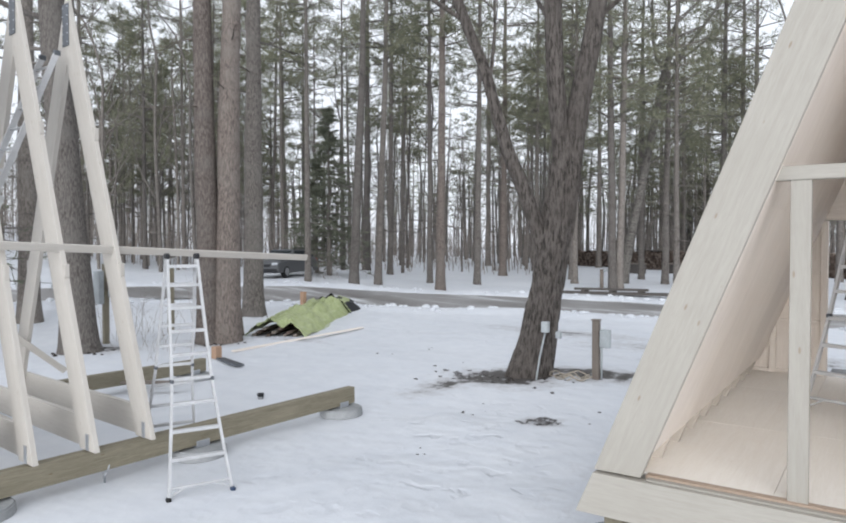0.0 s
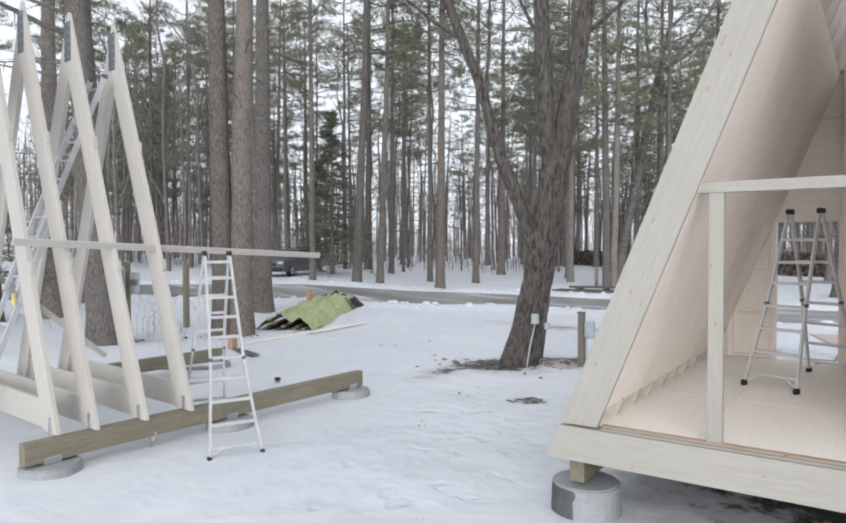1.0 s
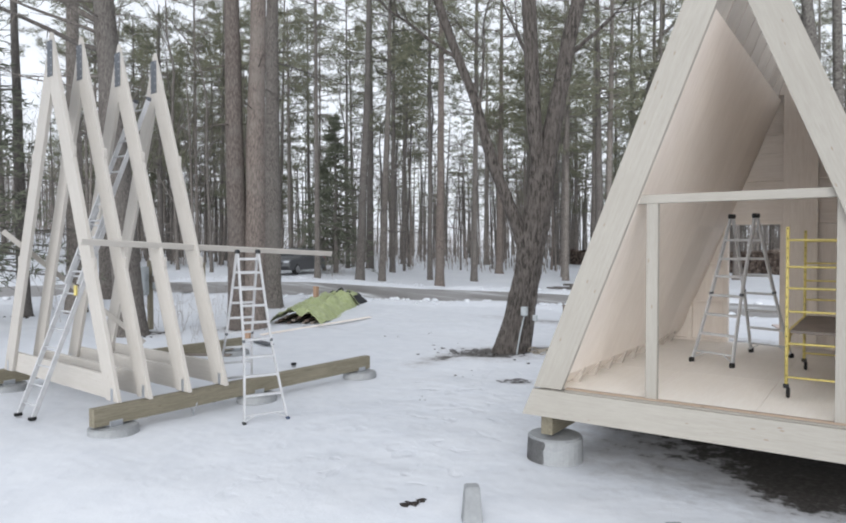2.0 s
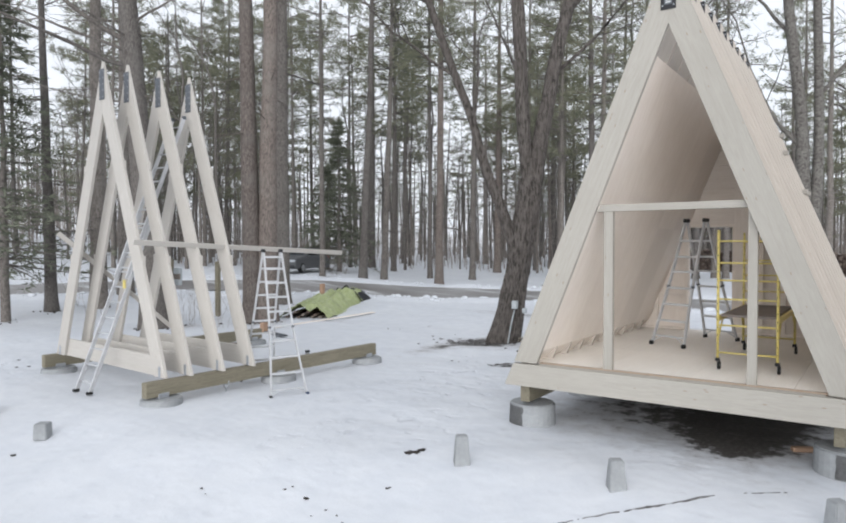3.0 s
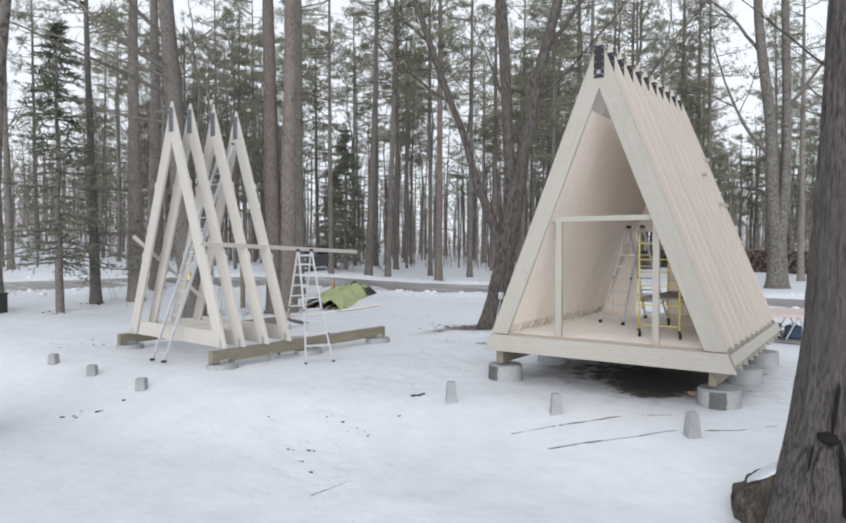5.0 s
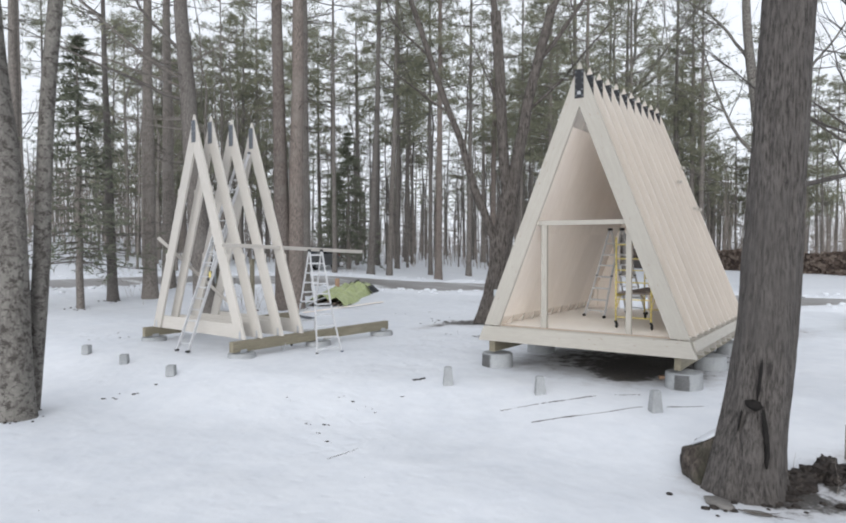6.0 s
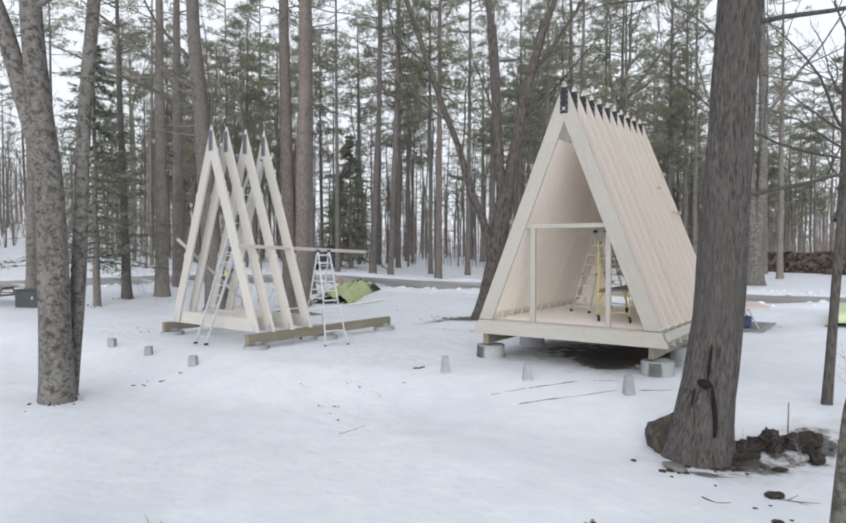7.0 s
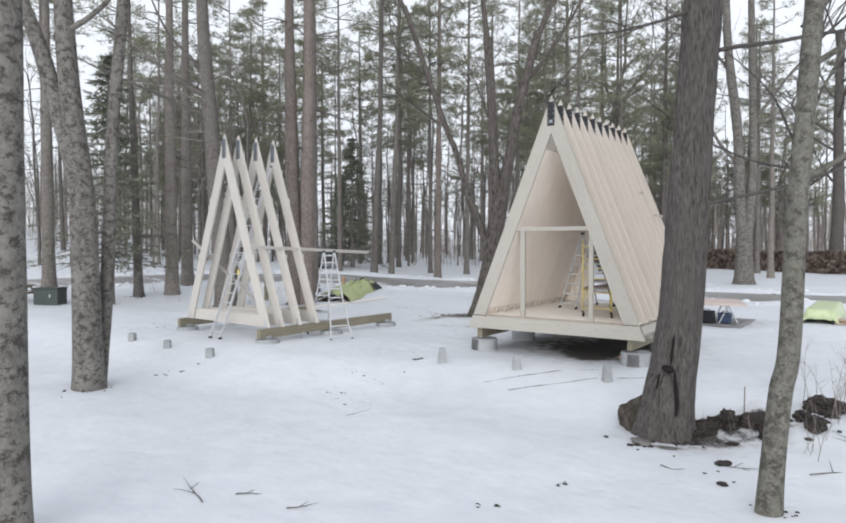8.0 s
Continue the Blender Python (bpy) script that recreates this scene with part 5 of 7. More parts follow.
    stem(acc.trunk, [(0, 0, -0.2), (0, 0, 0.3), (0.2, 0.1, 6), (0.1, 0.3, 14), (0.2, 0.3, 22)], 0.7, 0.3, 16, 0.1, 3.6, 8, 1.3)
    for k in range(9):
        a = rng.uniform(0, 6.28)
        grow(acc.limb(), Vector((0.1, 0.2, 8 + 1.5 * k)), Vector((math.cos(a), math.sin(a), 0.6)), 5, 0.12, 3, rng, split=True)
    acc.plant("maple_tree", b, "large bare tree in front of the firewood stack")
    # the pale bare tree with a wide crown seen between the maple and the hut
    b = Vector((-14.4, 45.2, 0))
    acc = Growing(GREYBARK)
    stem(acc.trunk, [(0, 0, -0.2), (0.3, 0.1, 2.3), (1.1, 0.8, 7.4), (1.8, 1.4, 12.1), (2.2, 1.8, 14.7)], 0.33, 0.2, 14, 0.08, 4.9, 8, 1.3)
    for d, length, r in (((-0.5, -0.3, 1), 6, 0.13), ((0.1, 0.1, 1), 6.5, 0.15), ((0.7, 0.45, 0.9), 6.5, 0.15), ((0.95, 0.6, 0.5), 5.5, 0.11)):
        grow(acc.limb(), Vector((2.15, 1.75, 14.4)), Vector(d), length, r, 3, rng, split=True)
    grow(acc.limb(), Vector((1.2, 0.9, 8.0)), Vector((0.8, 0.4, 0.6)), 4, 0.08, 3, rng, split=True)
    acc.plant("maple_tree", b, "pale bare tree with a wide open crown")


old_maple()
leaning_oak()
root_stump()
grey_tree()
side_trees()


def forest():
    """The wood behind: a few tree shapes, set out at random clear of road and clearing."""
    rng = random.Random(77)
    kinds = []
    for k in range(6):
        top = 23 + 1.1 * k
        line = [(0, 0, -0.15), (rng.uniform(-0.15, 0.15), rng.uniform(-0.15, 0.15), 6), (rng.uniform(-0.3, 0.3), rng.uniform(-0.3, 0.3), 12)]
        kinds.append(pine_meshes(100 + k, line, 0.12 + 0.033 * (k % 4), top, (13.0, 16.0, 14.0, 18.0)[k % 4], REDBARK if k == 4 else PINEBARK, NEEDLES, (1.8, 34), 8, 14, 3.9, clusters=14, blades=12))
    young = []
    for k in range(3):
        line = [(0, 0, -0.15), (rng.uniform(-0.1, 0.1), rng.uniform(-0.1, 0.1), 5)]
        young.append(pine_meshes(140 + k, line, 0.1 + 0.02 * k, 13 + 2.5 * k, 4.5 + 1.2 * k, PINEBARK, NEEDLES, (1.2, 24), 7, 12, 3.0, clusters=12, blades=12))
    bare = []
    for k in range(3):
        acc = Acc()
        r2 = random.Random(300 + k)
        stem(acc, [(0, 0, -0.2), (0.1, 0, 3), (0.2, 0.2, 8), (0.1, 0.3, 12)], 0.13, 0.08, 7, 0.05, 3 + k, 4, 1.2)
        for j in range(7):
            a = r2.uniform(0, 6.28)
            grow(acc, Vector((0.15, 0.15, 4.5 + 1.05 * j)), Vector((math.cos(a), math.sin(a), 1.0)), r2.uniform(2.2, 3.6), 0.05, 2, r2, 0.3, 4)
        grow(acc, Vector((0.1, 0.3, 11.8)), Vector((0, 0, 1)), 4, 0.09, 3, r2, 0.2, 5)
        bare.append((acc.mesh("trunk", PINEBARK, True), None))
    placed = [(-16.7, 9.3), (-22.4, 26.6), (-22.6, 28.8), (-18.8, 29.2), (-22.8, 34.2), (-20.3, 35.7), (-25.1, 48.1), (-12.9, 38.9)]
    count = 0
    eye = Vector((4.5, -6, 0))
    for _ in range(9000):
        if count >= 160:
            break
        d = 40 + 80 * rng.random() ** 0.85
        u = rng.uniform(-0.92, 0.80)
        p = eye + AHEAD * d + ASIDE * (u * d)
        if road_distance(p.x, p.y) < 6.0:
            continue
        # the clearing across the road, the parking place and the open right-hand side stay thin
        if d < 60 and -0.22 < u < 0.25:
            continue
        if math.hypot(p.x + 27.8, p.y - 28.5) < 6 or (-0.2 < u < 0.1 and rng.random() < 0.45):
            continue
        if u < -0.42 and rng.random() < 0.85:
            continue
        if u > 0.40 and rng.random() < 0.72:
            continue
        if 0.2 < u and p.y + 0.72 * p.x < 66:
            continue
        if any(math.hypot(p.x - a, p.y - b) < 2.6 for a, b in placed):
            continue
        placed.append((p.x, p.y))
        count += 1
        if rng.random() < 0.42:
            src, nm, lab = bare[rng.randrange(3)], "bare_tree", "slim leafless tree in the winter wood"
        else:
            src, nm, lab = kinds[rng.randrange(6)], "pine_tree", PINE_LABEL
        tree(nm, (p.x, p.y, -0.1), src, lab, "tree", "trees of the wood behind", rng.uniform(0, 360), rng.uniform(0.82, 1.12))
    # slim leafless trees scattered between them
    for k in range(600):
        if k >= 600 or count >= 235:
            break
        d, u = rng.uniform(44, 110), rng.uniform(-0.9, 0.6)
        p = eye + AHEAD * d + ASIDE * (u * d)
        if road_distance(p.x, p.y) < 6.0 or (d < 62 and -0.22 < u < 0.25) or math.hypot(p.x + 27.8, p.y - 28.5) < 6 or (u > 0.2 and p.y + 0.72 * p.x < 66) or any(math.hypot(p.x - a, p.y - b) < 1.8 for a, b in placed):
            continue
        placed.append((p.x, p.y))
        count += 1
        tree("bare_tree", (p.x, p.y, -0.1), bare[k % 3], "slim leafless tree in the winter wood", "tree", "trees of the wood behind", rng.uniform(0, 360), rng.uniform(0.55, 1.0))
    # a thicker stand of pines behind the clearing across the road
    for k in range(18):
        d, u = rng.uniform(62, 98), rng.uniform(0.08, 0.4)
        p = eye + AHEAD * d + ASIDE * (u * d)
        if any(math.hypot(p.x - a, p.y - b) < 2.2 for a, b in placed) or (u > 0.2 and p.y + 0.72 * p.x < 66):
            continue
        placed.append((p.x, p.y))
        tree("pine_tree", (p.x, p.y, -0.1), kinds[(0, 2)[k % 2]], PINE_LABEL, "tree", "trees of the wood behind", rng.uniform(0, 360), rng.uniform(0.8, 1.15))
    # younger pines with low crowns under the tall ones
    count = 0
    for _ in range(900):
        if count >= 46:
            break
        d, u = rng.uniform(52, 105), rng.uniform(-0.9, 0.62)
        p = eye + AHEAD * d + ASIDE * (u * d)
        if road_distance(p.x, p.y) < 6.0 or (d < 66 and -0.24 < u < 0.25) or -0.2 < u < 0.1 or u < -0.5 or math.hypot(p.x + 27.8, p.y - 28.5) < 6 or (u > 0.2 and p.y + 0.72 * p.x < 66) or any(math.hypot(p.x - a, p.y - b) < 2.2 for a, b in placed):
            continue
        placed.append((p.x, p.y))
        count += 1
        tree("pine_tree", (p.x, p.y, -0.1), young[count % 3], "young pine with a low feathery crown in the winter wood", "tree", "young pines of the wood behind", rng.uniform(0, 360), rng.uniform(0.8, 1.2))
    # woods on past that, and brush between the stems
    far, tops, brush = Acc(), Acc(), Acc()
    for _ in range(240):
        d = rng.uniform(125, 220)
        u = rng.uniform(-0.95, 0.85)
        if u > 0.42 and rng.random() < 0.6:
            continue
        p = eye + AHEAD * d + ASIDE * (u * d)
        lift = rise(p.x, p.y)
        h = rng.uniform(14, 25)
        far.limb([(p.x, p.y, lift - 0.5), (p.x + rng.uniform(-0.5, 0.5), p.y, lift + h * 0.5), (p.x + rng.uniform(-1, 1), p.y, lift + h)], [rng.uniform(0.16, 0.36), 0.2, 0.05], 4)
        for _ in range(16):
            z = lift + h * rng.uniform(0.5, 1.0)
            a = rng.uniform(0, 6.28)
            q = Vector((p.x + math.cos(a) * rng.uniform(0, 2.6), p.y + math.sin(a) * rng.uniform(0, 2.6), z))
            tops.blades(q, Vector((math.cos(a), math.sin(a), 0)), 2, 1.3, 0.28, rng, 0.3)
    for _ in range(190):
        d, u = rng.uniform(95, 180), rng.uniform(-0.06, 0.62)
        p = eye + AHEAD * d + ASIDE * (u * d)
        lift, h = rise(p.x, p.y), rng.uniform(12, 24)
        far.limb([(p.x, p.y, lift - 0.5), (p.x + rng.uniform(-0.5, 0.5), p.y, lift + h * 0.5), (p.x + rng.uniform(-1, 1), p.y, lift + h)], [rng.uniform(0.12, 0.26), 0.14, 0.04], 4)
        for _ in range(34):
            z = lift + h * rng.uniform(0.55, 1.0)
            a = rng.uniform(0, 6.28)
            q = Vector((p.x + math.cos(a) * rng.uniform(0, 2.4), p.y + math.sin(a) * rng.uniform(0, 2.4), z))
            tops.blades(q, Vector((math.cos(a), math.sin(a), 0)), 3, 1.0, 0.16, rng, 0.3)
    for _ in range(2000):
        d = rng.uniform(62, 170)
        u = rng.uniform(-0.95, 0.9)
        p = eye + AHEAD * d + ASIDE * (u * d)
        if road_distance(p.x, p.y) < 5:
            continue
        if u > 0.2 and p.y + 0.72 * p.x < 66:
            continue
        h = rng.uniform(0.8, 5.5)
        lean = Vector((rng.uniform(-0.25, 0.25) * h, rng.uniform(-0.25, 0.25) * h, h))
        q = Vector((p.x, p.y, rise(p.x, p.y) - 0.1))
        w = 0.012 + 0.008 * h
        brush.limb([q, q + lean * 0.5 + Vector((rng.uniform(-0.2, 0.2), 0, 0)), q + lean], [w, w * 0.7, w * 0.3], 3)
        for _ in range(3):
            s = q + lean * rng.uniform(0.3, 0.9)
            brush.limb([s, s + Vector((rng.uniform(-1, 1), rng.uniform(-1, 1), rng.uniform(0.2, 1))) * h * 0.28], [w * 0.5, w * 0.2], 3)
    for _ in range(1900):
        d, u = rng.uniform(66, 150), rng.uniform(-0.95, 0.95)
        p = eye + AHEAD * d + ASIDE * (u * d)
        if road_distance(p.x, p.y) < 5 or (u > 0.15 and p.y + 0.72 * p.x < 66):
            continue
        h = rng.uniform(3.5, 12) * (0.6 if -0.2 < u < 0.1 else 1)
        q = Vector((p.x, p.y, rise(p.x, p.y) - 0.1))
        lean = Vector((rng.uniform(-0.12, 0.12) * h, rng.uniform(-0.12, 0.12) * h, h))
        w = 0.012 + 0.004 * h
        brush.limb([q, q + lean * 0.5 + Vector((rng.uniform(-0.3, 0.3), rng.uniform(-0.3, 0.3), 0)), q + lean], [w, w * 0.7, w * 0.25], 3)
        for _ in range(8):
            s = q + lean * rng.uniform(0.25, 0.95)
            e = s + Vector((rng.uniform(-1, 1), rng.uniform(-1, 1), rng.uniform(0.1, 1.1))) * h * 0.17
            brush.limb([s, e], [w * 0.5, w * 0.25], 3)
            brush.limb([e, e + Vector((rng.uniform(-1, 1), rng.uniform(-1, 1), rng.uniform(0.0, 1.0))) * h * 0.1], [w * 0.35, w * 0.15], 3)
    # haze put into colour: far stems in grey bark, brush in pale twig bark
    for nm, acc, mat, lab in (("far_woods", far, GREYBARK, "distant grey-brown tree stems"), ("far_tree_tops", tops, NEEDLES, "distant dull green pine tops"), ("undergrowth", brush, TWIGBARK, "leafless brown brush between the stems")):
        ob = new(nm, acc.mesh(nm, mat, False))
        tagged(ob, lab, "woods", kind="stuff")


forest()

# ---------------------------------------------------------------- small concrete posts in the snow


def deck_block(x, y, half, height, turn, label):
    b = thing("concrete_block", (x, y, rise(x, y) - 0.02), label, "block", "tapered deck blocks", turn=turn)
    bm = bmesh.new()
    bmesh.ops.create_cone(bm, cap_ends=True, segments=4, radius1=half * 1.41, radius2=half * 1.41 * (0.72 if height > 0.3 else 0.9), depth=height + 0.02, matrix=Matrix.Translation((0, 0, (height + 0.02) / 2)) @ Matrix.Rotation(radians(45), 4, "Z"))
    bmesh.ops.bevel(bm, geom=bm.edges[:], offset=0.012, segments=2, affect="EDGES")
    bmesh.ops.subdivide_edges(bm, edges=bm.edges[:], cuts=2, use_grid_fill=True)
    for v in bm.verts:
        v.co += Vector((wobble(v.co.x + x, v.co.y, v.co.z, 14), wobble(v.co.y, v.co.z, x, 14), 0)) * 0.004
    part("concrete_body", bm, CONCRETE, b)
    part("top_recess", box_bm((half * 0.75, half * 0.75, 0.006), 0.002, (0, 0, height + 0.0035)), WETCONCRETE, b, "thin darker square on the block's top")


for x, y, turn in ((-1.58, 3.63, 38), (0.32, 3.84, 34), (2.43, 3.84, 40)):
    deck_block(x, y, 0.1, 0.36, turn, "tall tapered concrete block standing in the snow before the hut")
for x, y, turn in ((-11.56, 1.66, 30), (-9.53, 1.49, 42), (-7.44, 1.35, 36)):
    deck_block(x, y, 0.1, 0.22, turn, "short tapered concrete block half sunk in the snow")


# ---------------------------------------------------------------- power post by the maple
def power_post():
    b = (-4.65, 13.38, 0)
    p = thing("power_post", b, "weathered wooden post with a grey electric box", "post")
    box("timber", (-4.72, 13.32, -0.05), (-4.58, 13.44, 1.22), PLANK, p, "", 0.008, b)
    box("cap", (-4.735, 13.305, 1.22), (-4.565, 13.455, 1.25), PLANK, p, "", 0.006, b)
    case = box("electric_box", (-4.57, 13.33, 0.68), (-4.36, 13.45, 1.05), BOXGREY, p, "pale grey steel electric box", 0.015, b)
    tube("conduit", ((-4.54, 13.39, 0.0), (-4.54, 13.39, 0.68)), 0.02, BOXGREY, p, base=b)
    c = thing("cable_coil", (-5.05, 13.1, 0.0), "loose coil of pale electric cable on the ground", "cable")
    rng = random.Random(4)
    for k in range(3):
        pts = []
        for i in range(26):
            a = i / 25 * 6.6 + k
            r = 0.17 + 0.05 * k + 0.06 * math.sin(3 * a + 2 * k) + 0.04 * math.sin(7 * a + k)
            pts.append((r * 1.35 * math.cos(a), r * 0.8 * math.sin(a), 0.05 + 0.035 * k + 0.05 * math.sin(4 * a + k)))
        part("cable_loop", tube_bm(pts, 0.012, 6), CABLE, c, smooth=True)


power_post()


# ---------------------------------------------------------------- clods, streaks, twigs on the snow
def clod_bm(rng, size, flat=0.5):
    bm = bmesh.new()
    bmesh.ops.create_icosphere(bm, subdivisions=2, radius=1)
    o = Vector((rng.uniform(0, 50), rng.uniform(0, 50), 0))
    rag = 0.85 if flat < 0.3 else 0.35
    for v in bm.verts:
        r = 1 + rag * noise.noise(v.co * 1.4 + o) + (rag - 0.17) * noise.noise(v.co * 4 + o)
        v.co = Vector((v.co.x * size * r, v.co.y * size * r * 0.8, v.co.z * size * flat * r))
    return bm


def scatter_clods(name, label, spots, material, seed, flat=0.5):
    """Many small lumps joined into one stuff object; spots of (x, y, spread, count, size)."""
    rng = random.Random(seed)
    acc_v, acc_f = [], []
    for x, y, spread, count, size in spots:
        for _ in range(count):
            bm = clod_bm(rng, size * rng.uniform(0.4, 1.2), flat)
            px, py = rng.gauss(x, spread), rng.gauss(y, spread)
            pz = ground_height(px, py) + size * 0.12
            n = len(acc_v)
            bm.verts.ensure_lookup_table()
            acc_v += [(v.co.x + px, v.co.y + py, v.co.z + pz) for v in bm.verts]
            acc_f += [tuple(n + v.index for v in f.verts) for f in bm.faces]
            bm.free()
    ob = mesh_part(name, acc_v, acc_f, material, None, label, True)
    tagged(ob, category="debris", kind="stuff")


def along(points, step, size, spread=0.03, count=1):
    out = []
    for (ax, ay), (bx, by) in zip(points, points[1:]):
        n = max(2, int(math.hypot(bx - ax, by - ay) / step))
        out += [(ax + (bx - ax) * i / n, ay + (by - ay) * i / n, spread, count, size) for i in range(n)]
    return out


scatter_clods("leaf_mould_clods", "dark wet leaf mould and soil turned up through the snow",
              [(4.63, 2.4, 0.12, 14, 0.09), (4.63, 2.13, 0.1, 14, 0.08), (4.99, 2.6, 0.1, 8, 0.07), (5.37, 2.73, 0.12, 8, 0.07), (6.27, 3.02, 0.25, 12, 0.06), (6.36, 3.6, 0.2, 10, 0.07)] + [(4.27, 1.63, 0.36, 22, 0.045), (-7.57, -1.83, 0.26, 30, 0.035), (-5.95, 13.05, 0.5, 50, 0.035), (6.21, -0.77, 0.12, 12, 0.025), (-0.63, -6.47, 0.2, 14, 0.03), (-16.75, 9.3, 0.4, 24, 0.06), (-15.3, 12.5, 0.5, 30, 0.06), (-22.4, 7.2, 0.3, 14, 0.05), (-23.6, 9.4, 0.3, 14, 0.06), (-19.0, 17.0, 0.4, 16, 0.06), (4.71, 1.66, 0.15, 6, 0.05), (3.96, 1.1, 0.1, 6, 0.05)], LITTER, 31, 0.55)
scatter_clods("mud_specks", "small dark specks of mud and leaves on the snow",
              [(-2.38, 3.61, 0.06, 6, 0.05), (-2.7, 0.88, 0.04, 2, 0.027), (-2.38, 0.97, 0.04, 2, 0.027), (-2.27, 0.58, 0.04, 2, 0.027), (-1.81, 0.42, 0.04, 2, 0.027), (-3.02, 2.02, 0.04, 2, 0.027), (-2.77, 2.03, 0.04, 2, 0.027), (-2.04, 1.82, 0.04, 2, 0.027), (-3.88, 1.46, 0.04, 2, 0.027), (-2.02, 2.67, 0.04, 2, 0.027), (-7.55, 0.18, 0.25, 7, 0.04), (-5.29, 9.8, 0.25, 5, 0.025), (-4.2, 9.8, 0.12, 10, 0.025), (-4.87, 7.49, 0.2, 3, 0.018), (-2.45, 1.7, 0.2, 3, 0.02), (3.6, -1.27, 0.05, 6, 0.03), (3.07, -2.56, 0.03, 3, 0.022), (3.28, -2.48, 0.02, 3, 0.025), (-13.5, 3.3, 0.9, 8, 0.04), (-8.5, 14.0, 1.5, 8, 0.04), (-3, 11.5, 1.2, 7, 0.03), (5.31, 0.22, 0.2, 3, 0.03)], LITTER, 32, 0.25)


def road_berm():
    """Chunks of ploughed snow along both edges of the road."""
    rng = random.Random(61)
    spots = []
    for (ax, ay), (bx, by) in zip(ROADPTS, ROADPTS[1:]):
        k = math.hypot(bx - ax, by - ay)
        if k < 1e-6 or not (-34 < ax < 4 and -4 < ay < 34):
            continue
        for side in (-1, 1):
            if noise.noise(Vector((ax * 0.35, ay * 0.35, side * 5))) < -0.12:
                continue
            for _ in range(5):
                t, off = rng.random(), side * (road_half(ax) + rng.uniform(0.1, 1.5))
                spots.append((ax + (bx - ax) * t - (by - ay) / k * off, ay + (by - ay) * t + (bx - ax) / k * off, 0.3, 1, 0.04 + 0.16 * rng.random() ** 2))
    scatter_clods("snow_berm", "lumps of ploughed snow along the edge of the road", spots, SNOW, 62, 0.5)


road_berm()
scatter_clods("thawed_slush", "grey wet slush thawed on the trodden snow", [(-4.2, 9.8, 0.13, 30, 0.06), (-7.0, 12.5, 0.35, 30, 0.07)], SLUSH, 64, 0.2)


def sled_rut(points, wide, seed):
    """A shallow rut, muddy and shaded: a ragged low strip that thins out and breaks off."""
    line = smooth_line(points, 30)
    mid = line[len(line) // 2]
    rut = thing("sled_rut", (mid[0], mid[1], 0.0), "thin dark rut scraped through the snow", "rut", "sled ruts")
    verts, faces = [], []
    n = len(line)
    for i in range(n):
        ax, ay = line[max(i - 1, 0)]
        bx, by = line[min(i + 1, n - 1)]
        k = math.hypot(bx - ax, by - ay)
        nx, ny = -(by - ay) / k, (bx - ax) / k
        x, y = line[i]
        w = wide * max(0.12, 0.62 - 0.4 * i / n + 1.1 * noise.noise(Vector((i * 0.06, seed, 0))) + 0.45 * noise.noise(Vector((i * 0.5, seed, 4)))) * min(1, i / 6, (n - 1 - i) / 6)
        shift = 0.02 * noise.noise(Vector((i * 0.2, seed, 9)))
        for q, h in ((-1, -0.008), (-0.4, 0.008), (0.4, 0.007), (1, -0.008)):
            h = h if w > 0.004 else -0.02
            px, py = x + nx * (w * q + shift), y + ny * (w * q + shift)
            verts.append((px - mid[0], py - mid[1], ground_height(px, py) + h))
    for i in range(n - 1):
        for k in range(3):
            q = i * 4 + k
            faces.append((q, q + 1, q + 5, q + 4))
    # its colour holds both the mud and the shade of the groove
    mesh_part("mud_strip", verts, faces, SLUSH, rut, smooth=True)


sled_rut([(-0.05, 2.94), (0.19, 3.16), (0.81, 3.64), (1.4, 4.27), (1.97, 4.72)], 0.03, 3.0)
sled_rut([(0.69, 2.66), (1.0, 2.92), (1.23, 3.12), (1.75, 3.54), (2.21, 3.95)], 0.042, 11.0)
sled_rut([(2.53, 4.14), (2.94, 4.44), (3.46, 5.09)], 0.028, 5.0)
sled_rut([(-1.28, -0.22), (-1.24, 0.13), (-1.21, 0.48)], 0.022, 7.0)
rb = thing("red_brick", (1.93, 6.42, ground_height(1.93, 6.42)), "reddish brick lying on the ice by a footing", "brick", turn=28)
part("brick_body", box_bm((0.3, 0.1, 0.06), 0.008, (0, 0, 0.035)), ORANGEWOOD, rb)


def soil_clod(x, y, size, flat, seed, turn):
    """One large frozen lump of leaf mould."""
    rng = random.Random(seed)
    t = thing("soil_clod", (x, y, ground_height(x, y)), "dark frozen lump of soil and leaves on the snow", "clod", "soil clods", turn=turn)
    bm = bmesh.new()
    bmesh.ops.create_icosphere(bm, subdivisions=4, radius=1)
    o = Vector((rng.uniform(0, 50), rng.uniform(0, 50), 0))
    for v in bm.verts:
        n = v.co.copy()
        r = 1 + 0.4 * noise.noise(n * 1.5 + o) + 0.28 * noise.noise(n * 4 + o) + 0.14 * noise.noise(n * 11 + o)
        v.co = Vector((n.x * size * r, n.y * size * r * 0.75, n.z * size * flat * r + size * flat * 0.35))
    part("lump", bm, LITTER, t)


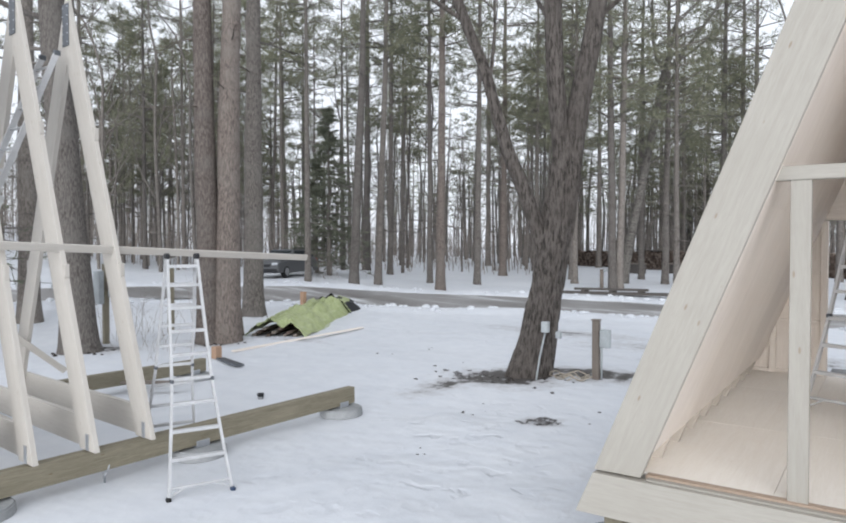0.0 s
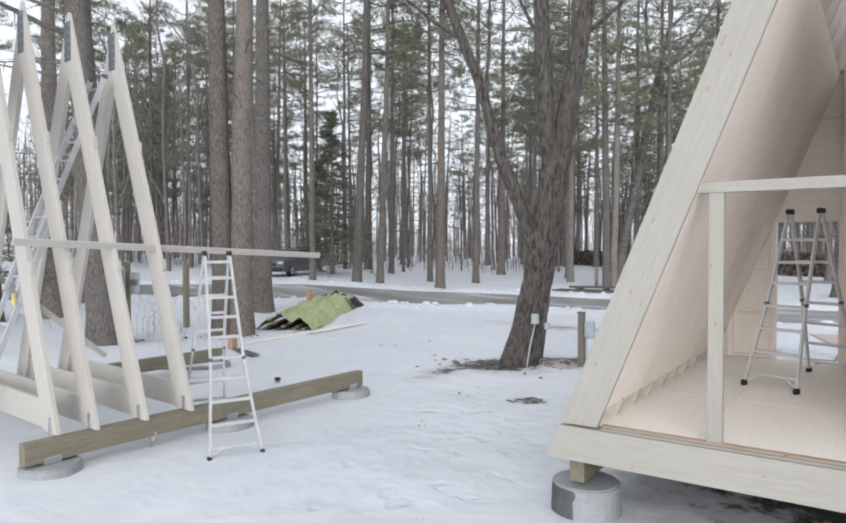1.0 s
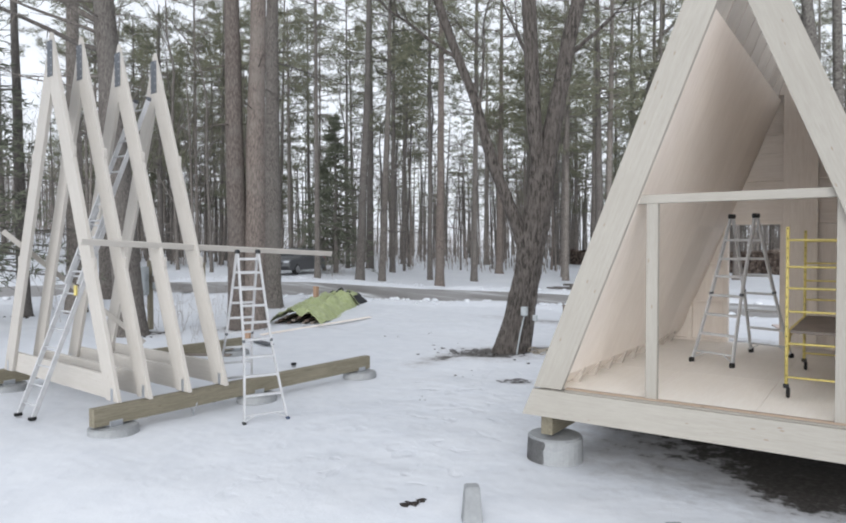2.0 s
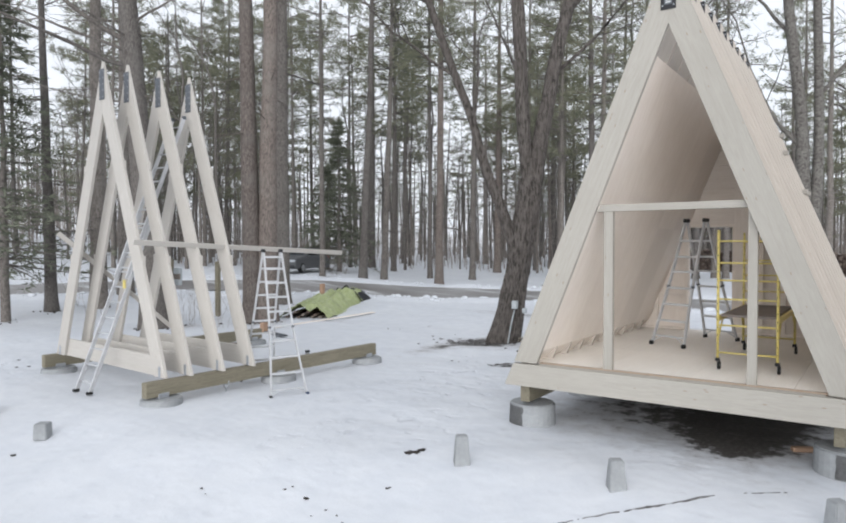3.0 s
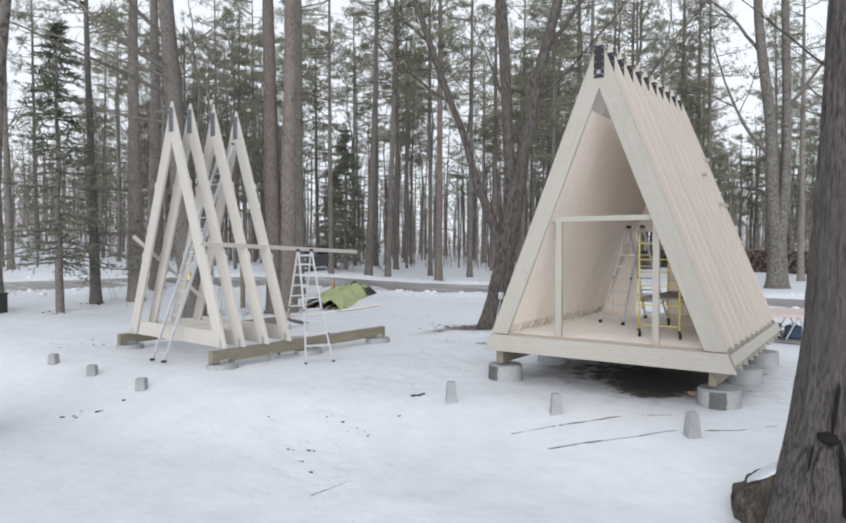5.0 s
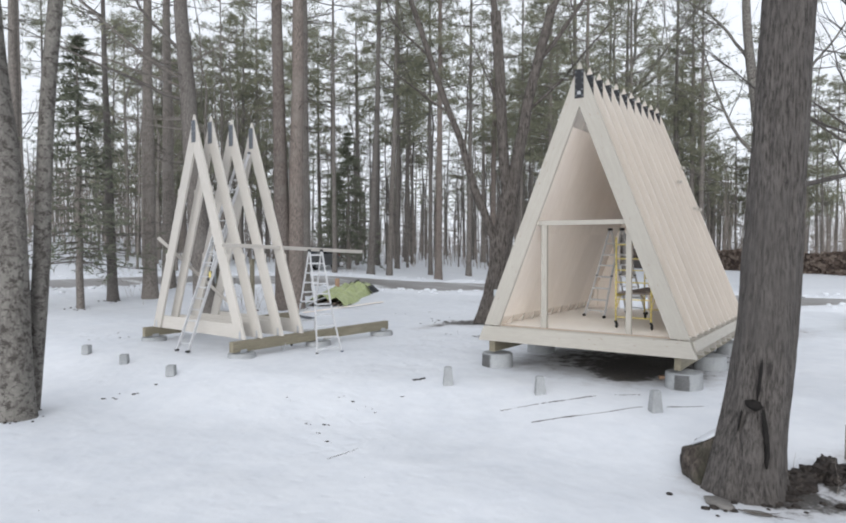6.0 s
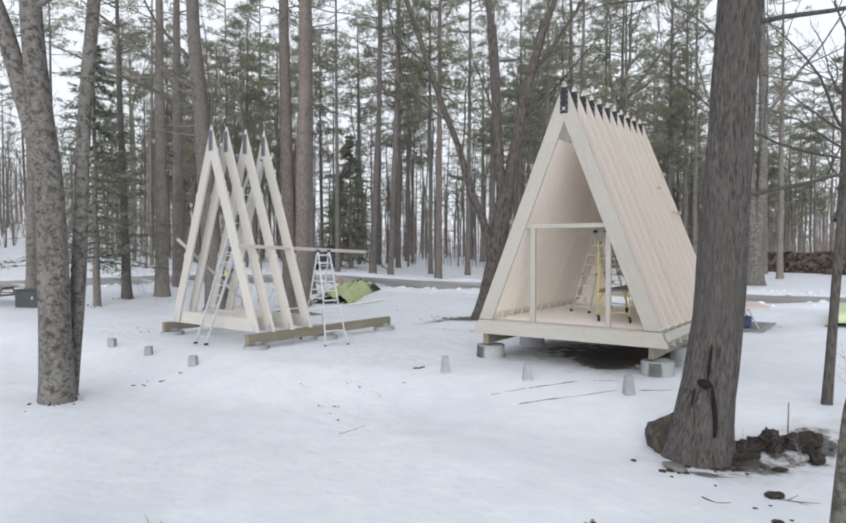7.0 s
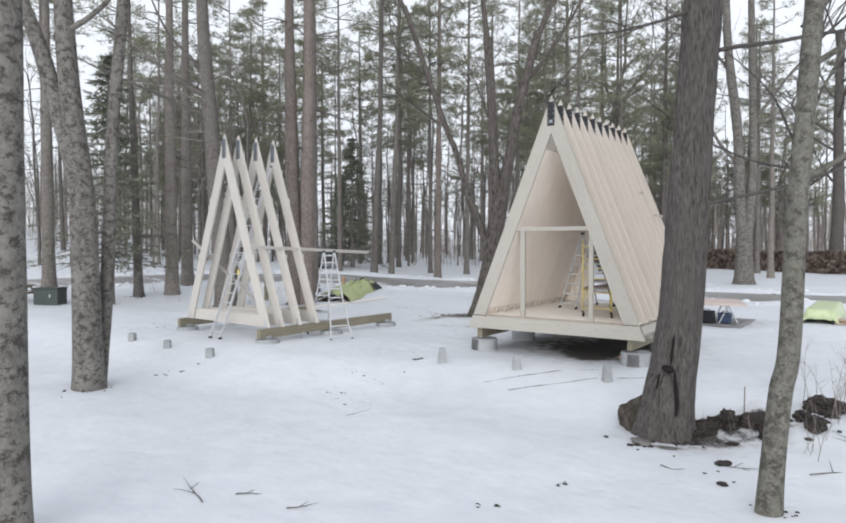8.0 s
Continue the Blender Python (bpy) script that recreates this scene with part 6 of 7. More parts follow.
for k, (x, y, size, flat) in enumerate(((4.67, 2.41, 0.2, 0.55), (4.73, 2.2, 0.2, 0.6), (4.59, 1.99, 0.16, 0.6), (5.0, 2.63, 0.23, 0.8), (4.81, 2.55, 0.15, 0.8), (5.37, 2.74, 0.22, 0.75), (5.49, 3.02, 0.17, 0.6), (5.62, 2.37, 0.13, 0.9),
                                        (6.29, 2.88, 0.2, 0.9), (6.09, 3.22, 0.16, 0.6), (6.36, 3.68, 0.33, 0.5), (5.22, 1.86, 0.1, 0.25), (5.28, 0.76, 0.15, 0.12), (5.43, -0.1, 0.09, 0.15))):
    soil_clod(x, y, size, flat, 400 + k, 37 * k)


def fallen_twigs():
    """Twigs that lie on the snow."""
    rng = random.Random(52)
    for x, y, turn, length in ((-0.22, -4.37, 155, 0.9), (0.41, -4.0, 40, 0.35), (5.48, 0.7, 10, 0.6), (4.73, 0.13, -30, 0.5), (4.5, 1.05, -15, 0.7), (1.39, -4.02, 20, 0.4), (6.7, 1.28, 50, 1.0), (6.92, 2.51, 120, 1.1)):
        tw = thing("twig", (x, y, ground_height(x, y) + 0.012), "thin dark fallen twig lying on the snow", "twig", "fallen twigs", turn=turn)
        acc = Acc()
        pts = bend(Vector((-length / 2, 0, 0)), Vector((1, 0, 0)), length, 0.05, 5, rng, 0.1)
        acc.limb(pts, [0.009, 0.008, 0.007, 0.006, 0.004, 0.002], 5)
        acc.limb(bend(pts[2], Vector((0.7, 0.7, 0.15)), length * 0.35, 0.0, 3, rng, 0.1), [0.006, 0.005, 0.004, 0.002], 4)
        acc.limb(bend(pts[3], Vector((0.8, -0.6, 0.1)), length * 0.28, 0.0, 3, rng, 0.1), [0.005, 0.004, 0.003, 0.002], 4)
        c = new("stem", acc.mesh("stem", DARKTWIG, True))
        c.parent = tw


fallen_twigs()


def shrub(x, y, height, count, seed, spread=0.25, label="leafless shrub of thin grey stems in the snow"):
    rng = random.Random(seed)
    acc = Acc()
    for _ in range(count):
        a = rng.uniform(0, 6.28)
        p = Vector((rng.gauss(0, spread), rng.gauss(0, spread), -0.05))
        d = Vector((math.cos(a) * 0.3, math.sin(a) * 0.3, 1))
        h = height * rng.uniform(0.5, 1.1)
        pts = bend(p, d, h, 0.0, 5, rng, 0.1)
        w = 0.0025 + 0.003 * h
        acc.limb(pts, [w * (1 - 0.16 * i) for i in range(6)], 4)
        for j in (2, 3, 4):
            s = Vector((rng.uniform(-1, 1), rng.uniform(-1, 1), rng.uniform(0.3, 1)))
            acc.limb(bend(pts[j], s, h * rng.uniform(0.15, 0.4), 0.1, 3, rng, 0.12), [w * 0.6, w * 0.45, w * 0.3, w * 0.15], 3)
    ob = thing("shrub", (x, y, rise(x, y)), label, "shrub", "leafless shrubs")
    c = new("stem_cluster", acc.mesh("stem_cluster", TWIGBARK, True))
    c.parent = ob
    tagged(c, "thin grey stems", kind="stuff")


for x, y, h, n, sd in ((6.35, 3.66, 1.3, 14, 1), (6.9, 3.12, 1.6, 12, 2), (6.56, 2.03, 1.0, 8, 3), (5.21, 2.23, 0.5, 9, 4), (-16.6, 10.6, 1.5, 9, 5), (-15.4, 10.7, 1.3, 7, 6), (-17.9, 11.4, 1.6, 8, 7), (-14.6, 9.8, 0.9, 6, 8), (-19.06, 14.3, 1.8, 5, 9), (-24.0, 10.6, 2.2, 4, 10), (-21.1, 9.87, 2.4, 2, 11), (-18.8, 12.6, 1.6, 7, 12), (-25.6, 28.2, 2.2, 10, 13), (-26.5, 29.5, 2.0, 10, 14), (-23.5, 25.2, 1.4, 6, 17), (-12.5, 37.5, 0.9, 6, 15), (-22.8, 1.5, 1.8, 3, 16)):
    shrub(x, y, h, n, sd)

stake = thing("survey_stake", (5.16, 3.22, rise(5.16, 3.22) - 0.05), "thin bare stake stuck upright in the snow", "stake")
tube("stick", ((5.16, 3.22, rise(5.16, 3.22) - 0.05), (5.165, 3.23, rise(5.16, 3.22) + 0.45)), 0.011, PLANK, stake, base=(5.16, 3.22, rise(5.16, 3.22) - 0.05))


def flat_stone(x, y, sx, sy, sz, turn, seed):
    rng = random.Random(seed)
    st = thing("flat_stone", (x, y, rise(x, y)), "flat grey stone lying against the roots in the snow", "stone", "flat stones", turn=turn)
    bm = bmesh.new()
    bmesh.ops.create_icosphere(bm, subdivisions=1, radius=1)
    for v in bm.verts:
        k = 1 + rng.uniform(-0.25, 0.25)
        v.co = Vector((v.co.x * sx * k, v.co.y * sy * k, min(0.6, max(-0.8, v.co.z)) * sz))
    bmesh.ops.bevel(bm, geom=bm.edges[:], offset=0.012, segments=1, affect="EDGES")
    part("stone", bm, STONE, st, smooth=False)


flat_stone(3.94, 1.24, 0.24, 0.15, 0.07, -35, 1)
flat_stone(4.36, 1.14, 0.2, 0.07, 0.03, 10, 2)


# ---------------------------------------------------------------- covered lumber heap and planks
def tarp_heap():
    a, b = Vector((-15.0, 14.3, 0)), Vector((-18.2, 20.7, 0))
    m = (a + b) / 2
    heap = thing("covered_lumber_heap", m, "heap of lumber under a wrinkled lime green tarp in the snow", "heap")
    d = (b - a)
    length = d.length
    d.normalize()
    s = Vector((d.y, -d.x, 0))
    nu, nv = 64, 44
    verts, faces = [], []
    for i in range(nu + 1):
        u = i / nu
        half = 0.92 - 0.15 * u
        high = 0.42 + 0.30 * math.sin(min(1, u * 1.25) * math.pi * 0.5) - 0.12 * max(0, u - 0.8) * 5
        for j in range(nv + 1):
            v = j / nv * 2 - 1
            prof = max(0.0, 1 - abs(v + 0.1 * math.sin(u * 5)) ** 2.3) * (1 - 0.28 * math.exp(-((v - 0.25 + 0.3 * u) / 0.14) ** 2))
            z = high * prof + 0.1 * abs(noise.noise(Vector((u * 3.2 + v, v * 6, 21)))) * prof + 0.13 * noise.noise(Vector((u * 9, v * 2.5, 2))) * (0.4 + prof) + 0.06 * noise.noise(Vector((u * 26, v * 7, 5))) + 0.07 * abs(noise.noise(Vector((u * 5, v * 11 + u * 4, 15)))) * (0.3 + prof)
            w = half * v * (1.06 + 0.1 * noise.noise(Vector((u * 8, v, 8))))
            p = a + d * (u * length) + s * w - m
            verts.append((p.x, p.y, max(0.0, z) + 0.012))
    for i in range(nu):
        for j in range(nv):
            q = i * (nv + 1) + j
            faces.append((q, q + 1, q + nv + 2, q + nv + 1))
    sheet = mesh_part("tarp", verts, faces, TARP, heap, "wrinkled lime green tarp", True)
    solid = sheet.modifiers.new("thickness", "SOLIDIFY")
    solid.thickness = 0.008
    # lumber ends that stick out of the open end
    rng = random.Random(3)
    for k in range(9):
        y = (k - 4) * 0.16
        z = 0.05 + 0.09 * (k % 3)
        if abs(y) > 0.5 and z > 0.12:
            z = 0.05
        p = a + s * y - d * rng.uniform(0.0, 0.25)
        q = a + s * y + d * 2.2
        board("plank", (p.x, p.y, z), (q.x, q.y, z), 0.07, 0.12, FIREWOOD if k % 2 else PLANK, heap, base=m)
    # black sheeting that shows at the far end
    vs, fs = [], []
    for i in range(17):
        u = i / 16
        for j in range(15):
            v = j / 14 * 2 - 1
            prof = max(0.0, 1 - abs(v) ** 2)
            z = (0.82 - 0.78 * u) * prof + 0.22 * noise.noise(Vector((u * 5, v * 4, 11))) + 0.09 * noise.noise(Vector((u * 13, v * 11, 4)))
            p = a + d * (length - 1.5 + u * 2.6) + s * (v * (0.98 + 0.2 * u) + 1.5 * u * u) - m
            vs.append((p.x, p.y, max(0.0, z) + 0.03))
    for i in range(16):
        for j in range(14):
            q = i * 15 + j
            fs.append((q, q + 1, q + 16, q + 15))
    black = mesh_part("plastic_sheet", vs, fs, BLACKPLASTIC, heap, "crumpled black plastic sheet", True)
    black.modifiers.new("thickness", "SOLIDIFY").thickness = 0.008


tarp_heap()


def loose_board(p, q, wide, thick, material, label, category="plank", up=(0, 0, 1)):
    m = (Vector(p) + Vector(q)) / 2
    t = thing("loose_plank", m, label, category, "loose planks")
    board("plank", p, q, thick, wide, material, t, up=up, base=m)


loose_board((-13.5, 11.5, 0.05), (-14.0, 17.2, 0.05), 0.14, 0.04, LINING, "long pale plank lying on the snow by the heap")
loose_board((-13.0, 10.7, 0.03), (-11.8, 10.3, 0.04), 0.2, 0.035, GREYSTEEL, "short dark board lying on the snow")
loose_board((-11.5, 7.3, 0.2), (-10.5, 7.9, 0.2), 0.18, 0.04, PLANK, "short plank laid across a footing")

st = thing("wooden_stake", (-13.15, 10.7, -0.05), "short orange-brown wooden post stub in the snow", "stake")
box("timber", (-13.24, 10.62, -0.05), (-13.06, 10.8, 0.3), ORANGEWOOD, st, "", 0.008, (-13.15, 10.7, -0.05))
st = thing("wooden_stake", (-18.6, 19.1, 0.0), "orange-brown wooden post behind the covered heap", "stake")
box("timber", (-18.69, 19.01, 0.0), (-18.51, 19.19, 0.95), ORANGEWOOD, st, "", 0.008, (-18.6, 19.1, 0.0))
st = thing("old_post", (-16.0, 13.9, -0.05), "thin dark old post leaning in the snow", "post")
board("timber", (-16.0, 13.9, -0.05), (-16.22, 13.78, 2.0), 0.1, 0.1, PLANK, st, up=(1, 0, 0), base=(-16.0, 13.9, -0.05))
st = thing("pvc_cap", (-9.0, 8.42, 0.0), "black cap on a short pale pipe in the snow", "pipe")
tube("pipe", ((-9.0, 8.42, -0.05), (-9.0, 8.42, 0.05)), 0.05, CONCRETE, st, base=(-9.0, 8.42, 0))
tube("cap", ((-9.0, 8.42, 0.05), (-9.0, 8.42, 0.1)), 0.06, BLACKSTEEL, st, "black plastic cap", base=(-9.0, 8.42, 0))
st = thing("tie_down", (-7.3, 4.55, 0.0), "looped steel cable anchor hanging under the beam", "anchor")
tube("cable", [(0.09 * math.cos(a), 0.03 * math.sin(2 * a), 0.14 + 0.10 * math.sin(a)) for a in np.linspace(0, 6.2, 16)], 0.01, GALVANISED, st)
tube("rod", ((0.02, 0, -0.05), (0.02, 0, 0.22)), 0.012, GALVANISED, st)


# ---------------------------------------------------------------- utility posts behind the trusses
def utility_posts():
    b = (-17.5, 10.4, 0)
    u = thing("utility_post", b, "weathered post carrying grey electric meter boxes", "post")
    box("timber", (-17.56, 10.34, -0.05), (-17.42, 10.48, 2.25), TREATED, u, "", 0.01, b)
    for x0, x1, z0, z1, y in ((-17.72, -17.40, 1.15, 2.05, 10.32), (-17.30, -16.98, 1.35, 1.95, 10.5)):
        box("meter_box", (x0, y - 0.14, z0), (x1, y, z1), BOXGREY, u, "grey steel meter box", 0.015, b)
    box("cross_board", (-17.75, 10.36, 1.55), (-16.95, 10.40, 1.75), PLANK, u, "", 0.006, b)
    b = (-18.3, 13.0, 0)
    u = thing("utility_post", b, "old greenish post standing in the brush", "post")
    box("timber", (-18.38, 12.92, -0.05), (-18.22, 13.08, 2.1), TREATED, u, "", 0.01, b)


utility_posts()


# ---------------------------------------------------------------- parked car across the road
def car():
    heading = -74
    c = thing("parked_car", (-28.3, 27.4, rise(-28.3, 27.4)), "dark grey station wagon parked nose out among the trees", "car", turn=heading)
    outline = [(-2.25, 0.35), (-2.3, 0.75), (-2.2, 1.0), (-1.95, 1.1), (-1.55, 1.55), (0.3, 1.58), (1.05, 1.08), (2.05, 0.95), (2.3, 0.75), (2.32, 0.4), (2.2, 0.28), (-2.1, 0.28)]
    bm = bmesh.new()
    rings = []
    for y, k in ((-0.9, 0.9), (-0.82, 1.0), (0.82, 1.0), (0.9, 0.9)):
        rings.append([bm.verts.new((x, y * (0.82 if z > 1.15 else 1.0), 0.28 + (z - 0.28) * (k if z > 0.5 else 1))) for x, z in outline])
    n = len(outline)
    for r0, r1 in zip(rings, rings[1:]):
        for i in range(n):
            bm.faces.new((r0[i], r0[(i + 1) % n], r1[(i + 1) % n], r1[i]))
    bm.faces.new(rings[0])
    bm.faces.new(rings[-1][::-1])
    bmesh.ops.recalc_face_normals(bm, faces=bm.faces[:])
    bmesh.ops.bevel(bm, geom=bm.edges[:], offset=0.04, segments=2, affect="EDGES")
    body = part("body", bm, CARPAINT, c, smooth=False)
    for s in (-1, 1):
        for poly in ([(-1.75, 1.14), (-1.45, 1.46), (-0.75, 1.48), (-0.75, 1.12)], [(-0.68, 1.12), (-0.68, 1.48), (0.22, 1.48), (0.82, 1.1)]):
            bm = bmesh.new()
            f = bm.faces.new([bm.verts.new((x, s * (0.885 - 0.36 * (z - 1.1)), z)) for x, z in poly])
            ext = bmesh.ops.extrude_face_region(bm, geom=[f])
            bmesh.ops.translate(bm, verts=[v for v in ext["geom"] if isinstance(v, bmesh.types.BMVert)], vec=(0, -s * 0.18, 0))
            bmesh.ops.recalc_face_normals(bm, faces=bm.faces[:])
            part("side_window", bm, CARGLASS, c, "dark side window")
        part("headlight", box_bm((0.1, 0.36, 0.14), 0.02, (2.25, s * 0.66, 0.78)), LAMPGLASS, c, "clear headlight")
        part("tail_light", box_bm((0.1, 0.16, 0.3), 0.02, (-2.22, s * 0.78, 0.9)), TAILRED, c, "red tail light")
        part("mirror", box_bm((0.12, 0.16, 0.12), 0.03, (0.72, s * 0.98, 1.08)), CARPAINT, c)
        part("roof_rail", tube_bm([(-1.4, s * 0.62, 1.56), (-1.3, s * 0.62, 1.63), (0.1, s * 0.62, 1.65), (0.2, s * 0.62, 1.58)], 0.02, 6), BLACKSTEEL, c)
        for x in (-1.38, 1.42):
            bm = bmesh.new()
            bmesh.ops.create_cone(bm, cap_ends=True, segments=24, radius1=0.34, radius2=0.34, depth=0.23, matrix=Matrix.Translation((x, s * 0.8, 0.34)) @ Matrix.Rotation(radians(90), 4, "X"))
            bmesh.ops.bevel(bm, geom=[e for e in bm.edges if any(len(f.verts) > 4 for f in e.link_faces)], offset=0.04, segments=2, affect="EDGES")
            w = part("wheel", bm, RUBBER, c, "black tyre")
            bm = bmesh.new()
            bmesh.ops.create_cone(bm, cap_ends=True, segments=20, radius1=0.22, radius2=0.19, depth=0.03, matrix=Matrix.Translation((x, s * 0.925, 0.34)) @ Matrix.Rotation(radians(90), 4, "X"))
            part("rim", bm, RIM, w, "grey alloy rim")
    part("windscreen", box_bm((0.04, 1.3, 0.62), 0.01, (0, 0, 0)), CARGLASS, c, "dark windscreen", Matrix.Translation((0.70, 0, 1.32)) @ Matrix.Rotation(radians(-56), 4, "Y"))
    part("grille", box_bm((0.06, 0.8, 0.16), 0.02, (2.30, 0, 0.68)), BLACKSTEEL, c)
    part("bumper", box_bm((0.14, 1.66, 0.2), 0.04, (2.28, 0, 0.42)), BLACKSTEEL, c)


car()


# ---------------------------------------------------------------- long firewood stack past the road
def firewood_stack():
    a, b = Vector((-38, 88.5, 0.1)), Vector((9.5, 55.5, 0.1))
    m = (a + b) / 2
    stack = thing("firewood_stack", m, "long wall of stacked split firewood along the far clearing", "firewood")
    rng = random.Random(14)
    d = (b - a).normalized()
    out = Vector((-d.y, d.x, 0))
    if out.y > 0:
        out = -out
    length = (b - a).length
    acc = Acc()
    u = 0.0
    while u < length:
        h = 2.05 + 0.3 * noise.noise(Vector((u * 0.12, 3, 0))) + 0.12 * noise.noise(Vector((u * 0.9, 9, 0)))
        z = 0.1
        while z < h:
            r = rng.uniform(0.09, 0.2)
            c = a + d * (u + rng.uniform(-0.05, 0.05)) - m
            o = rng.uniform(-0.06, 0.06)
            acc.limb([c + out * (0.25 + o) + Vector((0, 0, z)), c - out * 0.4 + Vector((0, 0, z + rng.uniform(-0.03, 0.03)))], [r, r * 0.95], 5, 0.0)
            n = len(acc.v) - 10
            acc.f.append(tuple(n + k for k in range(5))[::-1])
            z += r * 1.75
        u += 0.27
    ob = new("log_face", acc.mesh("log_face", FIREWOOD, False))
    ob.parent = stack
    tagged(ob, "split brown firewood logs", kind="stuff")
    # a dark core, so that no daylight comes through the gaps
    board("inner_rows", (a.x - out.x * 0.2, a.y - out.y * 0.2, 0.85), (b.x - out.x * 0.2, b.y - out.y * 0.2, 0.85), 1.6, 0.2, FIREWOOD, stack, base=m)
    ob = board("cover_sheet", (-24, 78.9, 2.3), (-20, 76.1, 2.25), 0.9, 0.02, BLACKPLASTIC, stack, "black cover sheet over the logs", up=(out.x, out.y, 0.1), base=m)


firewood_stack()


def log_pile():
    """Long timbers on bearers at the road's edge."""
    m = (-11.3, 34.2, rise(-11.3, 34.2))
    t = thing("timber_pile", m, "low pile of long weathered timbers by the road", "timber")
    for p, q, z in (((-14.2, 33.5), (-8.4, 34.7), 0.10), ((-14.0, 33.9), (-8.6, 35.0), 0.12), ((-13.4, 34.0), (-9.7, 34.7), 0.30), ((-13.2, 34.3), (-9.9, 35.0), 0.29)):
        board("timber", (*p, z + m[2]), (*q, z + m[2]), 0.12, 0.2, DARKWOOD, t, base=m)
    for k in (0, 1, 2):
        x = -12.9 + 1.4 * k
        box("bearer", (x - 0.1, 33.9 + 0.3 * k, 0.16 + m[2]), (x + 0.1, 34.6 + 0.3 * k, 0.24 + m[2]), DARKWOOD, t, "", 0.01, m)
    b = (-13.8, 39.3, rise(-13.8, 39.3))
    f = thing("water_tap", b, "old standing water tap post in the snow", "tap")
    tube("standpipe", ((0, 0, -0.05), (0, 0, 1.15)), 0.11, PLANK, f, sides=10)
    tube("spout", ((0, 0, 1.0), (0.35, 0, 1.1), (0.5, -0.1, 0.9)), 0.06, BOXGREY, f)
    for x, y in ((-19.25, 64.1), (-16.7, 66.8)):
        s = thing("wooden_crate", (x, y, rise(x, y)), "square dark wooden bin with a weathered lid in the clearing", "crate", "bins in the clearing", turn=-30)
        part("crate_side", box_bm((1.5, 1.0, 0.9), 0.03, (0, 0, 0.42)), DARKWOOD, s)
        part("lid", box_bm((1.6, 1.1, 0.09), 0.02, (0, 0, 0.92)), PLANK, s, "weathered lid")


log_pile()


# ---------------------------------------------------------------- work table and second covered heap behind the hut
def work_table():
    b = (1.45, 15.6, 0)
    t = thing("work_table", b, "sheet of pale reddish plywood laid over folding steel sawhorses", "table", turn=18)
    part("tabletop", box_bm((3.3, 2.2, 0.035), 0.003, (0, 0.1, 0.755)), PINKPLY, t, "pale reddish plywood sheet")
    part("tabletop_edge", box_bm((3.3, 0.03, 0.08), 0.003, (0, -1.02, 0.735)), PINKPLY, t)
    for x in (-1.1, 1.1):
        horse = part("sawhorse", box_bm((0.08, 1.5, 0.08), 0.004, (x, 0, 0.69)), GALVANISED, t, "grey folding steel sawhorse")
        for y in (-0.65, 0.65):
            for s in (-1, 1):
                part("sawhorse_leg", tube_bm([(x, y, 0.68), (x + s * 0.33, y, 0.0)], 0.022, 6), GALVANISED, horse)
        for s in (-1, 1):
            part("stretcher", tube_bm([(x + s * 0.2, -0.65, 0.28), (x + s * 0.2, 0.65, 0.28)], 0.012, 6), GALVANISED, horse)
    for x, y, w, h, col in ((2.0, 15.3, 0.5, 0.42, BLACKPLASTIC), (2.55, 15.5, 0.42, 0.36, BLUEPLASTIC), (1.3, 15.3, 0.4, 0.5, BLACKPLASTIC)):
        tb = thing("tool_case", (x, y, 0.05), "dark tool case standing under the work table", "case", "tool cases")
        part("case_body", box_bm((w, 0.35, h), 0.03, (0, 0, h / 2)), col, tb)
        part("handle", tube_bm([(-0.1, 0, h), (-0.08, 0, h + 0.05), (0.08, 0, h + 0.05), (0.1, 0, h)], 0.014, 6), BLACKSTEEL, tb)
    mat = thing("ground_mat", (1.4, 15.9, 0.0), "dark rubber mat spread on the snow under the table", "mat")
    vs = [(x, y, 0.03 + 0.012 * wobble(x + 3, y, 0, 1.4)) for y in np.linspace(-1.35, 1.6, 12) for x in np.linspace(-2.2, 1.85, 16)]
    fs = [(j * 16 + i, j * 16 + i + 1, (j + 1) * 16 + i + 1, (j + 1) * 16 + i) for j in range(11) for i in range(15)]
    sheet = mesh_part("mat_sheet", vs, fs, WETCONCRETE, mat, smooth=True)
    sheet.modifiers.new("thickness", "SOLIDIFY").thickness = 0.012


work_table()


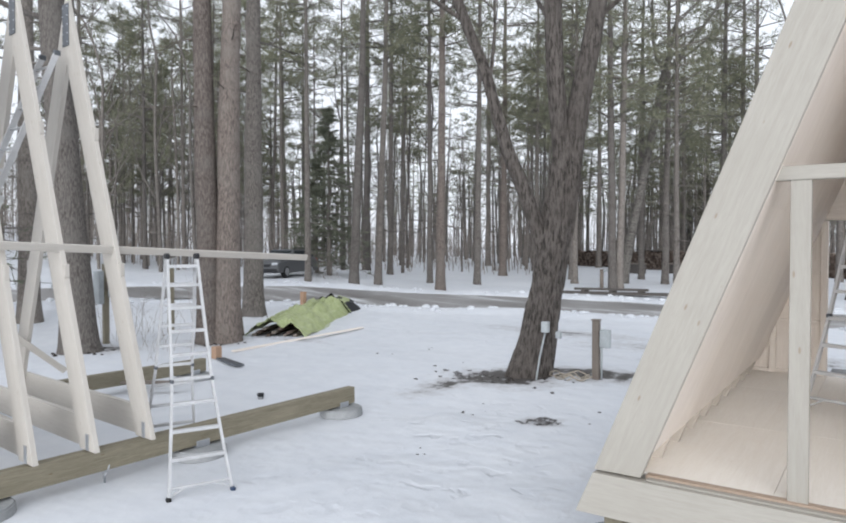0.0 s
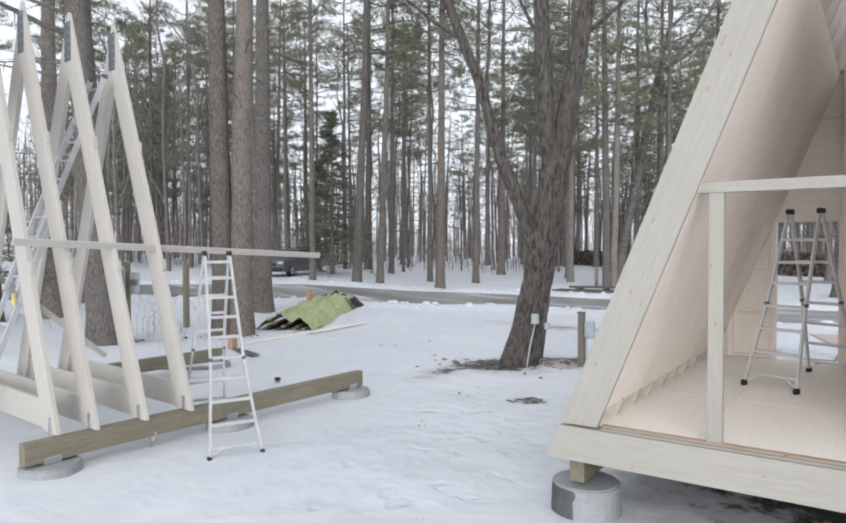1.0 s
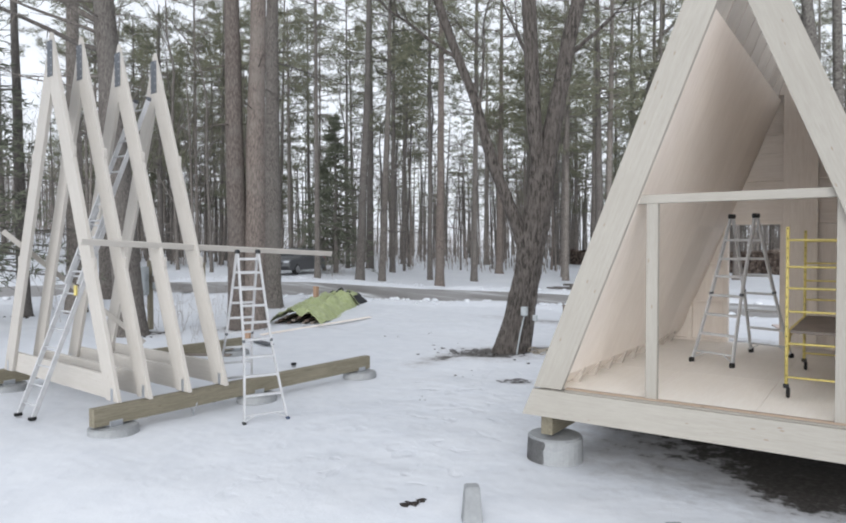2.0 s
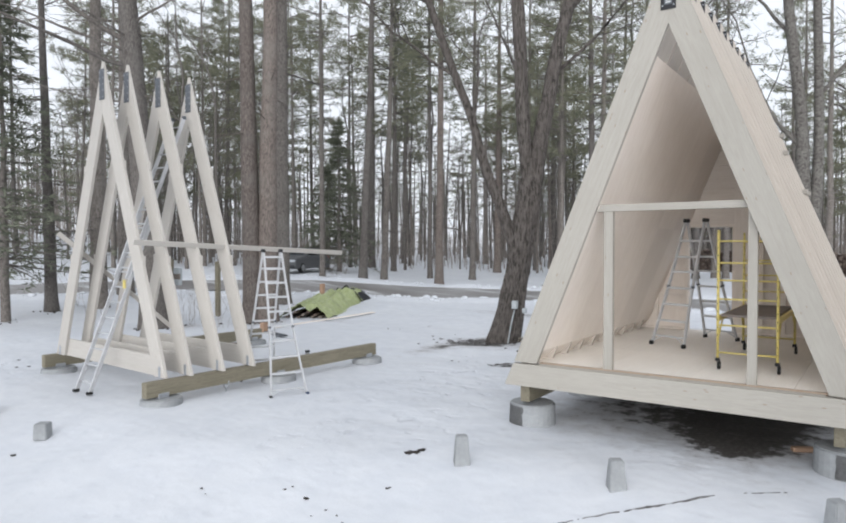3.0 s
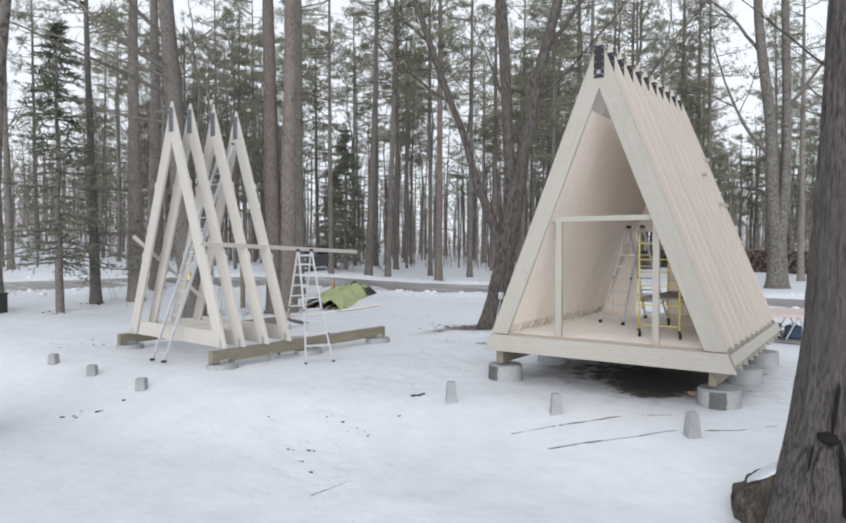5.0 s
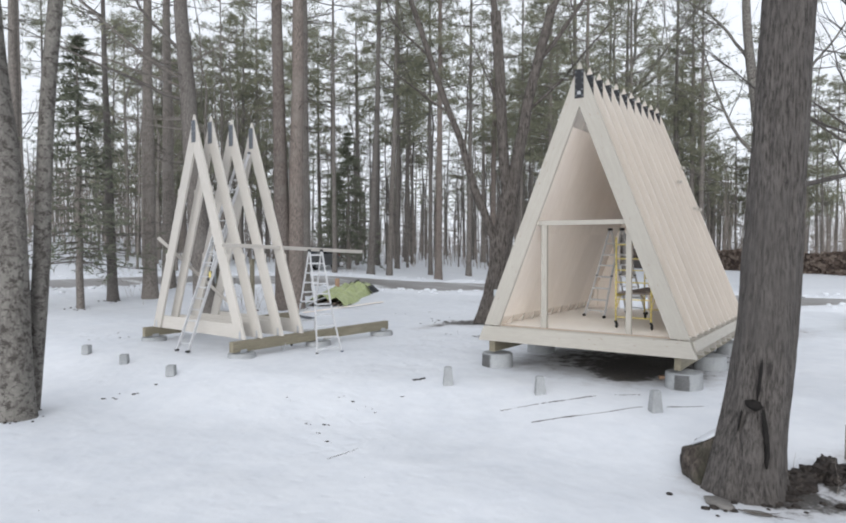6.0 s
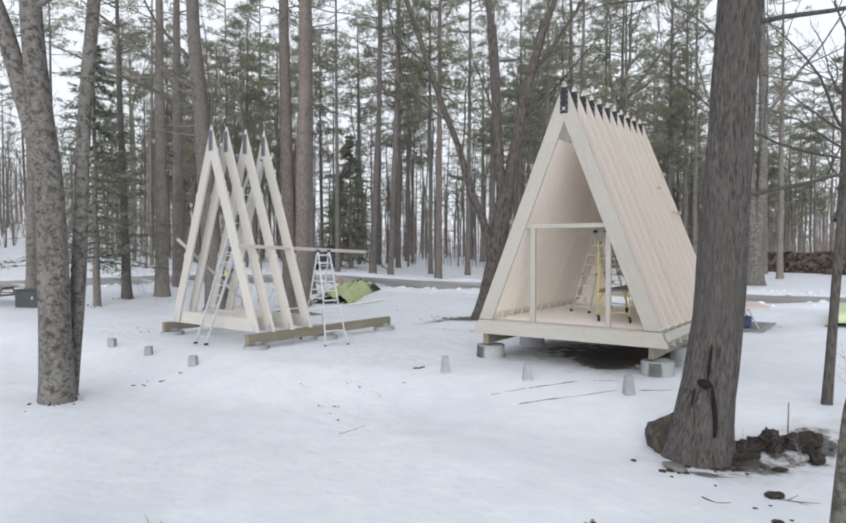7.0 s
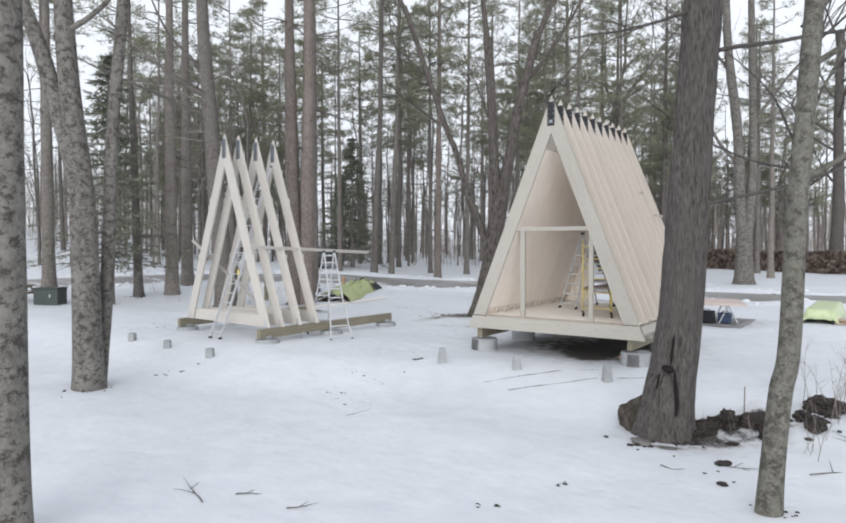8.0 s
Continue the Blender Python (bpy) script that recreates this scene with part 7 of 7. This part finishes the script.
def second_heap():
    b = (5.3, 19.4, 0)
    heap = thing("covered_heap", b, "long low stack under a pale lime green tarp", "heap")
    nu, nv = 30, 18
    vs, fs = [], []
    for i in range(nu + 1):
        y = -2.0 + 4.4 * i / nu
        for j in range(nv + 1):
            v = j / nv * 2 - 1
            prof = max(0.0, min(1.0, (1 - abs(v)) * 3.2))
            z = 0.52 * prof * min(1, (i + 0.4) / 1.2) + 0.05 * noise.noise(Vector((i * 0.3, v * 3, 7)))
            vs.append((0.6 * v * (1 + 0.05 * noise.noise(Vector((i * 0.4, v, 3)))), y, max(0.01, z)))
    for i in range(nu):
        for j in range(nv):
            q = i * (nv + 1) + j
            fs.append((q, q + 1, q + nv + 2, q + nv + 1))
    sheet = mesh_part("tarp", vs, fs, PALETARP, heap, "pale lime green tarp", True)
    sheet.modifiers.new("thickness", "SOLIDIFY").thickness = 0.008
    c = thing("lumber_offcuts", (6.3, 17.6, 0), "small heap of brown lumber offcuts in the snow", "lumber")
    rng = random.Random(6)
    for k in range(9):
        a = rng.uniform(-0.5, 0.5)
        board("offcut", (-0.6 * math.cos(a), -0.6 * math.sin(a) + 0.1 * (k % 3), 0.05 + 0.06 * (k // 3)), (0.6 * math.cos(a), 0.6 * math.sin(a) + 0.1 * (k % 3), 0.06 + 0.06 * (k // 3)), 0.05, 0.12, SILL, c)


second_heap()


# ---------------------------------------------------------------- transformer and picnic table by the bend
def pedestal_and_table():
    b = (-23.9, 5.2, 0.05)
    p = thing("transformer_box", b, "dark green steel transformer box standing on the snow", "box", turn=35)
    part("case", box_bm((1.1, 0.8, 0.76), 0.02, (0, 0, 0.37)), PEDESTAL, p)
    part("lid", box_bm((1.16, 0.86, 0.06), 0.015, (0, 0, 0.785)), PEDESTAL, p)
    part("latch", box_bm((0.06, 0.03, 0.14), 0.005, (0.2, -0.415, 0.45)), GALVANISED, p, "steel latch")
    t = thing("picnic_table", (-25.6, 4.3, rise(-25.6, 4.3)), "weathered wooden picnic table standing in the snow", "table", turn=25)
    for k in range(5):
        part("tabletop_board", box_bm((1.9, 0.13, 0.04), 0.005, (0, (k - 2) * 0.145, 0.74)), PLANK, t)
    for s in (-1, 1):
        for k in (0, 1):
            part("bench_board", box_bm((1.9, 0.13, 0.04), 0.005, (0, s * (0.62 + 0.14 * k), 0.44)), PLANK, t)
        x = s * 0.7
        part("crossbar", box_bm((0.05, 1.56, 0.09), 0.005, (x, 0, 0.38)), PLANK, t)
        part("crossbar", box_bm((0.05, 0.7, 0.09), 0.005, (x, 0, 0.67)), PLANK, t)
        for q in (-1, 1):
            leg = tube_bm([(x + 0.05, q * 0.72, 0.0), (x + 0.05, q * 0.28, 0.7)], 0.05, 4)
            part("leg", leg, PLANK, t)


pedestal_and_table()
